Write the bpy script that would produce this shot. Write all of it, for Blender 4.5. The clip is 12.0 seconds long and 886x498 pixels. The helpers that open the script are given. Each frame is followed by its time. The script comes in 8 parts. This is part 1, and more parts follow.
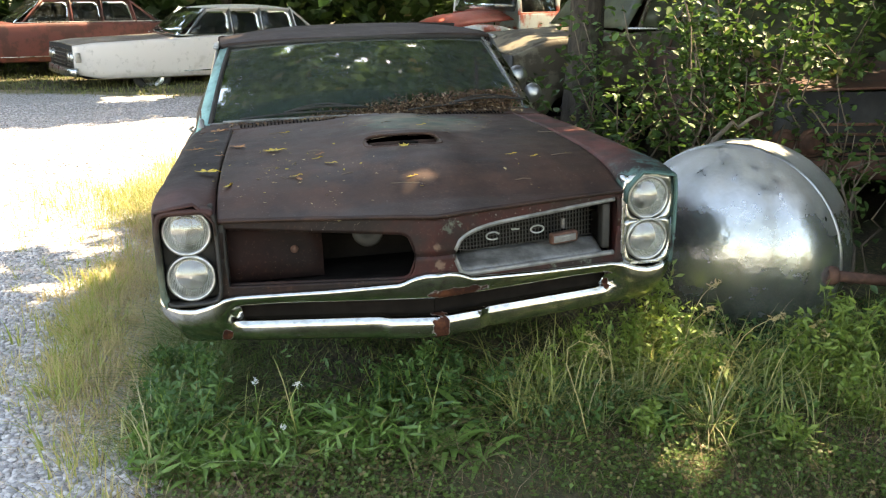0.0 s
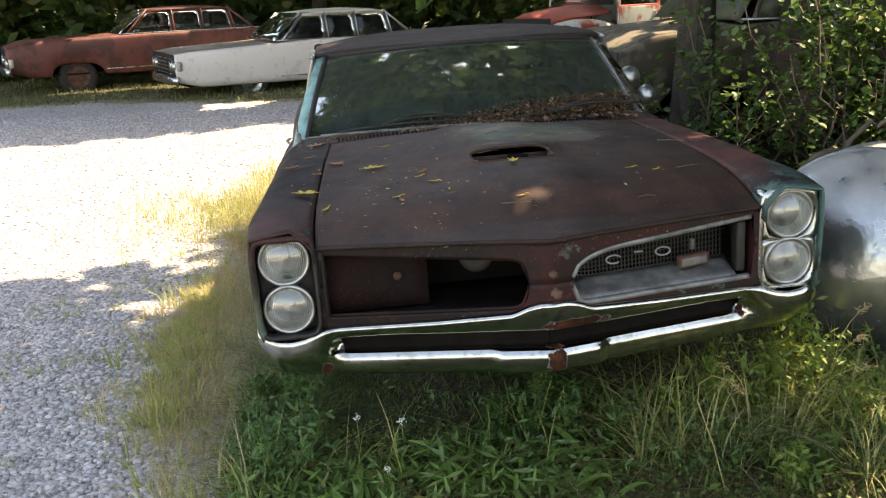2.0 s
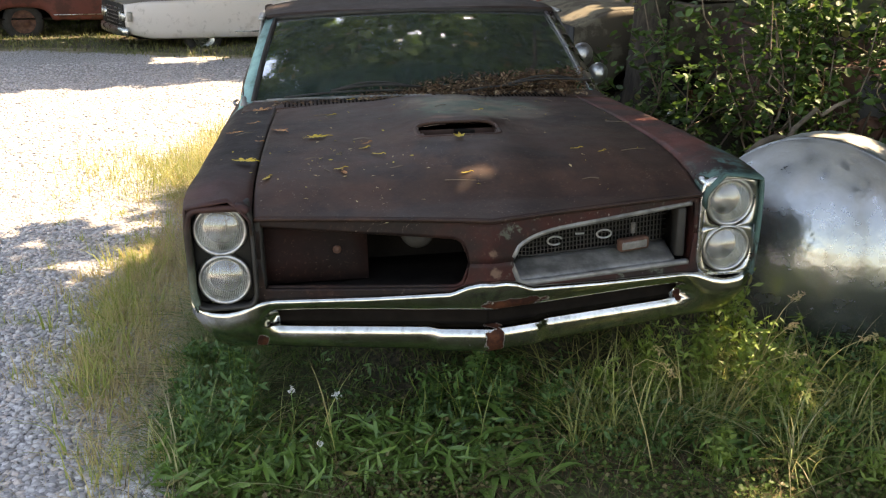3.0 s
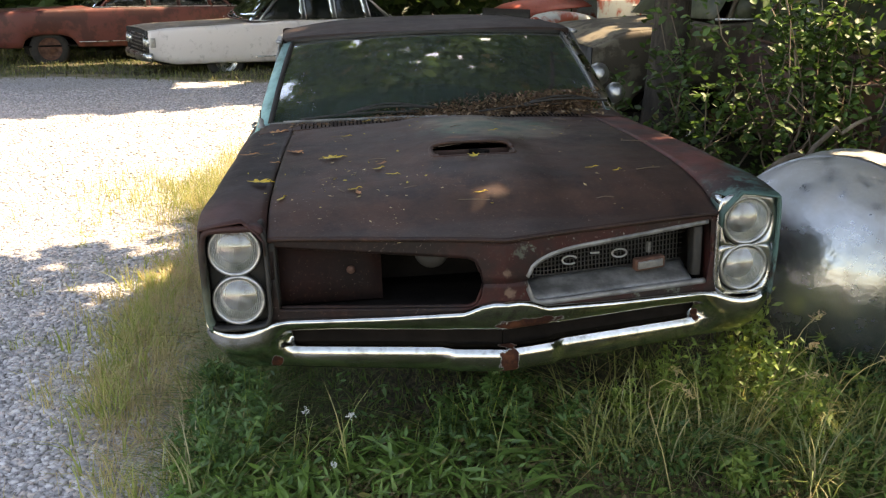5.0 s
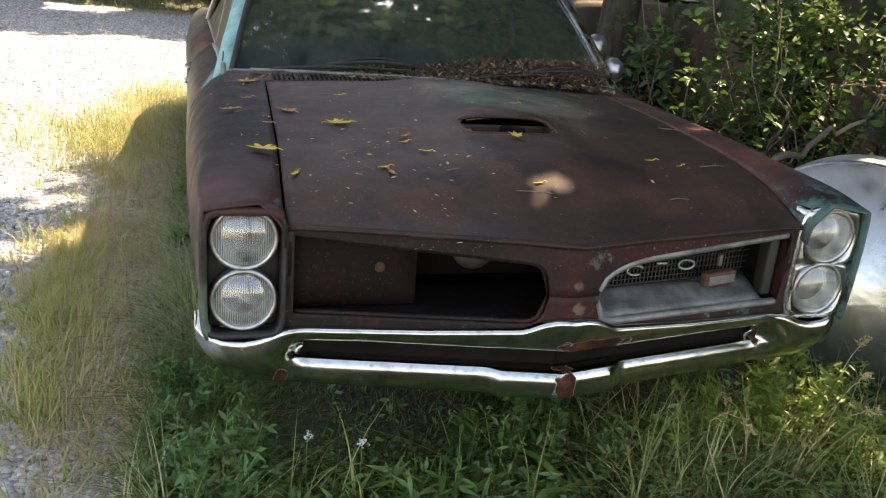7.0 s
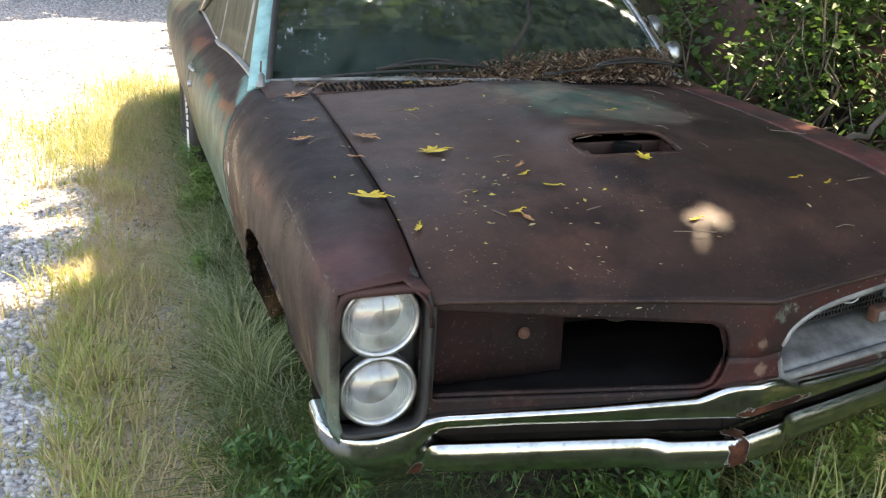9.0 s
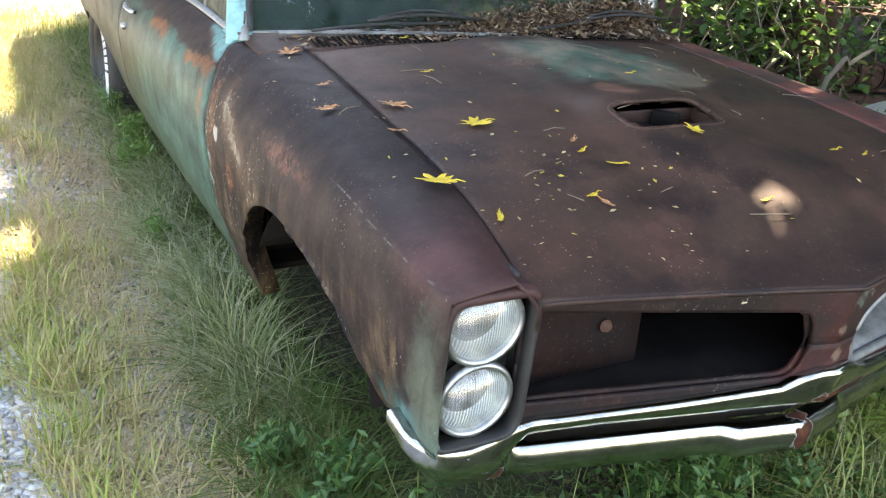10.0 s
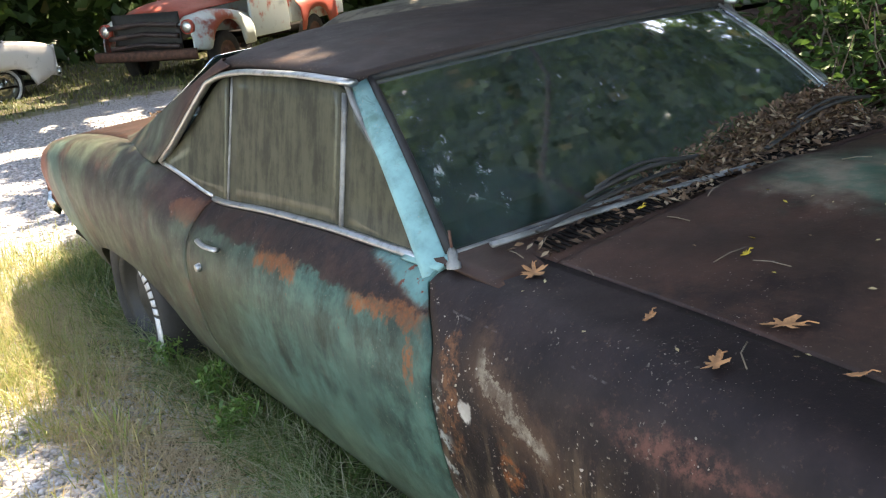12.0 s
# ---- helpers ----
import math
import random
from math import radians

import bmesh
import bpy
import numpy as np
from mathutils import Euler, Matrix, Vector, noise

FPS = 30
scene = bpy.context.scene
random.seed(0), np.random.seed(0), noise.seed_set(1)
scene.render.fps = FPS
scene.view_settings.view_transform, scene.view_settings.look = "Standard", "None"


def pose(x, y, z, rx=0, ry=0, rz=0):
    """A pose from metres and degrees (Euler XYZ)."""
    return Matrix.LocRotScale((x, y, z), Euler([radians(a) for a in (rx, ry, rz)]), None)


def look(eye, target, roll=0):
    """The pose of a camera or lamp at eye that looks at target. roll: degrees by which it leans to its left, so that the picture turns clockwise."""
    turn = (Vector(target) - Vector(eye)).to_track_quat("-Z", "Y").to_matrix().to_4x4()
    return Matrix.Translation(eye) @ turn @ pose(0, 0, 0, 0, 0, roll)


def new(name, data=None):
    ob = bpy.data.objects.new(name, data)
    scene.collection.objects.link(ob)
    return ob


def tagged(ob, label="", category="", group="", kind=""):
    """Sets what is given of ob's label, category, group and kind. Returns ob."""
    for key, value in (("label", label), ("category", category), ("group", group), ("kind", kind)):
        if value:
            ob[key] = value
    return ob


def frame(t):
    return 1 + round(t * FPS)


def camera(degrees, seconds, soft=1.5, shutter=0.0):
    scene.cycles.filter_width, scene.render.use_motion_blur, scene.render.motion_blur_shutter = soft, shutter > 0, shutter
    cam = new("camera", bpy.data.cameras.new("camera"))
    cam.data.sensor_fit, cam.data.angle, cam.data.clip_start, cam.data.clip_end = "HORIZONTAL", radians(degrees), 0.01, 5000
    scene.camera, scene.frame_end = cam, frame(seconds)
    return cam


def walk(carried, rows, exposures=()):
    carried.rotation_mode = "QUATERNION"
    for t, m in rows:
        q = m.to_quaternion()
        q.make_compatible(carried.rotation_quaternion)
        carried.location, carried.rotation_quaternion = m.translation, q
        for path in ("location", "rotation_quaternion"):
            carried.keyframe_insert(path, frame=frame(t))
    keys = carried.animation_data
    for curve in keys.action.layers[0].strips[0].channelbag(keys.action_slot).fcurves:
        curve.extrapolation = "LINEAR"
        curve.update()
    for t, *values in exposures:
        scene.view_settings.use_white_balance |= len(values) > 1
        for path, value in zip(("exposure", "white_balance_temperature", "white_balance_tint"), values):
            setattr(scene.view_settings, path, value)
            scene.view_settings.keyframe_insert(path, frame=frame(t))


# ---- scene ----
cam = camera(52.9, 12.0, 1.2)
METRES, EYE, TILT, LEAN, TURN = 3.73, 1.48, -16.0, 0.0, -10.6
ROWS = [
    (0.0, 0.0, 0.0, 0.0, -0.0, 0.0, -0.0),
    (0.5, -0.0416, 0.0321, 0.0094, -4.86, -1.9, -0.24),
    (1.0, -0.0651, 0.0341, 0.0122, -2.6, -2.61, -0.5),
    (1.5, -0.0341, 0.0438, 0.0181, 1.4, 1.12, -2.33),
    (2.0, -0.0173, 0.0664, 0.0249, 6.05, -0.2, 0.55),
    (2.5, -0.0153, 0.0759, 0.035, 4.12, -1.53, -2.04),
    (3.0, -0.0084, 0.0741, 0.0344, 3.05, -2.45, -1.66),
    (5.0, -0.0018, 0.0766, 0.0324, 4.46, -1.05, -1.39),
    (5.5, -0.0367, 0.1059, 0.029, 0.53, -1.47, -3.51),
    (6.0, -0.0775, 0.1304, 0.0323, -0.27, -3.58, -5.05),
    (6.5, -0.1089, 0.1758, 0.0415, -1.8, -3.34, -5.47),
    (8.5, -0.2461, 0.2774, 0.0774, -12.0, -4.6, -4.93),
    (9.0, -0.2585, 0.3222, 0.0958, -8.61, -5.78, -2.61),
    (9.5, -0.3063, 0.3598, 0.1088, -14.96, -8.88, -1.8),
    (10.0, -0.3612, 0.393, 0.1183, -17.37, -9.98, -2.92),
    (10.5, -0.39, 0.4583, 0.133, -12.35, -9.72, 2.21),
    (11.0, -0.4355, 0.5036, 0.1466, -16.69, -7.52, 4.86),
    (11.5, -0.4766, 0.5566, 0.164, -20.33, -2.63, 6.77),
    (12.0, -0.4831, 0.6558, 0.1932, -22.5, -3.81, 11.35),
]
EXPOSE, KELVIN = 2.16, 8600
walk(cam, [(t, pose(-0.491, -2.883, EYE, TILT, LEAN, TURN) @ pose(METRES * x, METRES * y, METRES * z, 90 + pitch, roll, yaw)) for t, x, y, z, yaw, pitch, roll in ROWS], exposures=((0, EXPOSE + 0.62, KELVIN + 1300, 10), (0.5, EXPOSE + 0.7, KELVIN + 1400, 11), (1.0, EXPOSE + 0.5, KELVIN + 1200, 13), (1.5, EXPOSE + 0.1, KELVIN + 1300, 14), (5.5, EXPOSE, KELVIN + 1200, 16), (6.7, EXPOSE + 0.05, KELVIN + 1000, 16), (8.5, EXPOSE + 0.95, KELVIN + 200, 15), (9.0, EXPOSE + 0.6, KELVIN + 400, 14), (9.5, EXPOSE + 0.6, KELVIN + 500, 14), (10.0, EXPOSE + 1.15, KELVIN - 100, 13), (10.5, EXPOSE + 0.65, KELVIN + 300, 12), (11.0, EXPOSE + 0.35, KELVIN + 300, 12), (11.5, EXPOSE + 0.4, KELVIN - 300, 12), (12, EXPOSE + 0.3, KELVIN - 400, 12)))

# ---- world, sun ----
SUN_EL, SUN_AZ = radians(60), math.atan2(0.47, 0.88)
TO_SUN = Vector((math.cos(SUN_EL) * math.cos(SUN_AZ), math.cos(SUN_EL) * math.sin(SUN_AZ), math.sin(SUN_EL)))
world = bpy.data.worlds.new("world")
scene.world = world
world.use_nodes = True
wn = world.node_tree
sky = wn.nodes.new("ShaderNodeTexSky")
sky.sky_type, sky.sun_disc = "NISHITA", False
sky.sun_elevation, sky.sun_rotation = SUN_EL, math.pi / 2 - SUN_AZ
wn.links.new(sky.outputs["Color"], wn.nodes["Background"].inputs["Color"])
wn.nodes["Background"].inputs["Strength"].default_value = 0.15
sun = new("sun", bpy.data.lights.new("sun", "SUN"))
sun.data.energy, sun.data.angle, sun.data.color = 3.5, radians(0.53), (1.0, 0.93, 0.82)
sun.matrix_world = look(TO_SUN * 30, (0, 0, 0))

# ---- materials ----


class Shade:
    """A node material under construction; sockets are passed round as values."""

    def __init__(self, name, coords="Object"):
        self.mat = bpy.data.materials.new(name)
        self.mat.use_nodes = True
        self.nt = self.mat.node_tree
        self.bsdf = self.nt.nodes["Principled BSDF"]
        tc = self.nt.nodes.new("ShaderNodeTexCoord")
        self.co = tc.outputs[coords]
        sep = self.node("ShaderNodeSeparateXYZ", self.co)
        self.x, self.y, self.z = sep.outputs

    def node(self, kind, *ins, operation="", bands_direction=""):
        n = self.nt.nodes.new(kind)
        if operation:
            n.operation = operation
        if bands_direction:
            n.bands_direction = bands_direction
        for i, v in enumerate(ins):
            self.put(n.inputs[i], v)
        return n

    def put(self, socket, v):
        if v is None:
            return
        if isinstance(v, bpy.types.NodeSocket):
            self.nt.links.new(v, socket)
        elif isinstance(v, tuple) and len(v) == 3 and socket.type == "RGBA":
            socket.default_value = (*v, 1)
        else:
            socket.default_value = v

    def scaled(self, sx, sy, sz):
        return self.node("ShaderNodeVectorMath", self.co, (sx, sy, sz), operation="MULTIPLY").outputs[0]

    def noise(self, scale, detail=4, rough=0.6, vec=None, warp=0.0):
        n = self.nt.nodes.new("ShaderNodeTexNoise")
        self.put(n.inputs["Vector"], vec or self.co)
        n.inputs["Scale"].default_value, n.inputs["Detail"].default_value = scale, detail
        n.inputs["Roughness"].default_value, n.inputs["Distortion"].default_value = rough, warp
        return n.outputs["Fac"]

    def voronoi(self, scale, feature="F1", out="Distance", vec=None):
        n = self.nt.nodes.new("ShaderNodeTexVoronoi")
        n.feature = feature
        self.put(n.inputs["Vector"], vec or self.co)
        n.inputs["Scale"].default_value = scale
        return n.outputs[out]

    def op(self, kind, a, b=None):
        return self.node("ShaderNodeMath", a, b, operation=kind).outputs[0]

    def add(self, a, b):
        return self.op("ADD", a, b)

    def mul(self, a, b):
        return self.op("MULTIPLY", a, b)

    def step(self, v, lo, hi):
        """0 below lo, 1 above hi, smooth between."""
        n = self.nt.nodes.new("ShaderNodeMapRange")
        n.interpolation_type = "SMOOTHSTEP"
        flip = lo > hi
        self.put(n.inputs["Value"], v)
        n.inputs["From Min"].default_value, n.inputs["From Max"].default_value = (hi, lo) if flip else (lo, hi)
        n.inputs["To Min"].default_value, n.inputs["To Max"].default_value = (1, 0) if flip else (0, 1)
        return n.outputs["Result"]

    def blob(self, c, r, ragged=0.35, scale=9, edge=0.35):
        """A ragged patch round the point c with the radii r."""
        v = self.node("ShaderNodeVectorMath", self.co, tuple(c), operation="SUBTRACT").outputs[0]
        v = self.node("ShaderNodeVectorMath", v, tuple(1 / k for k in r), operation="MULTIPLY").outputs[0]
        d = self.node("ShaderNodeVectorMath", v, operation="LENGTH").outputs["Value"]
        d = self.add(d, self.mul(self.add(self.noise(scale, 5, 0.65), -0.5), ragged * 4))
        return self.step(d, 1.0 + edge / 2, 1.0 - edge / 2)

    def mix(self, fac, a, b):
        n = self.nt.nodes.new("ShaderNodeMix")
        n.data_type = "RGBA"
        self.put(n.inputs[0], fac)
        self.put(n.inputs[6], a)
        self.put(n.inputs[7], b)
        return n.outputs[2]

    def mixf(self, fac, a, b):
        n = self.nt.nodes.new("ShaderNodeMix")
        self.put(n.inputs[0], fac)
        self.put(n.inputs[2], a)
        self.put(n.inputs[3], b)
        return n.outputs[0]

    def bump(self, height, strength=0.3, dist=0.01):
        n = self.nt.nodes.new("ShaderNodeBump")
        n.inputs["Strength"].default_value, n.inputs["Distance"].default_value = strength, dist
        self.put(n.inputs["Height"], height)
        self.nt.links.new(n.outputs[0], self.bsdf.inputs["Normal"])

    def island(self):
        return self.nt.nodes.new("ShaderNodeNewGeometry").outputs["Random Per Island"]

    def single(self):
        return self.nt.nodes.new("ShaderNodeObjectInfo").outputs["Random"]

    def done(self, color, rough=0.6, metal=0.0, spec=None, **more):
        self.put(self.bsdf.inputs["Base Color"], color)
        self.put(self.bsdf.inputs["Roughness"], rough)
        self.put(self.bsdf.inputs["Metallic"], metal)
        if spec is not None:
            self.put(self.bsdf.inputs["Specular IOR Level"], spec)
        for k, v in more.items():
            self.put(self.bsdf.inputs[k.replace("_", " ")], v)
        return self.mat


BROWN, DARK, RED, ORANGE = (0.055, 0.030, 0.025), (0.026, 0.017, 0.016), (0.13, 0.035, 0.026), (0.30, 0.095, 0.030)
TEAL, OLIVE, TAN, PALE = (0.13, 0.30, 0.27), (0.10, 0.13, 0.075), (0.17, 0.10, 0.055), (0.50, 0.42, 0.34)


def rusted(name, recipe, rough=(0.38, 0.7)):
    """Weathered car paint: recipe(s) gives the coat's colour, over which specks, dust and run marks are laid."""
    s = Shade(name)
    fine = s.noise(70, 5, 0.7)
    mid = s.noise(7, 6, 0.65)
    color = recipe(s)
    color = s.mix(s.mul(s.step(fine, 0.56, 0.72), 0.45), color, s.mix(0.55, color, (0.19, 0.105, 0.07)))
    color = s.mix(s.mul(s.step(mid, 0.35, 0.60), 0.55), color, s.mix(0.65, color, (0.012, 0.009, 0.009)))
    blotch = s.mul(s.step(s.noise(19, 7, 0.78, None, 0.6), 0.52, 0.66), s.step(s.noise(1.9, 4), 0.42, 0.58))
    color = s.mix(s.mul(blotch, 0.55), color, s.mix(0.5, color, (0.010, 0.008, 0.008)))
    spots = s.mul(s.step(s.voronoi(110), 0.11, 0.05), s.step(s.noise(6, 3), 0.5, 0.62))
    color = s.mix(s.mul(spots, 0.75), color, (0.34, 0.28, 0.22))
    flecks = s.mul(s.step(s.noise(150, 2, 0.5), 0.69, 0.73), s.step(s.noise(4.5, 4), 0.46, 0.60))
    color = s.mix(s.mul(flecks, 0.7), color, (0.36, 0.30, 0.25))
    # pale specks of dust
    pale_layer = s.step(s.voronoi(48), 0.10, 0.04)
    color = s.mix(s.mul(pale_layer, s.mul(s.step(s.noise(3), 0.5, 0.65), 0.4)), color, (0.40, 0.34, 0.28))
    s.bump(s.add(s.mul(fine, 0.6), mid), 0.32, 0.004)
    return s.done(color, s.mixf(s.noise(12, 5), rough[0], rough[1]), 0.0, 0.17)


def hood_coat(s):
    c = s.mix(s.step(s.noise(2.2, 6, 0.7), 0.38, 0.64), (0.052, 0.031, 0.024), (0.080, 0.040, 0.029))
    c = s.mix(s.mul(s.step(s.noise(3.7, 6, 0.7), 0.50, 0.64), 0.85), c, DARK)
    c = s.mix(s.mul(s.step(s.noise(15, 6, 0.75), 0.60, 0.72), 0.55), c, (0.12, 0.062, 0.045))
    # fine pale scratches over the hood
    pale_line = s.noise(1.0, 3, 0.6, s.scaled(160, 5, 5))
    c = s.mix(s.mul(s.step(pale_line, 0.70, 0.76), 0.35), c, (0.13, 0.085, 0.07))
    c = s.mix(s.mul(s.blob((0.12, 0.96, 0.92), (0.27, 0.22, 0.3), 0.45, 8, 0.7), 0.9), c, s.mix(s.step(s.noise(9, 6), 0.35, 0.65), (0.060, 0.130, 0.090), (0.22, 0.18, 0.13)))
    c = s.mix(s.mul(s.blob((0.30, 0.80, 0.92), (0.14, 0.07, 0.3), 0.5, 11), 0.6), c, (0.20, 0.15, 0.11))
    c = s.mix(s.mul(s.blob((-0.03, 0.66, 0.92), (0.05, 0.07, 0.3), 0.25, 9), 0.7), c, (0.24, 0.11, 0.07))
    # darker towards the front edge
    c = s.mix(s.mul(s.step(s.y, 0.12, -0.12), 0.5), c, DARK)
    return c


def fender_coat(s):
    grit = s.step(s.noise(38, 6, 0.75), 0.40, 0.62)
    runs = s.noise(1.0, 6, 0.65, s.scaled(20, 20, 2.6))
    c = s.mix(s.step(s.noise(3.0, 6), 0.40, 0.62), (0.036, 0.023, 0.021), (0.018, 0.012, 0.012))
    side = s.step(s.add(s.z, s.mul(s.add(s.noise(7, 6, 0.7), -0.5), 0.34)), 0.80, 0.58)
    c = s.mix(s.mul(side, s.mul(s.step(runs, 0.45, 0.60), 0.9)), c, (0.125, 0.080, 0.049))
    c = s.mix(s.mul(side, s.mul(s.step(s.noise(1.0, 6, 0.7, s.scaled(40, 40, 4)), 0.52, 0.60), 0.85)), c, (0.014, 0.010, 0.009))
    c = s.mix(s.mul(side, s.mul(s.step(s.noise(11, 6, 0.75), 0.58, 0.70), 0.7)), c, (0.12, 0.056, 0.030))
    c = s.mix(s.mul(s.blob((-0.90, 0.72, 0.805), (0.12, 0.17, 0.028), 0.5, 11, 0.8), s.mul(grit, 0.8)), c, (0.15, 0.062, 0.046))
    c = s.mix(s.mul(s.blob((-0.90, 1.195, 0.825), (0.08, 0.030, 0.030), 0.3, 14, 0.6), 0.9), c, (0.008, 0.007, 0.007))
    c = s.mix(s.mul(s.blob((-0.90, 0.03, 0.47), (0.15, 0.15, 0.11), 0.5, 10, 0.7), 0.9), c, (0.085, 0.19, 0.175))
    c = s.mix(s.mul(s.blob((-0.90, -0.01, 0.64), (0.10, 0.05, 0.16), 0.5, 10, 0.8), 0.7), c, (0.12, 0.14, 0.10))
    # bare filler and flaking beside the door
    c = s.mix(s.mul(s.blob((-0.90, 1.220, 0.698), (0.07, 0.020, 0.026), 0.5, 26, 0.3), 0.95), c, (0.55, 0.49, 0.42))
    flake = s.add(s.add(s.mul(s.add(s.y, -1.085), 0.49), s.mul(s.add(s.z, -0.735), -0.87)), s.mul(s.add(s.noise(16, 6, 0.7), -0.5), 0.08))
    rag = s.mul(s.add(s.noise(46, 6, 0.78), -0.5), 0.10)
    flake = s.add(flake, rag)
    band = s.mul(s.mul(s.step(flake, -0.020, -0.013), s.step(flake, 0.020, 0.013)), s.mul(s.mul(s.step(s.y, 0.97, 1.02), s.step(s.y, 1.20, 1.17)), s.step(s.z, 0.64, 0.68)))
    c = s.mix(s.mul(s.mul(s.mul(s.step(flake, -0.07, -0.02), s.step(flake, 0.08, 0.02)), s.mul(s.step(s.y, 0.92, 1.0), s.step(s.y, 1.26, 1.18))), s.mul(s.step(s.x, -0.80, -0.86), 0.6)), c, (0.13, 0.068, 0.040))
    c = s.mix(s.mul(s.mul(band, s.mixf(grit, 0.25, 1.0)), s.mul(s.step(s.x, -0.80, -0.86), 0.95)), c, s.mix(s.noise(30, 5), (0.48, 0.42, 0.32), (0.22, 0.16, 0.11)))
    c = s.mix(s.mul(s.blob((-0.92, 1.10, 0.615), (0.07, 0.035, 0.045), 0.7, 18, 0.5), s.mul(grit, 0.9)), c, ORANGE)
    c = s.mix(s.mul(s.blob((-0.92, 1.27, 0.70), (0.07, 0.03, 0.14), 0.7, 18, 0.5), s.mul(grit, 0.8)), c, (0.24, 0.10, 0.045))
    # the far fender: red primer behind, teal at the tip
    c = s.mix(s.mul(s.step(s.x, 0.60, 0.72), s.mul(s.step(s.y, -0.05, 0.35), 0.9)), c, s.mix(s.step(s.noise(8, 6), 0.42, 0.6), (0.17, 0.058, 0.048), (0.080, 0.045, 0.04)))
    c = s.mix(s.mul(s.step(s.x, 0.62, 0.74), s.mul(s.op("MAXIMUM", s.step(s.x, 0.80, 0.86), s.blob((0.86, -0.02, 0.85), (0.3, 0.15, 0.3), 0.5, 9, 0.7)), s.mul(s.step(s.y, 0.60, 0.25), s.step(s.noise(10, 6, 0.7), 0.40, 0.52)))), c, (0.080, 0.165, 0.15))
    c = s.mix(s.mul(s.blob((-0.77, 0.04, 0.85), (0.13, 0.14, 0.07), 0.5, 9, 1.2), 0.65), c, (0.105, 0.046, 0.042))
    specks = s.mul(s.step(s.noise(95, 2, 0.5), 0.655, 0.69), s.mul(s.step(s.noise(4.2), 0.44, 0.52), s.mul(s.step(s.y, 0.70, 1.0), s.step(s.x, -0.72, -0.80))))
    rim = s.mul(s.step(s.noise(26, 5, 0.7), 0.52, 0.58), s.mul(s.step(s.y, 1.27, 1.31), s.step(s.z, 0.74, 0.66)))
    c = s.mix(s.mul(rim, 0.8), c, (0.40, 0.42, 0.38))
    # a thin pale scratch line along the crease, painting the crease's highlight
    pale_line = s.mul(s.mul(s.step(s.add(s.z, s.mul(s.add(s.noise(5), -0.5), 0.006)), 0.8515, 0.8530), s.step(s.add(s.z, s.mul(s.add(s.noise(5), -0.5), 0.006)), 0.8560, 0.8545)), s.mul(s.step(s.x, -0.70, -0.80), s.step(s.noise(9, 3), 0.46, 0.52)))
    c = s.mix(s.mul(pale_line, s.mul(s.step(s.noise(60, 4), 0.42, 0.55), 0.5)), c, (0.17, 0.14, 0.13))
    return s.mix(specks, c, PALE)


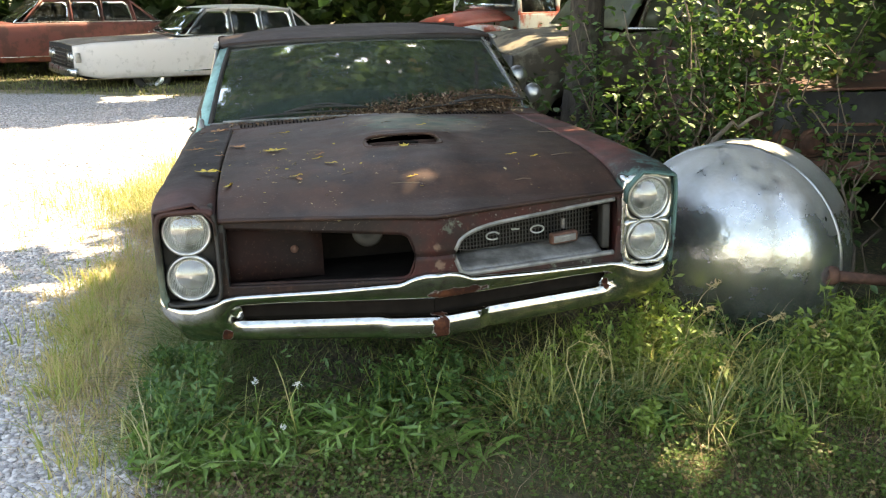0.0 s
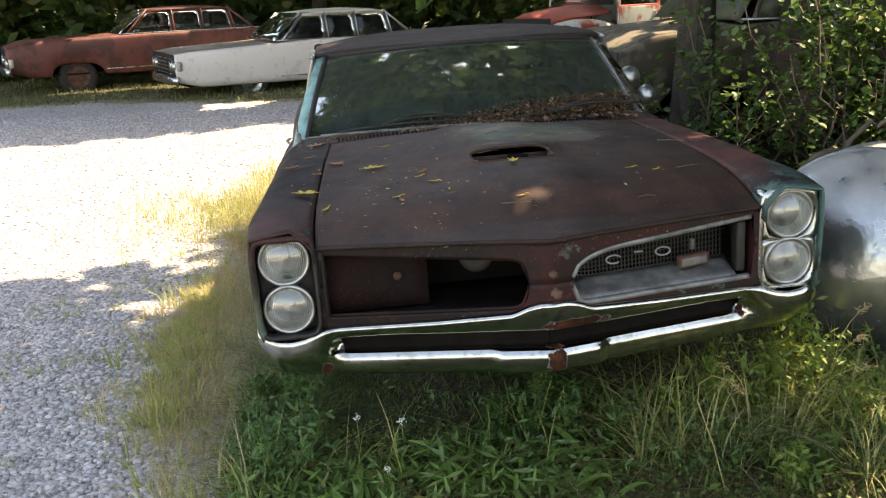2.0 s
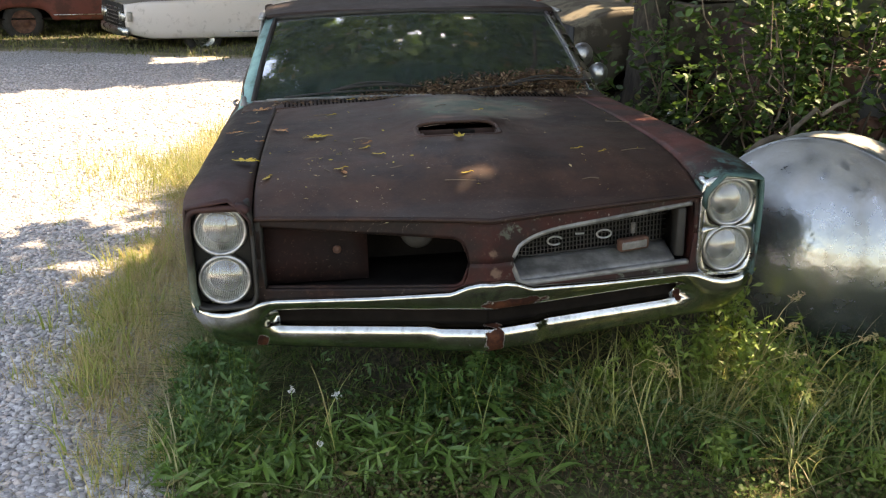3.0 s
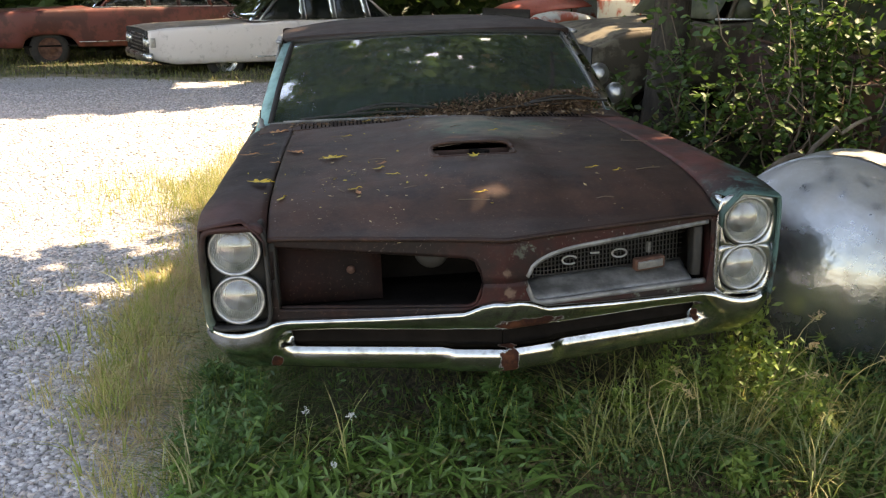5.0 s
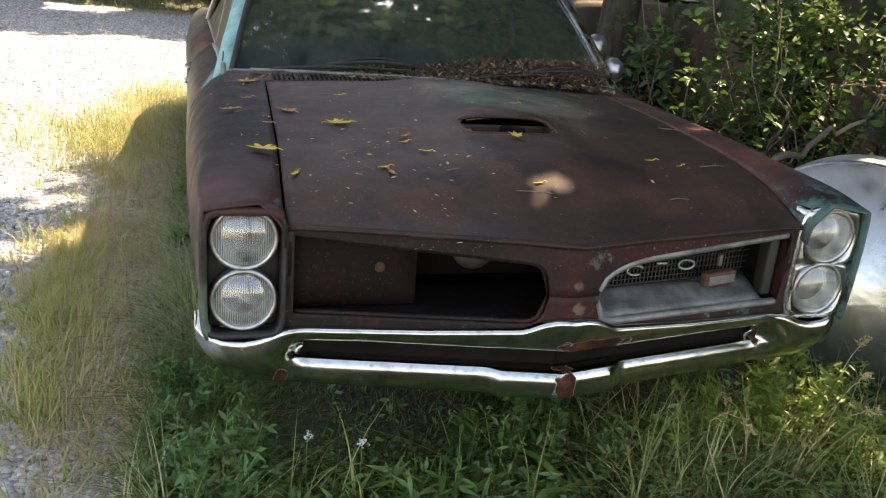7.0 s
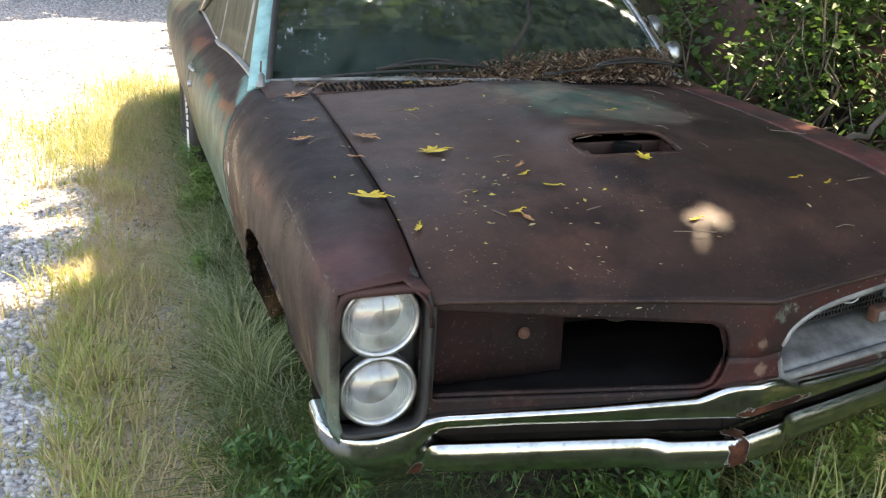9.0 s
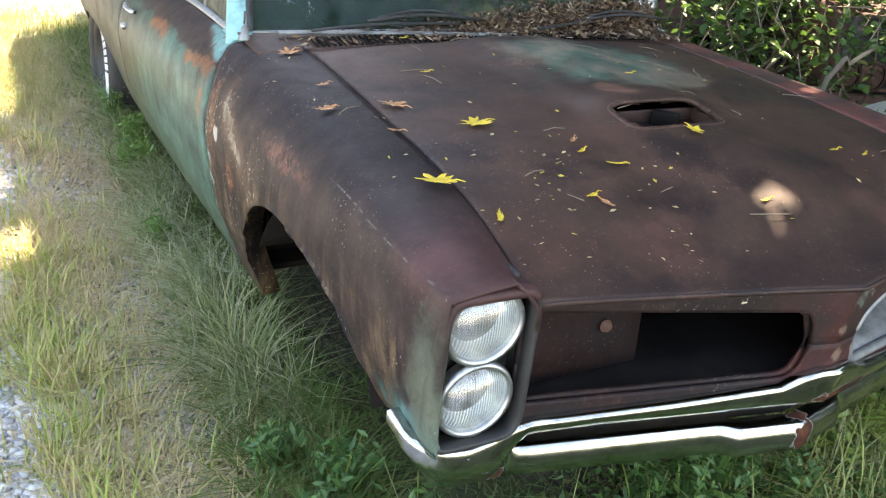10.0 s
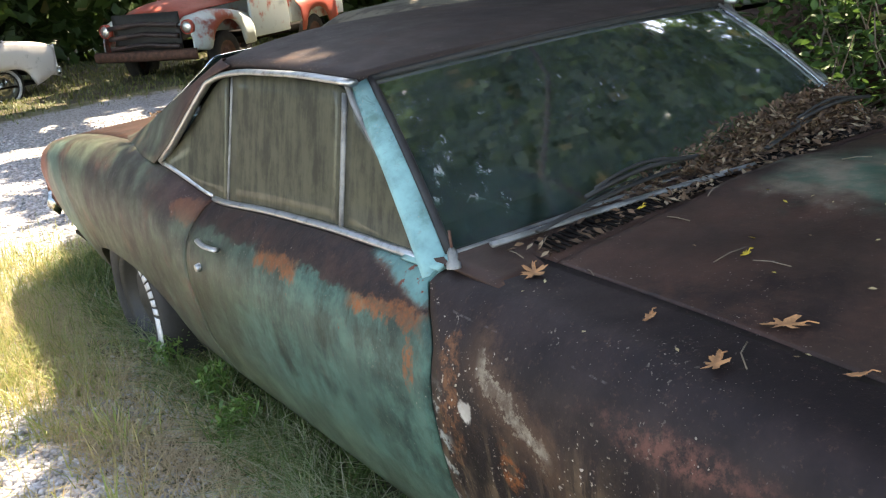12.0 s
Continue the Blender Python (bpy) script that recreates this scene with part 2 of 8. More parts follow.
def door_coat(s):
    grit = s.step(s.noise(40, 6, 0.75), 0.38, 0.60)
    edge = s.add(s.z, s.add(s.mul(s.add(s.noise(6.5, 6, 0.72), -0.5), 0.11), s.mul(s.add(s.noise(30, 5, 0.7), -0.5), 0.05)))
    runs = s.add(s.mul(s.noise(1.0, 6, 0.68, s.scaled(9, 9, 1.8)), 0.62), s.mul(s.noise(14, 6, 0.75), 0.38))
    c = s.mix(s.step(runs, 0.40, 0.64), (0.072, 0.146, 0.116), (0.024, 0.048, 0.039))
    c = s.mix(s.mul(s.step(s.noise(2.2, 5), 0.42, 0.62), 0.6), c, (0.070, 0.115, 0.080))
    c = s.mix(s.step(s.add(s.y, s.mul(s.add(s.noise(3), -0.5), 0.5)), 1.95, 2.75), c, s.mix(s.step(runs, 0.35, 0.65), (0.085, 0.105, 0.070), (0.042, 0.040, 0.030)))
    c = s.mix(s.mul(s.step(s.z, 0.50, 0.26), 0.6), c, (0.095, 0.120, 0.075))
    c = s.mix(s.mul(s.step(s.noise(1.0, 6, 0.7, s.scaled(34, 34, 3)), 0.52, 0.66), s.mul(s.step(s.noise(2.6, 4), 0.46, 0.58), s.mul(s.step(s.z, 0.42, 0.60), 0.75))), c, (0.014, 0.026, 0.022))
    line = s.add(s.add(edge, -0.078), s.mul(s.add(s.y, -1.55), 0.047))
    drips = s.mul(s.add(s.noise(1.0, 6, 0.7, s.scaled(30, 30, 4)), -0.5), 0.10)
    stretch = s.op("MAXIMUM", s.blob((-0.9, 1.52, 0.80), (0.5, 0.15, 0.5), 0.25, 9), s.blob((-0.9, 2.06, 0.80), (0.5, 0.12, 0.5), 0.3, 9))
    orange = s.mul(s.mul(s.step(s.add(line, drips), 0.700, 0.722), stretch), s.mixf(grit, 0.55, 1.0))
    c = s.mix(orange, c, s.mix(s.noise(26, 6, 0.7), (0.36, 0.12, 0.035), (0.15, 0.060, 0.030)))
    corner = s.mul(s.step(s.add(s.add(s.y, s.mul(s.add(s.z, -0.86), -5.0)), s.mul(s.add(s.noise(14, 6), -0.5), 0.25)), 1.60, 1.50), s.step(s.add(s.z, s.mul(s.add(s.noise(20, 6), -0.5), 0.06)), 0.832, 0.850))
    c = s.mix(corner, c, s.mix(s.step(s.noise(30, 5), 0.60, 0.66), (0.13, 0.27, 0.25), (0.20, 0.06, 0.04)))
    top = s.mul(s.step(line, 0.735, 0.752), s.op("SUBTRACT", 1.0, corner))
    c = s.mix(top, c, s.mix(s.step(s.noise(14, 6, 0.7), 0.38, 0.64), (0.022, 0.015, 0.014), (0.062, 0.034, 0.026)))
    c = s.mix(s.mul(s.blob((-0.91, 1.41, 0.725), (0.1, 0.018, 0.06), 0.7, 18, 0.4), grit), c, (0.29, 0.11, 0.045))
    return s.mix(s.mul(s.step(s.noise(22, 6, 0.75), 0.66, 0.71), s.mul(s.step(s.z, 0.5, 0.7), 0.9)), c, (0.19, 0.07, 0.035))


def quarter_coat(s):
    streak = s.add(s.mul(s.noise(1.0, 6, 0.7, s.scaled(5, 5, 1.6)), 0.65), s.mul(s.noise(9, 6, 0.7), 0.35))
    c = s.mix(s.step(streak, 0.38, 0.62), (0.105, 0.125, 0.085), (0.050, 0.043, 0.036))
    c = s.mix(s.mul(s.step(s.noise(4.2, 6), 0.55, 0.66), 0.40), c, (0.15, 0.065, 0.045))
    c = s.mix(s.mul(s.blob((-0.9, 4.75, 0.62), (0.3, 0.35, 0.16), 0.5, 6), 0.8), c, (0.28, 0.09, 0.06))
    c = s.mix(s.mul(s.blob((-0.9, 4.35, 0.55), (0.3, 0.22, 0.25), 0.5, 5), 0.7), c, (0.12, 0.20, 0.16))
    c = s.mix(s.mul(s.step(s.y, 3.15, 2.8), s.step(s.z, 0.74, 0.82)), c, (0.060, 0.032, 0.026))
    c = s.mix(s.mul(s.blob((-0.9, 2.74, 0.80), (0.2, 0.10, 0.03), 0.8, 14, 0.7), 0.45), c, (0.22, 0.08, 0.035))
    return c


def roof_coat(s):
    c = s.mix(s.step(s.noise(2.6, 6), 0.36, 0.66), (0.030, 0.022, 0.021), (0.056, 0.039, 0.034))
    c = s.mix(s.mul(s.step(s.noise(6.0, 6, 0.7), 0.56, 0.66), 0.5), c, (0.095, 0.056, 0.043))
    return c


def nose_coat(s):
    c = s.mix(s.step(s.noise(5, 6), 0.40, 0.62), (0.055, 0.015, 0.013), DARK)
    c = s.mix(s.mul(s.step(s.noise(13, 6, 0.7), 0.60, 0.66), s.step(s.x, -0.06, 0.10)), c, (0.13, 0.15, 0.12))
    # nearly black over the left half
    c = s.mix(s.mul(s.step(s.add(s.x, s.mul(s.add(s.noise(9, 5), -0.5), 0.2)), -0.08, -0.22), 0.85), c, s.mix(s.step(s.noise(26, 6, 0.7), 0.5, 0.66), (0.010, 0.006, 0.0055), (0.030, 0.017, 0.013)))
    for p in ((0.005, -0.14, 0.69), (0.012, -0.14, 0.625)):
        c = s.mix(s.mul(s.blob(p, (0.013, 0.2, 0.014), 0.9, 45, 0.9), 0.8), c, (0.20, 0.13, 0.095))
    c = s.mix(s.mul(s.step(s.noise(22, 5), 0.62, 0.68), s.mul(s.step(s.x, 0.0, 0.08), s.step(s.z, 0.74, 0.77))), c, (0.36, 0.36, 0.33))
    return c


M = {}
M["hood"] = rusted("rusted_hood", hood_coat, (0.34, 0.62))
M["fender"] = rusted("rusted_fender", fender_coat)
M["door"] = rusted("stained_teal_paint", door_coat, (0.30, 0.6))
M["quarter"] = rusted("rusted_quarter", quarter_coat)
M["roof"] = rusted("rusted_roof", roof_coat, (0.45, 0.75))
M["nose"] = rusted("rusted_nose", nose_coat)
M["teal"] = rusted("faded_teal_paint", lambda s: s.mix(s.step(s.noise(9, 5), 0.5, 0.66), (0.22, 0.42, 0.42), (0.13, 0.26, 0.24)), (0.3, 0.5))
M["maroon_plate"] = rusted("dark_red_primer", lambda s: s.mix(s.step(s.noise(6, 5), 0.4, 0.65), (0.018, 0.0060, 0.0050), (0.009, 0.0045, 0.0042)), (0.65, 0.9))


def chrome(name, pits=0.5, tint=(0.62, 0.63, 0.62), rough=0.16, rust_at=None, metal=1.0):
    s = Shade(name)
    n = s.noise(26, 6, 0.7)
    m = s.step(s.noise(4.5, 5, 0.6), 0.72 - 0.25 * pits, 0.80 - 0.2 * pits)
    if rust_at is not None:
        m = s.op("MAXIMUM", m, rust_at(s))
    m = s.op("MAXIMUM", m, s.mul(s.step(s.noise(60, 5, 0.75), 0.66, 0.74), pits))
    c = s.mix(m, s.mix(s.step(n, 0.45, 0.7), tint, tuple(k * 0.6 for k in tint)), s.mix(s.step(s.noise(18, 6, 0.75), 0.40, 0.64), (0.030, 0.012, 0.009), (0.095, 0.034, 0.018)))
    s.bump(n, 0.08, 0.003)
    return s.done(c, s.mixf(m, s.mixf(s.noise(9, 5), rough, rough + 0.16), 0.8), s.mixf(m, metal, 0.0), s.mixf(m, 0.5, 0.12))


M["chrome"] = chrome("weathered_chrome", 0.25, (0.52, 0.53, 0.52), 0.2)
M["bright"] = chrome("bright_trim", 0.2, (0.46, 0.47, 0.47), 0.34)


def bumper_rust(s):
    a = s.blob((0.012, -0.1, 0.400), (0.030, 0.3, 0.050), 0.5, 30, 0.15)
    for p, r in (((0.07, -0.1, 0.530), (0.10, 0.3, 0.016)), ((-0.695, 0, 0.400), (0.018, 0.2, 0.020)), ((0.655, 0, 0.45), (0.010, 0.2, 0.020))):
        a = s.op("MAXIMUM", a, s.blob(p, r, 0.5, 30, 0.15))
    return a


M["bumper"] = chrome("pitted_bumper_chrome", 0.2, (0.52, 0.53, 0.50), 0.10, bumper_rust)


def plain(name, color, rough=0.6, metal=0.0, var=0.35, scale=8, bump=0.15, **more):
    s = Shade(name)
    n = s.noise(scale, 6, 0.65)
    f = s.noise(scale * 9, 4, 0.7)
    c = s.mix(s.step(n, 0.34, 0.68), tuple(k * (1 - var) for k in color), tuple(min(1, k * (1 + var)) for k in color))
    c = s.mix(s.mul(s.step(f, 0.55, 0.75), var), c, tuple(k * 0.55 for k in color))
    s.bump(s.add(n, s.mul(f, 0.4)), bump, 0.006)
    return s.done(c, s.mixf(f, max(0.05, rough - 0.1), min(1, rough + 0.12)), metal, **more)


M["black"] = plain("black_paint", (0.018, 0.017, 0.016), 0.6)
# near black for recesses: their shade is put into the colour
M["void"] = plain("unlit_black", (0.010, 0.008, 0.007), 0.9, Specular_IOR_Level=0.1)
M["rubber"] = plain("old_rubber", (0.022, 0.021, 0.020), 0.8, bump=0.3)
M["white_rubber"] = plain("white_sidewall_paint", (0.52, 0.52, 0.54), 0.6)
M["grille"] = plain("black_grille_plastic", (0.020, 0.020, 0.020), 0.5)
M["silver"] = plain("dull_silver_paint", (0.17, 0.17, 0.165), 0.42, 0.3, 0.4, 14)
M["iron"] = plain("rusty_iron", (0.10, 0.045, 0.030), 0.8, 0.0, 0.4, 14)
M["vinyl"] = plain("dark_vinyl", (0.030, 0.045, 0.045), 0.6)


def dirty_glass(name, tint, dirt, low, high, streaky=(3, 3, 0.7), alpha=0.5, drips=0.0):
    """A pane with streaks of dirt: clear glass where it is clean, a dull film where it is not."""
    s = Shade(name)
    n = s.noise(5.0, 6, 0.65, s.scaled(*streaky))
    n2 = s.noise(16, 5, 0.7)
    film = s.mul(s.step(s.add(s.mul(n, 0.75), s.mul(n2, 0.25)), low, high), alpha)
    drip = s.mul(s.mul(s.step(s.noise(1.0, 6, 0.75, s.scaled(50, 30, 11)), 0.55, 0.67), s.step(s.noise(4.0, 5), 0.50, 0.62)), drips)
    film = s.op("MAXIMUM", film, drip)
    nt = s.nt
    clear = s.node("ShaderNodeBsdfTransparent", tint)
    gloss = s.node("ShaderNodeBsdfGlossy", (0.9, 0.95, 0.95), 0.05)
    fres = nt.nodes.new("ShaderNodeFresnel")
    fres.inputs["IOR"].default_value = 1.5
    glass = nt.nodes.new("ShaderNodeMixShader")
    nt.links.new(fres.outputs[0], glass.inputs[0])
    nt.links.new(clear.outputs[0], glass.inputs[1])
    nt.links.new(gloss.outputs[0], glass.inputs[2])
    s.done(s.mix(drip, s.mix(s.step(s.add(s.mul(n2, 0.4), s.mul(n, 0.6)), 0.40, 0.62), dirt, tuple(k * 0.38 for k in dirt)), (0.30, 0.34, 0.33)), 0.62, 0.0, 0.25)
    both = nt.nodes.new("ShaderNodeMixShader")
    nt.links.new(film, both.inputs[0])
    nt.links.new(glass.outputs[0], both.inputs[1])
    nt.links.new(s.bsdf.outputs[0], both.inputs[2])
    nt.links.new(both.outputs[0], nt.nodes["Material Output"].inputs["Surface"])
    return s.mat


M["windshield"] = dirty_glass("dirty_windshield_glass", (0.42, 0.60, 0.56), (0.10, 0.150, 0.142), 0.30, 0.76, (2.6, 2.6, 0.8), 0.55, 0.85)
M["side_glass"] = dirty_glass("mossy_side_glass", (0.24, 0.26, 0.20), (0.070, 0.068, 0.042), 0.0, 0.30, (5.0, 5.0, 0.30), 0.97)
M["moss_glass"] = plain("moss_covered_glass", (0.045, 0.052, 0.028), 0.45, var=0.5, scale=5)
M["far_glass"] = dirty_glass("far_window_glass", (0.35, 0.40, 0.42), (0.16, 0.19, 0.18), 0.40, 0.75, (2, 2, 1), 0.4)


def lens_glass():
    """Clear pressed glass, thin enough not to bend the view, with upright ribs and a pale film painting the bowl's
    bright reflection.
    """
    s = Shade("headlamp_lens")
    nt = s.nt
    ribs = s.node("ShaderNodeTexWave", s.co, 60.0, 0.2, bands_direction="X").outputs["Fac"]
    clear = s.node("ShaderNodeBsdfTransparent", s.mix(s.step(ribs, 0.2, 0.8), (0.97, 0.98, 0.97), (0.66, 0.68, 0.67)))
    gloss = s.node("ShaderNodeBsdfGlossy", (1.0, 1.0, 1.0), 0.04)
    first, second = nt.nodes.new("ShaderNodeMixShader"), nt.nodes.new("ShaderNodeMixShader")
    first.inputs[0].default_value = 0.10
    nt.links.new(clear.outputs[0], first.inputs[1])
    nt.links.new(gloss.outputs[0], first.inputs[2])
    s.done((0.80, 0.81, 0.78), 0.35)
    nt.links.new(s.mul(s.step(s.noise(30, 5), 0.25, 0.70), 0.20), second.inputs[0])
    nt.links.new(first.outputs[0], second.inputs[1])
    nt.links.new(s.bsdf.outputs[0], second.inputs[2])
    nt.links.new(second.outputs[0], nt.nodes["Material Output"].inputs["Surface"])
    return s.mat


M["lens"] = lens_glass()
M["reflector"] = chrome("lamp_reflector", 0.0, (0.90, 0.90, 0.88), 0.30, metal=1.0)


def tank_metal():
    s = Shade("stained_galvanised_steel")
    n = s.noise(2.4, 6, 0.6)
    runs = s.noise(1.0, 5, 0.6, s.scaled(9, 9, 1.0))
    c = s.mix(s.step(n, 0.36, 0.66), (0.52, 0.54, 0.55), (0.36, 0.38, 0.38))
    c = s.mix(s.mul(s.step(runs, 0.52, 0.70), 0.5), c, (0.30, 0.27, 0.22))
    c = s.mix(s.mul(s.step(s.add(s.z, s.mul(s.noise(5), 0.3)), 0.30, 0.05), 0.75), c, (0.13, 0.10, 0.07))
    # paler, rougher towards the top: dust and the sunlit look put into the colour
    pale_layer = s.mul(s.step(s.add(s.z, s.mul(s.noise(3.5, 5), 0.4)), 0.70, 1.05), s.step(s.noise(11, 6, 0.7), 0.30, 0.55))
    c = s.mix(s.mul(pale_layer, 0.8), c, (0.38, 0.36, 0.32))
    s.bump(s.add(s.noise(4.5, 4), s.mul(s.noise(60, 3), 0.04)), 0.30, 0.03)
    return s.done(c, s.mixf(pale_layer, s.mixf(s.noise(7, 5), 0.14, 0.36), 0.6), s.mixf(pale_layer, 0.90, 0.35))


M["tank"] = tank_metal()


def ground_mat():
    s = Shade("gravel_and_soil")
    a = s.nt.nodes.new("ShaderNodeAttribute")
    a.attribute_name = "gravel"
    w = s.step(s.add(a.outputs["Fac"], s.mul(s.add(s.noise(3.0, 6, 0.7), -0.5), 0.9)), 0.36, 0.62)
    cell = s.voronoi(46, "F1", "Color")
    dist = s.voronoi(46)
    grey = s.node("ShaderNodeSeparateColor", cell).outputs[0]
    stone = s.mix(grey, (0.27, 0.262, 0.275), (0.60, 0.58, 0.588))
    stone = s.mix(s.mul(s.step(s.noise(0.7, 4), 0.4, 0.7), 0.35), stone, (0.44, 0.40, 0.34))
    stone = s.mix(s.step(dist, 0.50, 0.75), stone, (0.20, 0.185, 0.17))
    thatch = s.noise(1.0, 6, 0.75, s.scaled(60, 22, 20))
    soil = s.mix(s.step(thatch, 0.35, 0.65), (0.11, 0.092, 0.055), (0.36, 0.30, 0.19))
    # soil darker under lawn and car, painting shade into gaps between the blades
    soil = s.mix(s.step(s.add(a.outputs["Fac"], s.mul(s.noise(4, 4), 0.1)), 0.22, 0.06), soil, s.mix(s.step(thatch, 0.4, 0.65), (0.030, 0.026, 0.016), (0.15, 0.12, 0.070)))
    soil = s.mix(s.mul(s.step(s.noise(1.3, 5), 0.45, 0.6), 0.6), soil, (0.065, 0.090, 0.026))
    s.bump(s.mixf(w, s.noise(30, 5), s.op("SUBTRACT", 1.0, dist)), 0.6, 0.02)
    return s.done(s.mix(w, soil, stone), 0.9)


M["ground"] = ground_mat()


def leafy(name, lo, hi, dry=(0.20, 0.17, 0.06), dry_share=0.1, trans=0.35, rough=0.5):
    """Leaves or blades: each of its own shade, with light passing through."""
    s = Shade(name)
    r = s.island()
    c = s.mix(r, lo, hi)
    c = s.mix(s.step(s.op("FRACT", s.mul(r, 37.0)), 1 - dry_share, 1.001 - dry_share), c, dry) if dry_share else c
    c = s.mix(s.mul(s.noise(0.9, 4), 0.35), c, tuple(k * 0.5 for k in lo))
    s.done(c, rough)
    nt = s.nt
    t = s.node("ShaderNodeBsdfTranslucent", s.mix(0.5, c, hi))
    m = nt.nodes.new("ShaderNodeMixShader")
    m.inputs[0].default_value = trans
    nt.links.new(s.bsdf.outputs[0], m.inputs[1])
    nt.links.new(t.outputs[0], m.inputs[2])
    nt.links.new(m.outputs[0], nt.nodes["Material Output"].inputs["Surface"])
    return s.mat


M["grass"] = leafy("green_grass", (0.058, 0.120, 0.022), (0.175, 0.260, 0.065), (0.30, 0.24, 0.11), 0.12)
M["dry_grass"] = leafy("drying_grass", (0.44, 0.36, 0.14), (0.68, 0.57, 0.29), (0.56, 0.42, 0.24), 0.35)
M["weed"] = leafy("broad_weed_leaves", (0.065, 0.15, 0.025), (0.13, 0.27, 0.06), dry_share=0.03)
M["clover"] = leafy("clover_leaves", (0.050, 0.105, 0.022), (0.150, 0.240, 0.050), (0.24, 0.18, 0.08), 0.18)
M["crown"] = leafy("tree_leaves", (0.030, 0.065, 0.014), (0.075, 0.13, 0.030), dry_share=0.02)
M["shrub"] = leafy("shrub_leaves", (0.032, 0.080, 0.018), (0.12, 0.22, 0.050), dry_share=0.02)
M["yellow_leaf"] = plain("yellow_fallen_leaf", (0.62, 0.42, 0.035), 0.55, var=0.25, scale=30)
M["brown_leaf"] = plain("dry_brown_leaf", (0.46, 0.21, 0.085), 0.7, var=0.4, scale=30)
M["litter"] = leafy("leaf_litter", (0.050, 0.028, 0.016), (0.19, 0.105, 0.055), (0.36, 0.26, 0.16), 0.14, 0.1, 0.8)
M["twig"] = plain("dry_twig", (0.16, 0.12, 0.085), 0.8)


def bark():
    s = Shade("grey_brown_bark")
    n = s.noise(1.0, 6, 0.7, s.scaled(26, 26, 5))
    c = s.mix(s.step(n, 0.35, 0.65), (0.024, 0.018, 0.014), (0.070, 0.056, 0.043))
    c = s.mix(s.mul(s.step(s.noise(3), 0.55, 0.65), 0.5), c, (0.07, 0.085, 0.045))
    s.bump(n, 0.9, 0.03)
    return s.done(c, 0.9)


M["bark"] = bark()


def stone_mat():
    s = Shade("crushed_stone", "Generated")
    r = s.island()
    c = s.mix(r, (0.22, 0.214, 0.226), (0.66, 0.638, 0.648))
    c = s.mix(s.step(s.op("FRACT", s.mul(r, 17.0)), 0.84, 0.88), c, (0.58, 0.50, 0.46))
    return s.done(s.mix(s.mul(s.noise(6, 5), 0.4), c, (0.40, 0.38, 0.36)), 0.85)


M["stone"] = stone_mat()

# ---- building helpers ----


def mesh_of(name, verts, faces, smooth=True):
    me = bpy.data.meshes.new(name)
    me.from_pydata([tuple(map(float, v)) for v in verts], [], [tuple(map(int, f)) for f in faces])
    if smooth:
        me.polygons.foreach_set("use_smooth", [True] * len(me.polygons))
    me.update()
    return me


def part(name, shape, material, parent=None, label=""):
    """Links a bmesh or a mesh as one mesh object under a thing or a part."""
    if isinstance(shape, bmesh.types.BMesh):
        me = bpy.data.meshes.new(name)
        shape.to_mesh(me)
        shape.free()
    else:
        me = shape
    if material is not None and not me.materials:
        me.materials.append(material)
    ob = new(name, me)
    ob.parent = parent
    return tagged(ob, label)


def thing(name, m, label, category, group="", kind=""):
    ob = new(name)
    ob.empty_display_size = 0.1
    ob.matrix_world = m
    return tagged(ob, label, category, group, kind)


def flow(y, table):
    """A smooth curve through the rows (y, value) of a table."""
    ys, vs = zip(*table)
    y = np.asarray(y, float)
    f = np.interp(y, ys, vs)
    w = 0.06
    return (f * 2 + np.interp(y - w, ys, vs) + np.interp(y + w, ys, vs)) / 4


def sheet(name, P, thick=0.0, smooth=True, gap=None):
    """A skin over the grid of points P[row, column]; thick gives it a second side and closed rims."""
    P = np.asarray(P, float)
    n, m = P.shape[:2]
    idx = np.arange(n * m).reshape(n, m)
    quads = np.stack([idx[:-1, :-1], idx[:-1, 1:], idx[1:, 1:], idx[1:, :-1]], -1).reshape(-1, 4)
    verts = P.reshape(-1, 3)
    if gap is not None:
        mid = verts[quads].mean(1)
        quads = quads[~gap(mid[:, 0], mid[:, 1])]
    faces = quads.tolist()
    if thick:
        gu, gv = np.gradient(P, axis=0), np.gradient(P, axis=1)
        nor = np.cross(gu, gv)
        nor /= np.linalg.norm(nor, axis=-1, keepdims=True) + 1e-9
        back = (P - nor * thick).reshape(-1, 3)
        k = n * m
        verts = np.concatenate([verts, back])
        faces += (quads[:, ::-1] + k).tolist()
        rim = [*idx[0, :], *idx[1:, -1], *idx[-1, -2::-1], *idx[-2:0:-1, 0]]
        for a, b in zip(rim, rim[1:] + rim[:1]):
            faces.append((b, a, a + k, b + k))
    return mesh_of(name, verts, faces, smooth)


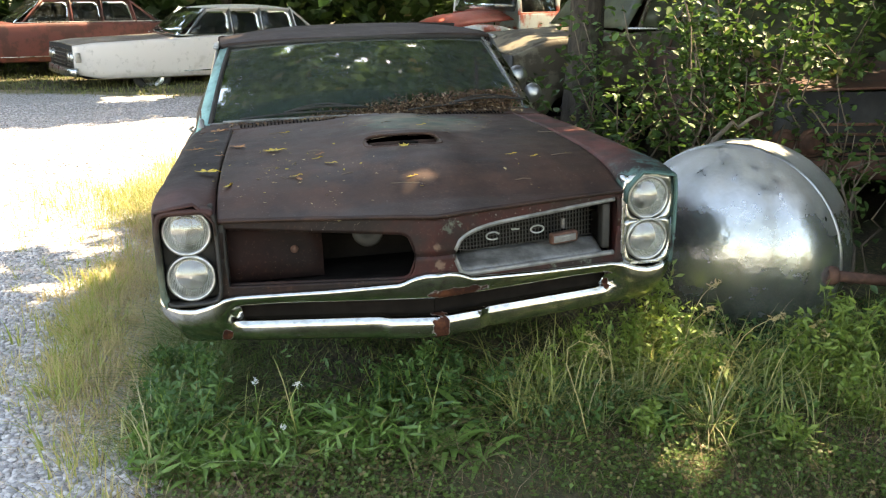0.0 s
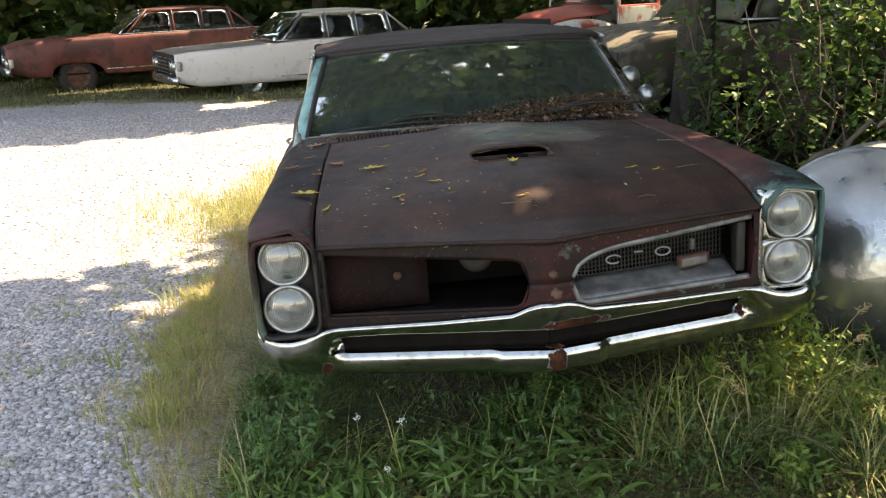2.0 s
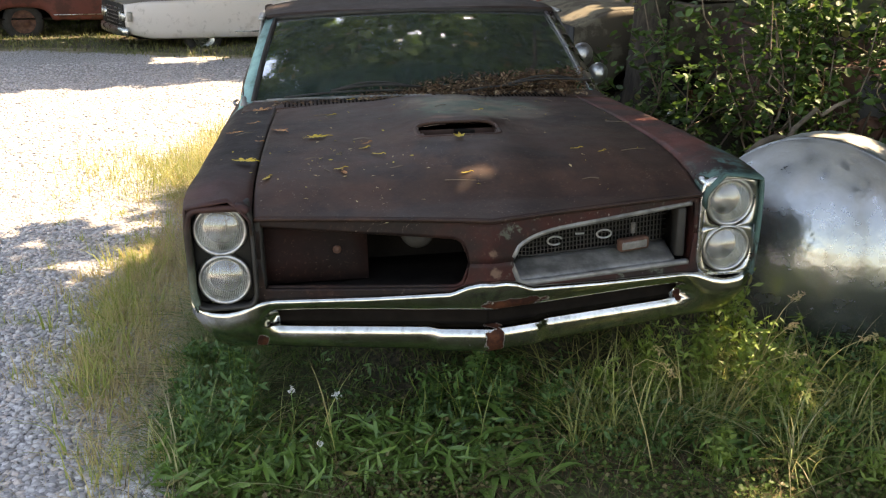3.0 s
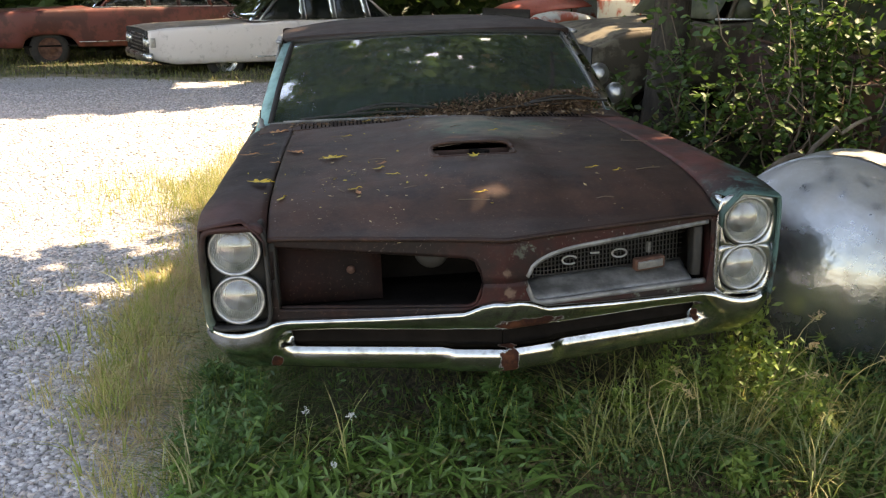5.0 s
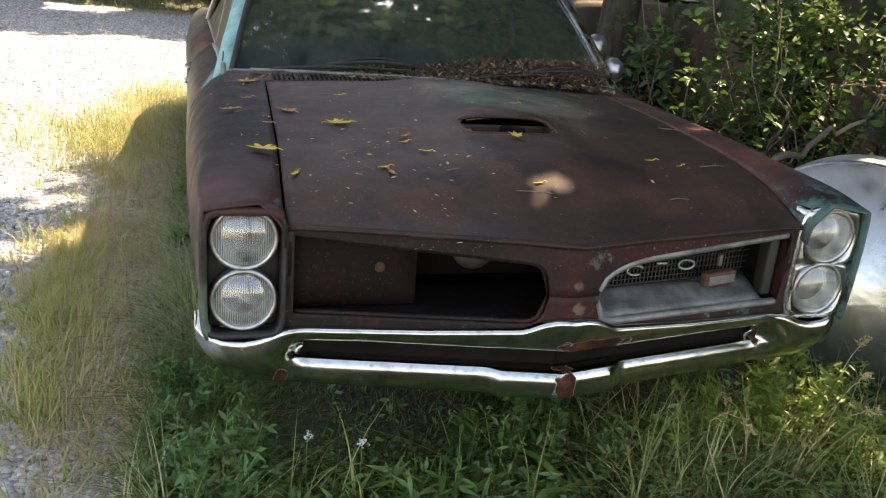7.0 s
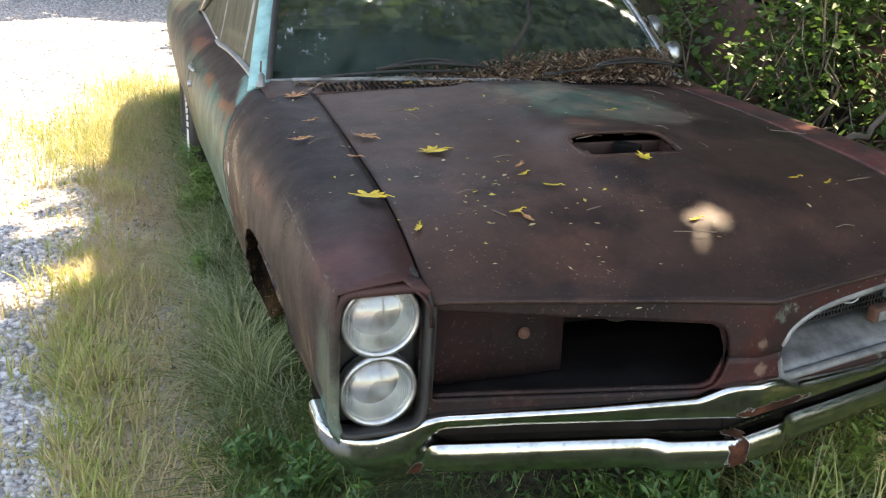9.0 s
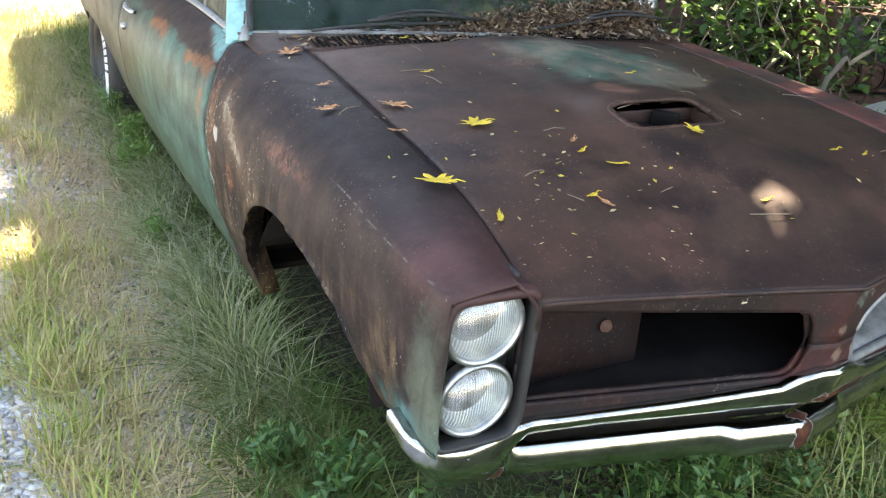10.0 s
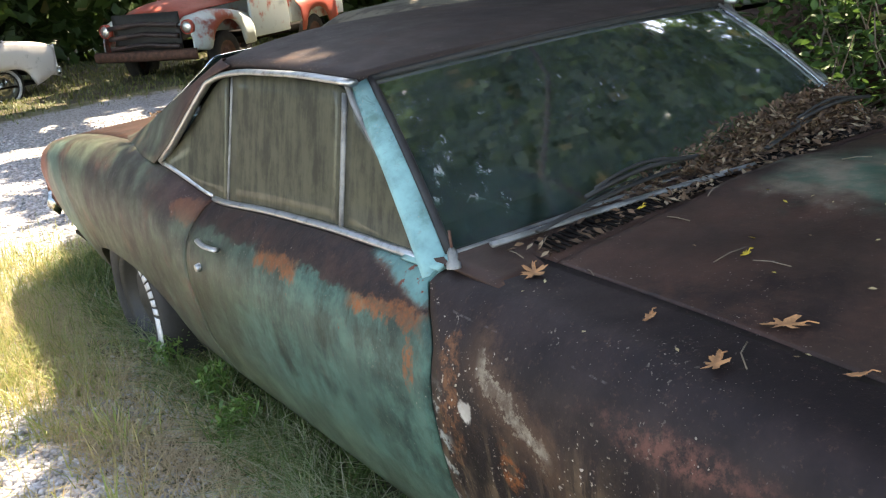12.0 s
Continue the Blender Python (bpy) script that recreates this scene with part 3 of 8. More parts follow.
def sweep(name, path, section, closed=True, caps=True, up=(0, 0, 1), scale=None, smooth=True):
    """Carries a flat section (pairs: sideways, upwards) along a path."""
    path = [Vector(p) for p in path]
    rings = []
    for i, p in enumerate(path):
        d = (path[min(i + 1, len(path) - 1)] - path[max(i - 1, 0)]).normalized()
        side = d.cross(Vector(up))
        side = side.normalized() if side.length > 1e-5 else Vector((1, 0, 0))
        top = side.cross(d)
        k = scale[i] if scale is not None else 1.0
        rings.append([p + side * a * k + top * b * k for a, b in section])
    m = len(section)
    verts = [v for r in rings for v in r]
    faces = []
    for i in range(len(rings) - 1):
        for j in range(m if closed else m - 1):
            a, b = i * m + j, i * m + (j + 1) % m
            faces.append((a, b, b + m, a + m))
    if caps and closed:
        faces.append(tuple(range(m))[::-1])
        faces.append(tuple(range(len(verts) - m, len(verts))))
    return mesh_of(name, verts, faces, smooth)


def circle(r, n=8, ry=None):
    return [(r * math.cos(2 * math.pi * k / n), (ry or r) * math.sin(2 * math.pi * k / n)) for k in range(n)]


def tube(name, path, r, n=8, **more):
    return sweep(name, path, circle(r, n), **more)


def lathe(name, profile, n=32, m=Matrix(), close=False):
    """Turns a profile of (radius, height) pairs round z."""
    verts, faces = [], []
    k = len(profile)
    for i in range(n):
        a = 2 * math.pi * i / n
        verts += [m @ Vector((r * math.cos(a), r * math.sin(a), h)) for r, h in profile]
    for i in range(n):
        for j in range(k - 1 + close):
            a, b = i * k + j, i * k + (j + 1) % k
            c, d = (a + k) % (n * k), (b + k) % (n * k)
            faces.append((a, c, d, b))
    return mesh_of(name, verts, faces)


def box(size, m=Matrix(), bevel=0.004, seg=2):
    bm = bmesh.new()
    bmesh.ops.create_cube(bm, size=1.0, matrix=m @ Matrix.Diagonal((*size, 1)))
    if bevel:
        bmesh.ops.bevel(bm, geom=bm.edges[:], offset=bevel, segments=seg, profile=0.6, affect="EDGES")
    for f in bm.faces:
        f.smooth = True
    return bm


def leaves_mesh(name, centres, size, flat=0.5, rng=None, long=1.7, up=None):
    """Many small pointed leaves, each of four triangles folded along the rib, as one mesh."""
    rng = rng or np.random.default_rng(3)
    c = np.asarray(centres, float)
    n = len(c)
    s = size * rng.uniform(0.6, 1.35, n)[:, None]
    nor = rng.normal(size=(n, 3))
    nor[:, 2] = np.abs(nor[:, 2]) + flat
    nor /= np.linalg.norm(nor, axis=1, keepdims=True)
    a = np.cross(nor, rng.normal(size=(n, 3)))
    a /= np.linalg.norm(a, axis=1, keepdims=True)
    b = np.cross(nor, a)
    base, tip = c - a * s * long / 2, c + a * s * long / 2
    mid = c - nor * s * 0.12
    l, r = c + b * s * 0.5 + nor * s * 0.10 - a * s * 0.15, c - b * s * 0.5 + nor * s * 0.10 - a * s * 0.15
    verts = np.stack([base, l, tip, r, mid], 1).reshape(-1, 3)
    k = (np.arange(n) * 5)[:, None]
    tri = np.concatenate([k + np.array([[0, 4, 1]]), k + np.array([[4, 2, 1]]), k + np.array([[0, 3, 4]]), k + np.array([[4, 3, 2]])], 1).reshape(-1, 3)
    return raw_mesh(name, verts, tri)


def oval_leaves_mesh(name, centres, size, flat, rng, long=1.5):
    """Rounded, pointed leaves of eight triangles each, folded along the rib, as one mesh."""
    c = np.asarray(centres, float)
    n = len(c)
    s = size * rng.uniform(0.55, 1.35, n)[:, None]
    nor = rng.normal(size=(n, 3))
    nor[:, 2] = np.abs(nor[:, 2]) + flat
    nor /= np.linalg.norm(nor, axis=1, keepdims=True)
    a = np.cross(nor, rng.normal(size=(n, 3)))
    a /= np.linalg.norm(a, axis=1, keepdims=True)
    b = np.cross(nor, a)
    pts = [c - nor * s * 0.10]
    for u, v, w in ((-0.5, 0.0, 0.0), (-0.34, 0.36, 0.08), (0.0, 0.50, 0.12), (0.30, 0.30, 0.05), (0.58, 0.0, -0.16), (0.30, -0.30, 0.05), (0.0, -0.50, 0.12), (-0.34, -0.36, 0.08)):
        pts.append(c + a * s * long * u + b * s * v + nor * s * w)
    verts = np.stack(pts, 1).reshape(-1, 3)
    one = np.array([(0, 1 + k, 1 + (k + 1) % 8) for k in range(8)])
    return raw_mesh(name, verts, ((np.arange(n) * 9)[:, None, None] + one[None]).reshape(-1, 3))


def raw_mesh(name, verts, tris, smooth=False):
    me = bpy.data.meshes.new(name)
    verts = np.ascontiguousarray(verts, np.float32)
    tris = np.ascontiguousarray(tris, np.int32)
    me.vertices.add(len(verts))
    me.vertices.foreach_set("co", verts.ravel())
    me.loops.add(tris.size)
    me.loops.foreach_set("vertex_index", tris.ravel())
    me.polygons.add(len(tris))
    me.polygons.foreach_set("loop_start", np.arange(len(tris), dtype=np.int32) * 3)
    me.polygons.foreach_set("loop_total", np.full(len(tris), 3, np.int32))
    if smooth:
        me.polygons.foreach_set("use_smooth", np.ones(len(tris), bool))
    me.update(calc_edges=True)
    me.validate()
    return me


def blades_mesh(name, xy, height, width, lean, z=0.0, rng=None, steps=3, way=None):
    """Grass blades: tapered, bent strips standing on the ground; way: the angles to which they bend."""
    rng = rng or np.random.default_rng(5)
    n = len(xy)
    h = np.asarray(height)[:, None]
    w = np.broadcast_to(np.asarray(width, float), (n,))[:, None]
    th = rng.uniform(0, 2 * np.pi, n) if way is None else way
    d = np.stack([np.cos(th), np.sin(th), np.zeros(n)], 1)
    face = th + rng.uniform(0.8, 2.3, n)
    s = np.stack([np.cos(face), np.sin(face), np.zeros(n)], 1)
    bend = np.asarray(lean)[:, None] * rng.uniform(0.2, 1.6, n)[:, None]
    base = np.concatenate([xy, np.broadcast_to(np.asarray(z, float), (n,))[:, None]], 1)
    rows = []
    for i in range(steps):
        t = i / steps
        p = base + d * bend * h * t * t + np.array([0, 0, 1]) * h * (t - 0.35 * np.minimum(bend, 1.2) * t * t)
        ww = w * (1 - t ** 1.5) * 0.5
        rows += [p - s * ww, p + s * ww]
    tip = base + d * bend * h + np.array([0, 0, 1]) * h * (1 - 0.35 * np.minimum(bend, 1.2))
    verts = np.stack(rows + [tip], 1).reshape(-1, 3)
    m = 2 * steps + 1
    one = []
    for i in range(steps - 1):
        a = 2 * i
        one += [(a, a + 1, a + 3), (a, a + 3, a + 2)]
    one.append((2 * steps - 2, 2 * steps - 1, 2 * steps))
    tris = ((np.arange(n) * m)[:, None, None] + np.array(one)[None]).reshape(-1, 3)
    return raw_mesh(name, verts, tris)


# ---- the ground ----
EDGE = [(-6, -1.05), (-1, -0.96), (-0.4, -0.95), (0.0, -0.97), (0.35, -1.06), (0.8, -1.36), (1.5, -1.58), (2.2, -1.60), (3.2, -1.50), (4.6, -1.35), (5.6, -0.9), (6.3, 0.6), (7.5, 2.2), (11, 3.0), (14, 3.0)]


def gravel_at(x, y):
    """How far the gravel prevails over the grass: 1 on the drive, 0 on the lawn."""
    e = np.interp(y, *zip(*EDGE))
    g = np.clip((e - x) / 0.7 + 0.5, 0, 1)
    far = np.clip((11.6 + 0.5 * np.sin(x * 0.9) - y) / 1.1 + 0.5, 0, 1)
    return g * far


def ground_z(x, y):
    return 0.012 * np.sin(x * 1.7 + 0.4) * np.sin(y * 1.3) + 0.004 * np.sin(x * 6.1) * np.sin(y * 5.3 + 1)


def axis(near0, near1, step, far):
    core = np.arange(near0, near1 + step / 2, step)
    out = near1 + np.geomspace(step * 2, far, 26)
    inn = near0 - np.geomspace(step * 2, far, 26)
    return np.concatenate([inn[::-1], core, out])


gx, gy = axis(-8, 6, 0.1, 600), axis(-4, 15, 0.1, 600)
GX, GY = np.meshgrid(gx, gy, indexing="ij")
near = (np.abs(GX) < 40) & (np.abs(GY) < 40)
ground_mesh = sheet("ground", np.stack([GX, GY, np.where(near, ground_z(GX, GY), 0)], -1))
attr = ground_mesh.attributes.new("gravel", "FLOAT", "POINT")
attr.data.foreach_set("value", gravel_at(GX, GY).ravel().astype(np.float32))
ground = part("ground", ground_mesh, M["ground"])
tagged(ground, "grey gravel drive running into thin grass and soil", "ground", kind="structure")

# ---- the muscle car ----
CAR = pose(0.018, 0, 0, 0, -1.7, 0.95)
car = thing("derelict_muscle_car", CAR, "derelict rusted hardtop with stained teal doors, sunk in grass", "car")

WIDE = [(-0.05, 0.880), (-0.02, 0.890), (0.08, 0.905), (0.6, 0.920), (1.3, 0.930), (2.2, 0.935), (3.0, 0.945), (3.6, 0.955), (4.4, 0.940), (4.8, 0.905), (5.02, 0.86)]
BELT = [(-0.05, 0.846), (0.12, 0.868), (0.5, 0.885), (0.9, 0.888), (1.3, 0.884), (1.5, 0.872), (1.9, 0.862), (2.3, 0.836), (2.6, 0.806), (2.72, 0.808), (2.85, 0.842), (3.05, 0.886), (3.5, 0.890), (4.0, 0.860), (4.4, 0.820), (4.75, 0.770), (4.93, 0.715), (5.02, 0.650)]
ROCK = [(-0.05, 0.53), (0.10, 0.51), (0.20, 0.47), (0.30, 0.38), (0.6, 0.28), (1.0, 0.24), (2.6, 0.215), (3.1, 0.23), (4.2, 0.27), (4.7, 0.33), (5.02, 0.43)]


def arch(y, c, half, top, power=2.4):
    u = np.abs(np.asarray(y) - c) / half
    return np.where(u < 1, top * np.clip(1 - u ** power, 0, 1) ** (1 / power), 0)


def low_edge(y):
    z = flow(y, ROCK)
    z = np.maximum(z, 0.24 + arch(y, 0.63, 0.44, 0.44) - 0.01)
    return np.maximum(z, 0.22 + arch(y, 3.54, 0.50, 0.25))


def tumble(y):
    """How far the shoulder leans in: square over the headlamps, well rounded beside the cabin."""
    return np.interp(y, [0.25, 1.1, 3.6, 4.4], [0.0, 1.0, 1.0, 0.3])


def side_x(y, v):
    """Half the width of the body's side at v, from 0 at the sill to 1 at the shoulder."""
    square = np.interp(v, [0, 0.12, 0.3, 0.5, 0.68, 0.82, 0.93, 1.0], [0.100, 0.070, 0.032, 0.010, 0.0, 0.004, 0.016, 0.045])
    round_ = np.interp(v, [0, 0.12, 0.3, 0.5, 0.66, 0.76, 0.84, 0.90, 0.95, 1.0], [0.100, 0.070, 0.032, 0.010, 0.0, 0.004, 0.015, 0.034, 0.058, 0.094])
    k = tumble(y)
    return flow(y, WIDE) - (square * (1 - k) + round_ * k) * np.interp(y, [-0.02, 0.10, 0.35], [0.12, 0.4, 1.0])


def side_rows(ys, v, sign):
    zb, zt = flow(ys, ROCK), flow(ys, BELT)
    z = zb + (zt - zb) * v
    lift = low_edge(ys)
    z = np.maximum(z, lift)
    vv = (z - zb) / (zt - zb)
    return np.stack([sign * side_x(ys, vv), ys, z], -1)


def side_panel(sign, y0, y1, n, tops, edge0=None, edge1=None, lip=0.05):
    """A body side from y0 to y1. tops: rows inward of the shoulder, as (half width, height) functions of y."""
    rows = []
    vs = np.concatenate([np.linspace(0, 0.9, 19), [0.94, 0.97, 1.0]])
    t = np.linspace(0, 1, n)
    for v in vs:
        a, b = (edge0(v) if edge0 else y0), (edge1(v) if edge1 else y1)
        rows.append(side_rows(a + (b - a) * t, v, sign))
    first = rows[0].copy()
    first[:, 0] -= sign * lip * np.interp(first[:, 1], [0.0, 0.25], [0.0, 1.0])
    first[:, 2] += 0.012
    rows.insert(0, first)
    a, b = (edge0(1) if edge0 else y0), (edge1(1) if edge1 else y1)
    ys = a + (b - a) * t
    for fx, fz in tops:
        rows.append(np.stack([sign * fx(ys), ys, fz(ys)], -1))
    P = np.array(rows)
    return P if sign < 0 else P[::-1]


def hood_half(y):
    return flow(y, [(-0.2, 0.688), (0.1, 0.690), (0.4, 0.680), (0.8, 0.668), (1.26, 0.652)])


def hood_z(x, y):
    """Height of the hood: falling to the nose, a raised middle with the scoop, a soft ridge."""
    edge = flow(y, [(-0.24, 0.772), (-0.16, 0.784), (-0.03, 0.797), (0.02, 0.815), (0.10, 0.845), (0.22, 0.874), (0.4, 0.892), (0.8, 0.905), (1.3, 0.905)])
    crown = 0.026 * (1 - (np.abs(x) / 0.69) ** 2.2) * np.interp(y, [-0.16, 0.0, 0.4], [0.5, 0.6, 1])
    bulge = 0.020 * np.exp(-(np.abs(x) / 0.20) ** 4) * np.interp(y, [-0.14, 0.25, 1.3], [0.0, 1, 0.7])
    return edge + crown + bulge


def nose_y(x):
    """The leading edge of the front end seen from above: a shallow point."""
    ax = np.abs(x)
    return np.where(ax < 0.66, -0.14 + 0.13 * ax / 0.66, -0.01 + 0.0 * ax)


def door_front(v):
    return 1.325 - 0.06 * max(0.0, 0.35 - v) / 0.35 + 0.10 * min(1, max(0, (v - 0.86) / 0.14)) ** 1.3


fender_tops = [
    (lambda y: flow(y, WIDE) - 0.075 - 0.040 * tumble(y), lambda y: flow(y, BELT) + 0.011),
    (lambda y: flow(y, WIDE) - 0.13 - 0.025 * tumble(y), lambda y: flow(y, BELT) + 0.018),
    (lambda y: hood_half(y) + 0.025, lambda y: hood_z(hood_half(y), y) * 0.6 + (flow(y, BELT) + 0.018) * 0.4),
    (lambda y: hood_half(y) + 0.006, lambda y: hood_z(hood_half(y), y) + 0.002),
    (lambda y: hood_half(y) + 0.004, lambda y: hood_z(hood_half(y), y) - 0.04),
]
for sign, label in ((-1, "dark rusted front fender with tan stains"), (1, "rusted front fender with teal paint at the tip")):
    P = side_panel(sign, -0.048, 1.325, 56, fender_tops, None, door_front)
    part("front_fender", sheet("front_fender", P, thick=0.006), M["fender"], car, label)
    door_tops = [
        (lambda y: flow(y, WIDE) - 0.116, lambda y: flow(y, BELT) + 0.013),
        (lambda y: flow(y, WIDE) - 0.150, lambda y: flow(y, BELT) + 0.020),
        (lambda y: flow(y, WIDE) - 0.155, lambda y: flow(y, BELT) - 0.05),
    ]
    P = side_panel(sign, 1.333, 2.67, 40, door_tops, lambda v: door_front(v) + 0.009, None)
    door = part("door", sheet("door", P, thick=0.008), M["door"], car, "teal door with rust along its top")
    quarter_tops = [
        (lambda y: flow(y, WIDE) - 0.075 - 0.040 * tumble(y), lambda y: flow(y, BELT) + 0.012),
        (lambda y: flow(y, WIDE) - 0.13 - 0.025 * tumble(y), lambda y: flow(y, BELT) + 0.018),
        (lambda y: flow(y, WIDE) - 0.30, lambda y: flow(y, BELT) + 0.020),
    ]
    P = side_panel(sign, 2.678, 5.02, 70, quarter_tops)
    part("rear_quarter", sheet("rear_quarter", P, thick=0.006), M["quarter"], car, "rear quarter panel, olive and rust streaked")
    # door handle: a cupped chrome pull with its button
    ys = np.linspace(2.40, 2.55, 9)
    path = [(sign * (side_x(y, 0.84) + 0.004 + 0.010 * math.sin(math.pi * k / 8)), y, 0.752) for k, y in enumerate(ys)]
    part("handle", sweep("handle", path, circle(0.010, 8, 0.007)), M["bright"], door, "chrome door handle")
    part("lock", lathe("lock", [(0, 0.012), (0.012, 0.012), (0.014, 0.004), (0.014, -0.01)], 12, pose(sign * (side_x(2.56, 0.72)), 2.56, 0.664, 0, sign * 90, 0)), M["bright"], door)
    # belt trim
    ys = np.linspace(1.50, 2.67, 18)
    part("belt_trim", sweep("belt_trim", [(sign * (flow(y, WIDE) - 0.139), y, flow(y, BELT) + 0.024) for y in ys], circle(0.015, 8, 0.010)), M["bright"], door, "dull bright belt moulding")
    ys = np.linspace(2.69, 3.05, 10)
    part("window_trim", sweep("window_trim", [(sign * (flow(y, WIDE) - 0.150 + 0.030 * k / 9), y, flow(y, BELT) + 0.026) for k, y in enumerate(ys)], circle(0.014, 8, 0.010)), M["chrome"], car)

# hood with its scoop opening
ny, nx = 100, 121
t = np.linspace(0, 1, ny)
rows = []
for ti in t:
    hh = float(hood_half(1.235 * ti))
    xs = np.linspace(-1, 1, nx) * hh
    y0 = nose_y(xs) - 0.018
    ys = y0 + (1.235 - y0) * ti
    rows.append(np.stack([xs, ys, hood_z(xs, ys)], -1))
P = np.array(rows)
P[..., 2] += 0.020 * np.exp(-((P[..., 0] / 0.17) ** 6)) * np.exp(-(((P[..., 1] - 0.59) / 0.07) ** 2))
P[..., 2] -= 0.006 * np.exp(-((P[..., 0] / 0.16) ** 6)) * np.exp(-(((P[..., 1] - 0.40) / 0.05) ** 2))
scoop_gap = lambda x, y: (np.abs(x) < 0.146 - 0.02 * np.abs(y - 0.5) / 0.05) & (np.abs(y - 0.49) < 0.066)
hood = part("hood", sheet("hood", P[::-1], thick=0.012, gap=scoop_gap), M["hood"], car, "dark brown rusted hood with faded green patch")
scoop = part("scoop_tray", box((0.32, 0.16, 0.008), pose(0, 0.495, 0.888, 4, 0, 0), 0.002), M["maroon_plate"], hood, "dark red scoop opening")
for sx, sy, wx, wy in ((-0.152, 0.495, 0.014, 0.12), (0.152, 0.495, 0.014, 0.12), (0, 0.562, 0.31, 0.012), (0, 0.424, 0.31, 0.010)):
    part("scoop_wall", box((wx, wy, 0.036), pose(sx, sy, 0.908, 0, 0, 0), 0.003), M["hood"], scoop)
part("scoop_post", box((0.034, 0.07, 0.034), pose(0.030, 0.525, 0.913, 0, 0, 45), 0.004), M["void"], scoop)
corner = [(0.146 * np.sign(c) * abs(c) ** 0.35, 0.490 + 0.066 * np.sign(q) * abs(q) ** 0.35) for c, q in [(math.cos(a), math.sin(a)) for a in np.linspace(0, 2 * math.pi, 65)]]
lift = lambda x, y: float(hood_z(x, y)) + 0.020 * math.exp(-((x / 0.17) ** 6)) * math.exp(-(((y - 0.59) / 0.07) ** 2)) - 0.006 * math.exp(-((x / 0.16) ** 6)) * math.exp(-(((y - 0.40) / 0.05) ** 2))
part("scoop_lip", sweep("scoop_lip", [(x, y, lift(x, y) - 0.003) for x, y in corner], circle(0.008, 8, 0.006)), M["hood"], hood, "rolled edge of the scoop opening")
part("hood_lip", sweep("hood_lip", [(x, float(nose_y(x)) - 0.018, float(hood_z(x, nose_y(x) - 0.018)) - 0.004) for x in np.linspace(-0.685, 0.685, 41)], circle(0.004, 8, 0.005)), M["hood"], hood)
# near-black panel paints shade below the hood gap and keeps the engine bay closed
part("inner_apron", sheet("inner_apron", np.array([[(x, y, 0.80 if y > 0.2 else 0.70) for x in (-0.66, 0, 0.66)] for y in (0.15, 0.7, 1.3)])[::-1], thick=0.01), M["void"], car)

# cowl with louvres
ys = np.linspace(0, 1, 8)
xs = np.linspace(-0.80, 0.80, 41)
P = np.array([[(x, 1.242 + (0.19 + 0.06 * (x / 0.8) ** 2) * u, 0.900 + 0.022 * (1 - (x / 0.8) ** 2) + 0.012 * u) for x in xs] for u in ys])
cowl = part("cowl", sheet("cowl", P[::-1], thick=0.008), M["hood"], car, "rusted cowl panel below the windshield")
# near-black bars stand in for the dark inside the slots
slot = box((0.006, 0.075, 0.006), Matrix(), 0.0015, 1)
slot_me = bpy.data.meshes.new("louvre")
slot.to_mesh(slot_me)
slot.free()
slot_me.materials.append(M["void"])
for x0, x1 in ((-0.62, -0.08), (0.08, 0.62)):
    for x in np.arange(x0, x1, 0.017):
        o = new("louvre", slot_me)
        o.parent = cowl
        o.matrix_basis = pose(x, 1.300, 0.9085 + 0.022 * (1 - (x / 0.8) ** 2), 3, 0, 0)

# windshield, roof, pillars and glass
nx = 31
sx = np.linspace(-1, 1, nx)


def ws_point(s, u):
    base = np.stack([0.765 * s, 1.385 + 0.065 * s * s, 0.925 - 0.018 * s * s], -1)
    top = np.stack([0.655 * s, 1.79 + 0.075 * s * s, 1.262 - 0.026 * s * s], -1)
    p = base + (top - base) * u
    p[..., 2] += 0.020 * 4 * u * (1 - u)
    return p


P = np.array([ws_point(np.linspace(-1, 1, 91), u) for u in np.linspace(0, 1, 36)])
glass = part("windshield", sheet("windshield", P[::-1], thick=0.006, smooth=False), M["windshield"], car, "dirty streaked windshield glass")
ring = [Vector(p) for p in ws_point(sx, 0.0)] + [Vector(ws_point(np.array([1.0]), u)[0]) for u in np.linspace(0.1, 0.9, 8)] + [Vector(p) for p in ws_point(sx[::-1], 1.0)] + [Vector(ws_point(np.array([-1.0]), u)[0]) for u in np.linspace(0.9, 0.0, 9)]
foot = nx + 9
part("windshield_trim", sweep("windshield_trim", [p + Vector((0, -0.008, 0.005)) for p in ring[:foot]], circle(0.006, 6, 0.005)), M["silver"], glass, "dull bright moulding round the glass")
part("windshield_gasket", sweep("windshield_gasket", [p + Vector((0, -0.006, 0.004)) for p in ring[foot - 1:]], circle(0.011, 6, 0.009)), M["black"], glass, "black rubber gasket along the glass")


def drip(y):
    """The drip rail over the side windows: half width and height."""
    return flow(y, [(1.8, 0.712), (2.6, 0.725), (3.2, 0.70)]), flow(y, [(1.80, 1.252), (2.1, 1.258), (2.45, 1.248), (2.65, 1.222), (2.85, 1.16)])


def roof_z(s, y):
    mid = flow(y, [(1.76, 1.266), (1.9, 1.287), (2.2, 1.308), (2.6, 1.310), (2.8, 1.294), (3.0, 1.262)])
    edge = flow(y, [(1.8, 1.250), (2.1, 1.264), (2.5, 1.262), (2.7, 1.245), (2.9, 1.19)])
    return edge + (mid - edge) * (1 - np.abs(s) ** 3.0)


rows = []
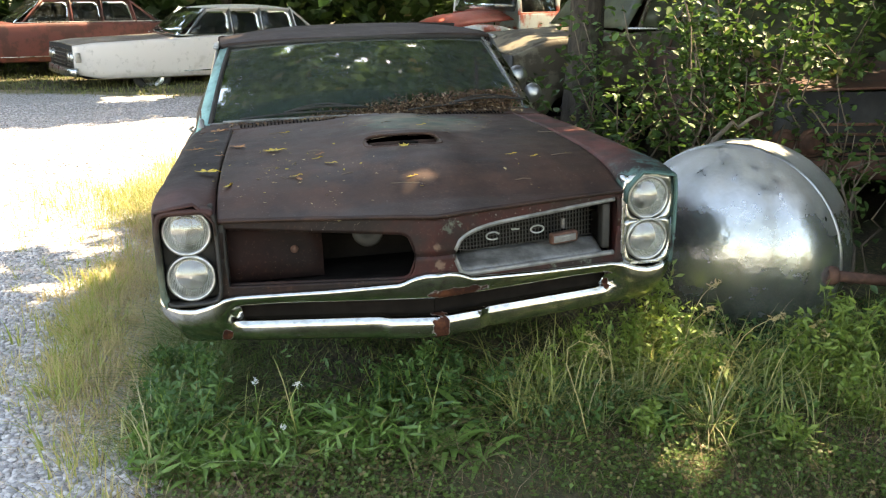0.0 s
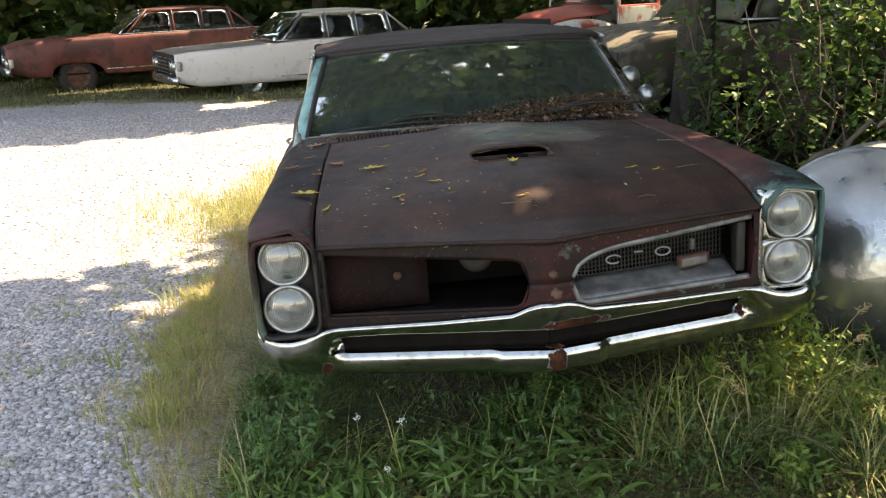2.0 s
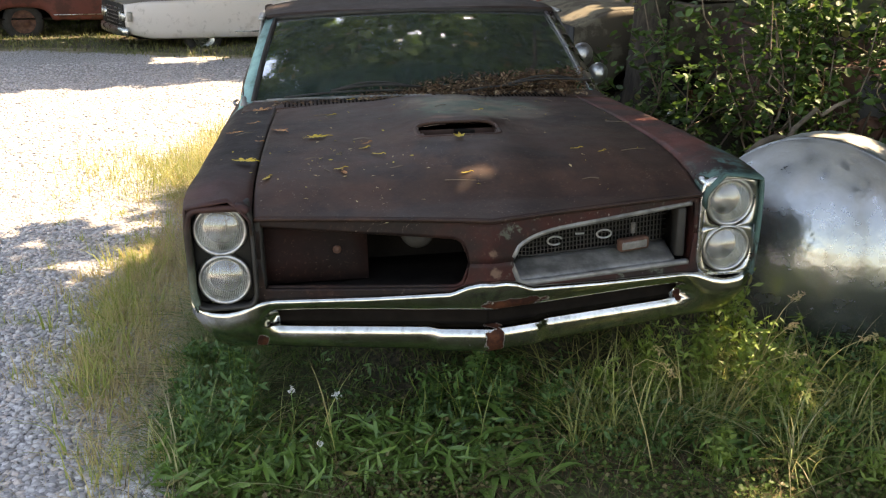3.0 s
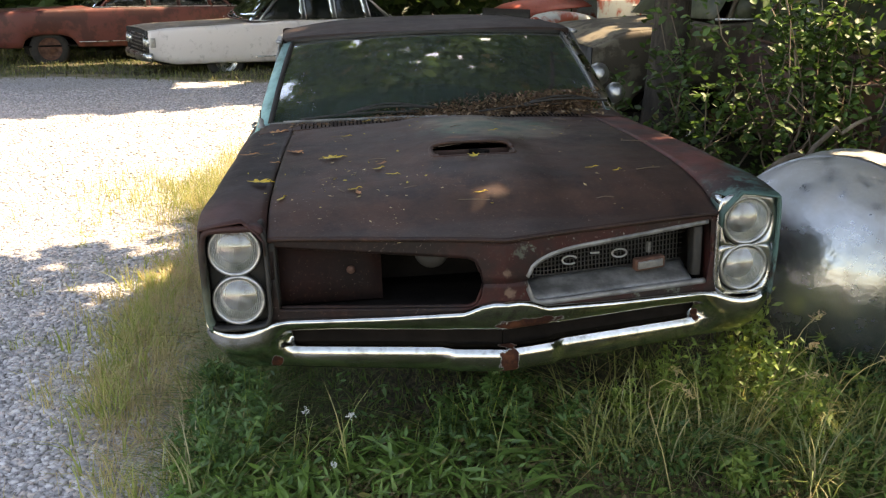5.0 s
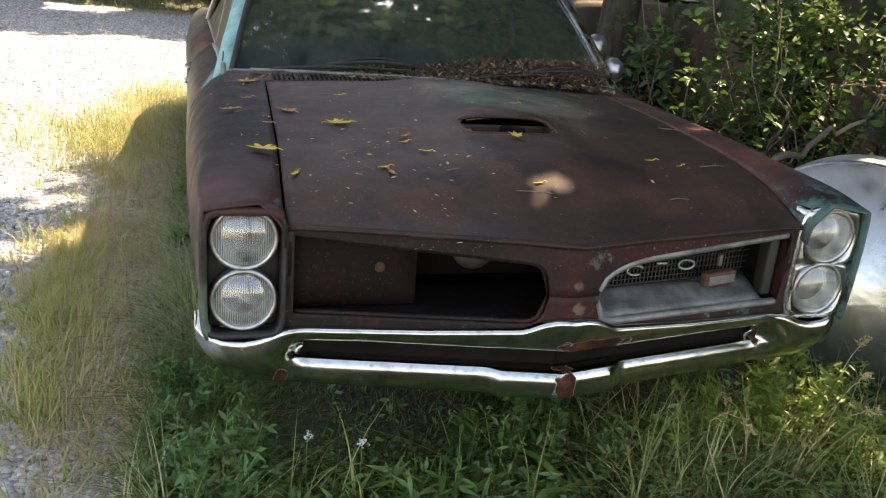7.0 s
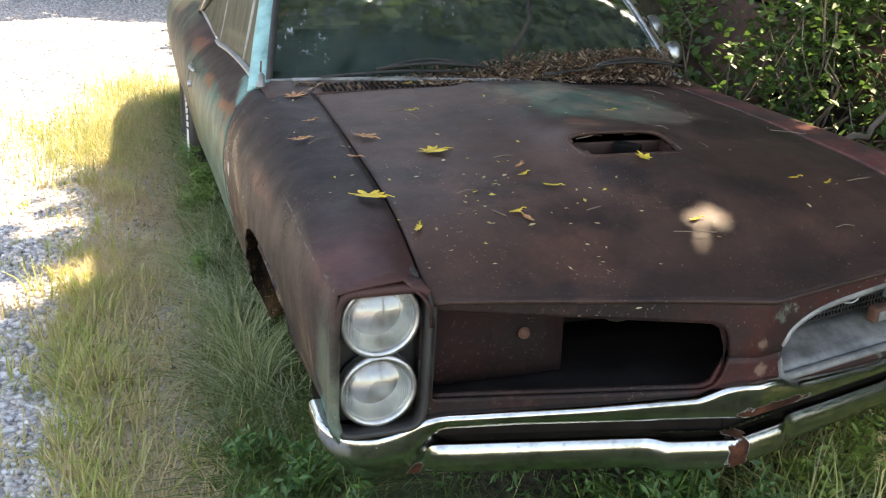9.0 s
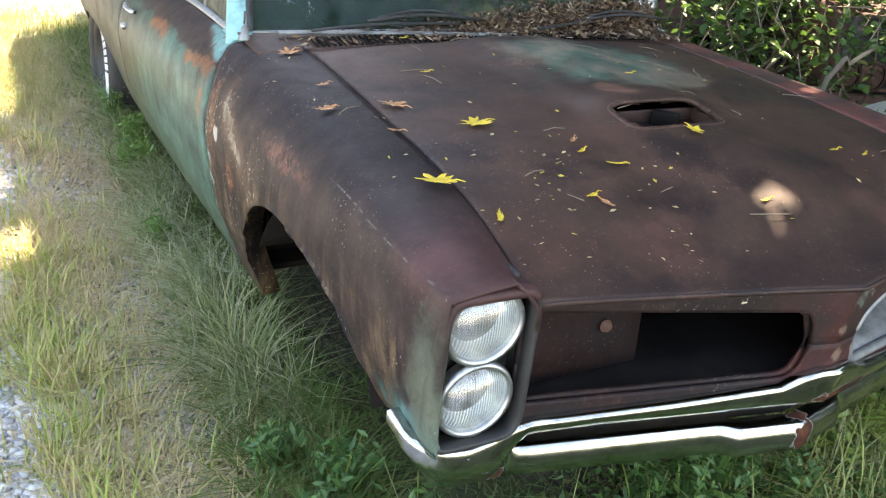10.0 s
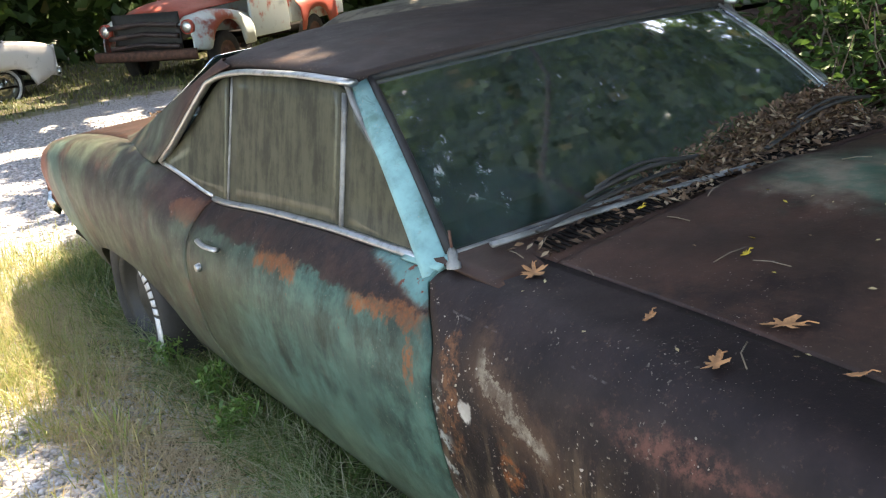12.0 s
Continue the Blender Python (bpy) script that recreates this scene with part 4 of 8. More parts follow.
for u in np.linspace(0, 1, 36):
    y = (1.785 + 0.075 * sx * sx) * (1 - u) + (2.98 - 0.30 * sx ** 4) * u
    hw = flow(y, [(1.75, 0.685), (1.95, 0.708), (2.6, 0.722), (3.2, 0.66)])
    rows.append(np.stack([hw * sx, y, roof_z(sx, y)], -1))
P = np.array(rows)
first = P[0].copy()
first[:, 2] -= 0.022
first[:, 1] += 0.006
P = np.concatenate([first[None], P])
part("roof", sheet("roof", P[::-1], thick=0.02), M["roof"], car, "dark brown rusted roof")

for sign in (-1, 1):
    flip = (lambda p: p) if sign < 0 else (lambda p: p[::-1])
    # windshield pillar
    a = np.array([ws_point(np.array([1.0]), u)[0] for u in np.linspace(-0.12, 1.0, 12)])
    rows = []
    for off in ((-0.004, 0.0, 0.0), (0.012, -0.006, 0.004), (0.040, 0.022, 0.006), (0.046, 0.036, 0.0), (0.036, 0.050, -0.01)):
        q = a.copy()
        q[:, 0] = (q[:, 0] + off[0] * np.linspace(1.35, 1.0, 12))
        q[:, 1] += off[1]
        q[:, 2] += off[2]
        q[:, 0] *= sign
        rows.append(q)
    part("windshield_pillar", sheet("windshield_pillar", flip(np.array(rows))[:, ::-1], thick=0.008), M["teal"] if sign < 0 else M["chrome"], car, "pale teal windshield pillar" if sign < 0 else "dull bright windshield pillar")
    # corner piece between pillar, door and fender
    ys = np.linspace(1.42, 1.56, 6)
    P = np.array([[(sign * (flow(y, WIDE) - 0.116 - 0.05 * u), y, flow(y, BELT) + 0.017 + 0.018 * u) for y in ys] for u in np.linspace(0, 1, 4)])
    part("pillar_foot", sheet("pillar_foot", flip(P)[:, ::-1], thick=0.006), M["teal"], car)
    # drip rail from the pillar's head back and down the quarter window
    ys = np.linspace(1.83, 2.62, 16)
    w, z = drip(ys)
    rail = [(sign * (w[k] + 0.008), ys[k], z[k] - 0.012) for k in range(len(ys))]
    rail += [(sign * x, y, z) for x, y, z in ((0.744, 2.69, 1.192), (0.766, 2.76, 1.132), (0.790, 2.84, 1.060), (0.812, 2.94, 0.980), (0.830, 3.04, 0.914))]
    part("drip_rail", sweep("drip_rail", rail, circle(0.016, 8, 0.009)), M["bright"], car, "dull bright drip moulding")
    # side glass: vent pane, door pane, quarter pane

    def pane_point(y, u, sign=sign):
        zt = flow(y, [(1.48, 0.93), (1.54, 0.96), (1.88, 1.236), (2.50, 1.232), (2.66, 1.195), (2.76, 1.125), (2.90, 1.01), (3.03, 0.92)])
        zb = flow(y, [(1.4, 0.888), (1.9, 0.882), (2.3, 0.856), (2.6, 0.828), (2.72, 0.830), (2.85, 0.864), (3.05, 0.908)])
        z = zb + (zt - zb) * u
        return np.stack([sign * (0.788 - 0.076 * (z - 0.88) / 0.35 + 0.045 * np.clip((y - 2.7) / 0.35, 0, 1) * np.clip((1.15 - z) / 0.25, 0, 1)), y, z], -1)

    for name, y0, y1 in (("vent_window", 1.52, 1.858), ("door_window", 1.870, 2.56), ("quarter_window", 2.572, 3.03)):
        ys = np.linspace(y0, y1, 12)
        P = np.array([pane_point(ys, u) for u in np.linspace(0, 1, 8)])
        part(name, sheet(name, flip(P)[:, ::-1], thick=0.005), M["side_glass"], car, "side window pane with mossy film")
    for y0, tilt, r in ((1.864, 0.010, 0.009), (2.566, -0.02, 0.006)):
        p0, p1 = pane_point(np.array([y0]), 0.0)[0], pane_point(np.array([y0]), 1.0)[0]
        part("division_bar", sweep("division_bar", [p0 + (p1 - p0) * k / 6 + np.array([sign * 0.004, tilt * k / 6, 0]) for k in range(7)], circle(r, 8), up=(0, 1, 0)), M["silver"], car)
    path = [np.array([sign * (x - 0.004), y, z]) for x, y, z in ((0.790, 1.52, 0.912), (0.778, 1.57, 0.975), (0.752, 1.70, 1.085), (0.730, 1.83, 1.19), (0.718, 1.87, 1.232))]
    part("vent_frame", sweep("vent_frame", path, circle(0.008, 8)), M["silver"], car)
    # sail panel beside the rear window
    n = 14
    fr = np.array([(0.728, 2.52, 1.248), (0.742, 2.68, 1.205), (0.764, 2.77, 1.140), (0.792, 2.86, 1.055), (0.818, 2.97, 0.965), (0.845, 3.08, 0.900)])
    bk = np.array([(0.700, 2.64, 1.258), (0.690, 2.92, 1.165), (0.695, 3.18, 1.085), (0.705, 3.42, 1.000), (0.712, 3.70, 0.905), (0.722, 3.92, 0.868)])
    k = np.linspace(0, 5, n)
    fr = np.stack([np.interp(k, range(6), fr[:, i]) for i in range(3)], -1)
    bk = np.stack([np.interp(k, range(6), bk[:, i]) for i in range(3)], -1)
    P = np.array([fr + (bk - fr) * u + np.array([0.012, 0, 0.006]) * math.sin(math.pi * u) for u in np.linspace(0, 1, 8)])
    inner = bk + np.array([-0.035, -0.02, -0.05])
    P = np.concatenate([P, inner[None]])
    P[..., 0] *= sign
    part("sail_panel", sheet("sail_panel", flip(P)[:, ::-1], thick=0.006), M["quarter"], car, "olive-brown stained rear roof pillar")

# rear window, deck and tail
P = np.array([[(x * (0.64 + 0.04 * u), 2.96 + 0.64 * u - 0.10 * x * x * (1 - u), 1.250 - 0.30 * u) for x in sx] for u in np.linspace(0, 1, 6)])
part("rear_window", sheet("rear_window", P[::-1], thick=0.006), M["windshield"], car)
P = np.array([[(x * (flow(y, WIDE) - 0.20), y, flow(y, BELT) + 0.020 + 0.012 * (1 - x * x)) for x in sx] for y in np.linspace(3.58, 5.0, 16)])
part("deck_lid", sheet("deck_lid", P[::-1], thick=0.01), M["hood"], car, "rusted trunk lid with leaf litter")
P = np.array([[(x * 0.86, 5.00 + 0.03 * (1 - x * x) - 0.03 * (u - 0.5), 0.43 + 0.22 * u) for x in sx] for u in np.linspace(0, 1, 6)])
part("tail_panel", sheet("tail_panel", P, thick=0.01), M["quarter"], car)
path = [(x * 0.90, 5.07 - 0.16 * abs(x) ** 9 - (0.10 if abs(x) == 1 else 0), 0.45) for x in np.linspace(-1, 1, 31)]
part("rear_bumper", sweep("rear_bumper", path, [(0.03, -0.06), (0.05, -0.02), (0.045, 0.04), (0.0, 0.065), (-0.02, 0.0)]), M["bumper"], car, "dull chrome rear bumper")

# ---- the front end ----


def opening(ax, bend=0.055):
    """Lower and upper edge of a grille opening at the distance ax from the middle; a gap of nothing outside."""
    t = np.clip((ax - 0.065) / 0.60, 0, 1)
    top, low = 0.733 + 0.036 * t, 0.580 - 0.006 * t
    d = np.clip((ax - 0.065) / bend, 0, 1)
    f = (1 - (1 - d) ** 2.6) ** (1 / 2.6)
    f = np.where((ax > 0.065) & (ax < 0.672), f, 0)
    mid = (top + low) / 2
    return mid + (low - mid) * f, mid + (top - mid) * f


def face_y(x, z):
    """The nose panel leans back towards its top."""
    return nose_y(x) + 0.014 * np.clip((z - 0.72) / 0.10, 0, 1) ** 2 + 0.010


nxx = 170
xs = np.linspace(-0.705, 0.705, nxx)
lo, hi = opening(np.abs(xs))
slow = opening(np.abs(xs), 0.19)[1]
hi = np.where(xs > 0, slow, hi)


def nose_strip(name, z0, z1, mat, cols=slice(None), label=""):
    u = np.linspace(0, 1, 7)[:, None]
    z = z0[None] + (z1 - z0)[None] * u
    X = np.broadcast_to(xs[None], z.shape)
    P = np.stack([X, face_y(X, z), z], -1)[:, cols]
    return part(name, sheet(name, P, thick=0.012), mat, car, label)


top_z = hood_z(xs, nose_y(xs) - 0.018) - 0.010
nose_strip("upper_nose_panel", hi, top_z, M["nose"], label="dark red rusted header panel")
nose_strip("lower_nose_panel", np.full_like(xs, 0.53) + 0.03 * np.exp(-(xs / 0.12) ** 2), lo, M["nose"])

for sign in (-1, 1):
    ax = np.linspace(0.066, 0.665, 40)
    l, h = opening(ax)
    h = opening(ax, 0.19)[1] if sign > 0 else h
    out = [(sign * a, float(face_y(a, z)) + 0.002, z) for a, z in zip(ax[::-1], h[::-1])] + [(sign * a, float(face_y(a, z)) + 0.002, z) for a, z in zip(ax, l)]
    if sign > 0:
        grille = part("grille", sweep("grille", [(x, y - 0.006, z) for x, y, z in out], circle(0.012, 8, 0.010), caps=True), M["silver"], car, "silver-framed black mesh grille insert")
        # sloping silver shelf and the black mesh above it
        axs = np.linspace(0.075, 0.625, 24)
        l, h = opening(axs)
        P = np.array([[(a, float(nose_y(a)) + 0.012 + 0.110 * u, lz + 0.006 + 0.040 * u * min(1, (a - 0.06) / 0.05)) for a, lz in zip(axs, l)] for u in np.linspace(0, 1, 5)])
        part("shelf", sheet("shelf", P[::-1], thick=0.004), M["silver"], grille, "dull silver lower grille shelf")
        bars_v, bars_f = [], []

        def bar(p, q, r):
            k = len(bars_v)
            for e in (p, q):
                for dx, dz in ((-r, -r), (r, -r), (r, r), (-r, r)):
                    bars_v.append((e[0] + dx, e[1] + (dx if abs(p[0] - q[0]) < 1e-6 else 0), e[2] + dz) if abs(p[0] - q[0]) > 0.01 else (e[0] + dx, e[1] + dz, e[2]))
            for i in range(4):
                bars_f.append((k + i, k + (i + 1) % 4, k + 4 + (i + 1) % 4, k + 4 + i))

        for a in np.arange(0.085, 0.62, 0.0125):
            l0, h0 = (float(v) for v in opening(a))
            h0 = float(opening(a, 0.19)[1])
            y = float(nose_y(a)) + 0.118
            bar((a, y, l0 + 0.040), (a, y + 0.005, h0 - 0.002), 0.0016)
        for j in range(9):
            f = j / 8
            for a in np.arange(0.085, 0.60, 0.06):
                l0, h0 = (float(v) for v in opening(a))
                l1, h1 = (float(v) for v in opening(a + 0.06))
                bar((a, float(nose_y(a)) + 0.114, l0 + 0.046 + (h0 - l0 - 0.051) * f), (a + 0.06, float(nose_y(a + 0.06)) + 0.114, l1 + 0.046 + (h1 - l1 - 0.051) * f), 0.0016)
        part("mesh_screen", mesh_of("mesh_screen", bars_v, bars_f, False), M["grille"], grille, "black wire mesh")
        lamp = part("driving_lamp", box((0.105, 0.03, 0.040), pose(0.485, 0.010, 0.642, 0, -2, 11), 0.010, 3), M["iron"], grille, "small rusty rectangular lamp")
        part("lamp_glass", box((0.088, 0.006, 0.024), pose(0.485, -0.008, 0.642, 0, -2, 11), 0.004), M["silver"], lamp)
        part("stud", box((0.012, 0.012, 0.035), pose(0.487, 0.02, 0.690, 0, 0, 11), 0.003), M["silver"], grille)
        part("end_post", box((0.030, 0.05, 0.165), pose(0.645, 0.035, 0.668, 0, 0, 0), 0.008), M["black"], grille)
        for k, (x, z) in enumerate(((0.228, 0.668), (0.313, 0.669), (0.398, 0.670))):
            y = float(nose_y(x)) + 0.100
            s = 0.032
            ringp = [(x + s * 0.75 * math.cos(a), y, z + s * 0.42 * math.sin(a)) for a in np.linspace(0.0, 2 * math.pi, 17)]
            if k == 1:
                part("badge_bar", box((0.030, 0.006, 0.006), pose(x, y, z + 0.012), 0.002), M["bright"], grille, "plain bright badge shape")
            else:
                part("badge_bar", sweep("badge_bar", ringp if k == 2 else ringp[1:15], circle(0.0032, 6), up=(0, 1, 0)), M["bright"], grille, "plain bright badge shape")
    else:
        part("opening_rim", sweep("opening_rim", [(x, y + 0.004, z) for x, y, z in out], circle(0.007, 8), caps=True), M["nose"], car)
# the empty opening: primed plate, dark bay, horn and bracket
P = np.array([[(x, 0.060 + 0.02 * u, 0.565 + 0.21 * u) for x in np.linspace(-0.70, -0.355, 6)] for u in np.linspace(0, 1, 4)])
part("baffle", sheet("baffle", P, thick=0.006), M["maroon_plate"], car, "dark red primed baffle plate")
part("baffle_stud", lathe("baffle_stud", [(0, 0.010), (0.010, 0.010), (0.014, 0.0)], 10, pose(-0.45, 0.058, 0.665, 90, 0, 0)), M["iron"], car)
# radiator and tray in near black, painting the unlit bay
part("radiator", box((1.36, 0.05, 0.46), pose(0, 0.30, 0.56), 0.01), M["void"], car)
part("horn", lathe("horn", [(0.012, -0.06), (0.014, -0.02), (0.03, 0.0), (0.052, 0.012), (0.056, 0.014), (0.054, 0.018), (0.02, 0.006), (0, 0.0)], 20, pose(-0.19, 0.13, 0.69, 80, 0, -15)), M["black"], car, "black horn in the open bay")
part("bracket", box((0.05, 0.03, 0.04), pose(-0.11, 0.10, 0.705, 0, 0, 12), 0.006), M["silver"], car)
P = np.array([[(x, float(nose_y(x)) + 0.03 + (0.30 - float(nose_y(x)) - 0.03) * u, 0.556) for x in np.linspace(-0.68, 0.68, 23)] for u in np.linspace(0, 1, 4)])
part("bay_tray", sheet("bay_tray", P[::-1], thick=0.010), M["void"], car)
for x in (-0.682, 0.690):
    part("corner_filler", box((0.026, 0.09, 0.240), pose(x, 0.035, 0.668), 0.012, 3), M["black"] if x < 0 else M["nose"], car)
for x in (-0.695, 0.695):
    part("bay_side", box((0.012, 0.28, 0.24), pose(x, 0.14, 0.67), 0.003), M["black"], car)

# headlights, two a side
for sign in (-1, 1):
    pod = part("lamp_pod", box((0.178, 0.05, 0.315), pose(sign * 0.788, 0.045, 0.687), 0.014, 3), M["black"], car, "black headlamp housing")
    for z in (0.769, 0.616):
        m = pose(sign * 0.787, -0.010, z, 90, 0, 0)
        bowl = part("headlamp", lathe("headlamp", [(0.0, -0.062), (0.015, -0.060), (0.03, -0.052), (0.045, -0.038), (0.058, -0.019), (0.069, 0.006)], 28, m), M["reflector"], pod, "round sealed-beam headlamp")
        part("lens", lathe("lens", [(0.0, 0.030), (0.025, 0.028), (0.05, 0.020), (0.066, 0.008), (0.070, 0.002), (0.066, 0.0), (0.05, 0.012), (0.025, 0.020), (0.0, 0.022)], 28, m), M["lens"], bowl, "ribbed clear lens")
        part("ring", lathe("ring", [(0.067, 0.008), (0.070, 0.014), (0.077, 0.013), (0.080, 0.004), (0.079, -0.014), (0.068, -0.01)], 32, m), M["bright"], bowl, "chrome retaining ring")
    frame_line = [(sign * 0.787 + 0.092 * np.sign(p) * abs(p) ** 0.30, -0.036, 0.686 + 0.155 * np.sign(q) * abs(q) ** 0.30) for p, q in [(math.cos(a), math.sin(a)) for a in np.linspace(0, 2 * math.pi, 57)]]
    if sign < 0:
        rim = [(-0.010, -0.03), (0.010, -0.03), (0.009, 0.008), (0.0, 0.013), (-0.009, 0.008)]
        part("lamp_surround", sweep("lamp_surround", frame_line[7:36], rim, up=(0, -1, 0)), M["fender"], pod, "rusted rim of the lamp opening")
        part("lamp_surround", sweep("lamp_surround", frame_line[35:] + frame_line[1:8], [(a * 0.7, b - 0.006) for a, b in rim], up=(0, -1, 0)), M["black"], pod, "black inner rim of the lamp opening")
    if sign > 0:
        # chrome bezel: a frame with two round holes
        cx = 0.787
        seg = 48
        verts, faces = [], []
        for z in (0.766, 0.611):
            k0 = len(verts)
            for i in range(seg):
                a = 2 * math.pi * i / seg
                c, s = math.cos(a), math.sin(a)
                k = 0.0775 / max(abs(c), abs(s)) * 1.0
                ox, oz = min(max(c * k * 1.15, -0.084), 0.090), c * 0 + min(max(s * k * 1.02, -0.0775), 0.0775)
                verts += [(cx + 0.081 * c, 0.015, z + 0.081 * s), (cx + 0.079 * c, -0.014, z + 0.079 * s), (cx + (ox + 0.081 * c) / 2 if abs(ox) > abs(0.081 * c) else cx + 0.083 * c, -0.024, z + (oz + 0.079 * s) / 2), (cx + ox, -0.018, z + oz), (cx + ox * 1.04, 0.03, z + oz)]
            for i in range(seg):
                for j in range(4):
                    a, b = k0 + i * 5 + j, k0 + ((i + 1) % seg) * 5 + j
                    faces.append((a, a + 1, b + 1, b))
        bez = part("bezel", mesh_of("bezel", verts, faces), M["chrome"], pod, "chrome twin-lamp bezel")
        rr = [(cx + 0.090 * np.sign(c) * abs(c) ** 0.35, -0.012, 0.6885 + 0.158 * np.sign(s) * abs(s) ** 0.35) for c, s in [(math.cos(a), math.sin(a)) for a in np.linspace(0, 2 * math.pi, 49)]]
        part("bezel_rim", sweep("bezel_rim", rr, circle(0.008, 8), up=(0, 1, 0)), M["chrome"], bez)

# front bumper: one pressed shape, sections along a path that wraps the corners
ss = np.linspace(-1, 1, 121)


def bumper_at(s):
    """A point of the bumper's line seen from above, the outward way there and the heights of its edges."""
    a = abs(s) * 1.07
    if a < 0.83:
        x, y = a, float(nose_y(a)) - 0.012 + 0.006 * max(0, (a - 0.6) / 0.2)
        d = Vector((-0.19 if a < 0.64 else 0.02, -1, 0)).normalized() if a > 0.02 else Vector((0, -1, 0))
        d = Vector((0.19 if a < 0.64 else 0.05, -1, 0)).normalized() if a > 0.02 else d
    else:
        t = (a - 0.83) / 0.24
        ang = min(1.0, t * 1.6) * math.pi / 2
        r = 0.055
        x, y = 0.83 + r * math.sin(ang), -0.016 + r * (1 - math.cos(ang)) + max(0, t - 0.625) * 0.16
        d = Vector((math.sin(ang), -math.cos(ang), 0))
    zt = float(np.interp(a, [0, 0.035, 0.075, 0.12, 0.35, 0.64, 0.70, 0.745, 0.79, 0.835, 0.87, 0.93, 1.07], [0.597, 0.597, 0.588, 0.567, 0.552, 0.541, 0.533, 0.515, 0.506, 0.512, 0.522, 0.530, 0.535]))
    zb = float(np.interp(a, [0, 0.17, 0.2, 0.6, 0.8, 0.95, 1.07], [0.368, 0.366, 0.364, 0.368, 0.378, 0.440, 0.49]))
    if s < 0:
        x, d = -x, Vector((-d.x, d.y, 0))
    return Vector((x, y, 0)), d, zt, zb, a


grid, keep = [], []
for s in ss:
    p, d, zt, zb, a = bumper_at(s)
    st = min(0.516, zt - 0.030)
    sb = min(0.438, st - 0.02)
    mid = -0.052 + float(np.interp(a, [0.160, 0.188], [0.020, 0.0]))
    prof = [(-0.045, zt - 0.010), (-0.012, zt + 0.006), (0.006, zt + 0.007), (0.0145, zt + 0.002), (0.0155, zt - 0.006), (0.007, st + 0.012), (0.000, st), (-0.010, st - 0.004), (-0.030 + mid, sb + 0.005), (0.001 + mid, sb + 0.002), (0.005 + mid, sb - 0.001), (0.013 + mid, sb - 0.016), (0.014 + mid, sb - 0.024), (0.014 + mid, zb + 0.01), (0.004 + mid, zb), (-0.05 + mid, zb + 0.004)]
    # past the grilles the pressing closes into one smooth rounded corner
    k = min(1.0, max(0.0, (a - 0.655) / 0.05))
    smooth_corner = [(o, z) for o, z in prof]
    for i in range(4, 14):
        u = (i - 4) / 9
        zz = zt - 0.012 + (zb + 0.01 - zt + 0.012) * u
        o2 = 0.014 + 0.008 * math.sin(math.pi * u) - 0.048 * u ** 1.6
        o, z = prof[i]
        smooth_corner[i] = (o + (o2 - o) * k, z + (zz - z) * k)
    grid.append([p + d * o + Vector((0, 0, z)) for o, z in smooth_corner])
    keep.append(a < 0.645)
G = np.array([[tuple(v) for v in c] for c in grid])
n, m = G.shape[:2]
idx = np.arange(n * m).reshape(n, m)
faces = []
for i in range(n - 1):
    for j in range(m - 1):
        if j == 7 and keep[i] and keep[i + 1]:
            continue
        faces.append((idx[i, j], idx[i, j + 1], idx[i + 1, j + 1], idx[i + 1, j]))
bumper = part("front_bumper", mesh_of("front_bumper", G.reshape(-1, 3), faces), M["bumper"], car, "pitted chrome bumper with rust at its middle")
for sign in (-1, 1):
    path = [(sign * a, float(nose_y(a)) + 0.075, 0.478) for a in np.linspace(0.0, 0.66, 12)]
    # near-black backing paints the dark inside the slot
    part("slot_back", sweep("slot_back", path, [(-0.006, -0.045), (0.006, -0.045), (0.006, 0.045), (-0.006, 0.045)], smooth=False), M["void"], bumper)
    for x, z in ((0.10, 0.395), (0.52, 0.408), (0.575, 0.410)) if sign > 0 else ((-0.10, 0.395),):
        part("bolt_hole", lathe("bolt_hole", [(0, 0.003), (0.009, 0.003), (0.011, 0.0)], 10, pose(x, float(nose_y(x)) + 0.020 + (0.020 if abs(x) > 0.2 else 0), z, 90, 0, 0)), M["bright"], bumper)
    part("plate_bracket", box((0.045, 0.005, 0.008), pose(sign * 0.085, float(nose_y(0.085)) + 0.016, 0.378, 0, 0, 0), 0.002), M["iron"], bumper)

# inside: floor, dash, wheel, seats
part("floor_pan", box((1.60, 3.7, 0.02), pose(0, 3.05, 0.26), 0.004), M["void"], car)
part("firewall", box((1.5, 0.02, 0.62), pose(0, 1.30, 0.58), 0.004), M["void"], car)
dash = part("dashboard", sweep("dashboard", [(x, 1.52, 0.80) for x in np.linspace(-0.76, 0.76, 9)], [(-0.13, 0.10), (0.06, 0.11), (0.12, 0.07), (0.11, -0.08), (-0.12, -0.12)]), M["vinyl"], car, "dark dashboard")
part("dash_trim", sweep("dash_trim", [(x, 1.645, 0.86) for x in np.linspace(-0.74, 0.74, 5)], circle(0.007)), M["chrome"], dash)
sw = pose(0.38, 1.76, 0.84, 62, 0, 0)
wheel = part("steering_wheel", sweep("steering_wheel", [sw @ Vector((0.20 * math.cos(a), 0.20 * math.sin(a), 0)) for a in np.linspace(0, 2 * math.pi, 33)], circle(0.011, 8), up=tuple(sw.to_3x3() @ Vector((0, 0, 1)))), M["black"], car, "thin black steering wheel")
for a in (0.3, math.pi - 0.3, -math.pi / 2):
    part("spoke", tube("spoke", [sw @ Vector((0, 0, -0.03)), sw @ Vector((0.20 * math.cos(a), 0.20 * math.sin(a), 0))], 0.008), M["chrome"], wheel)
part("column", tube("column", [sw @ Vector((0, 0, -0.03)), sw @ Vector((0, 0, -0.4))], 0.022), M["black"], wheel)
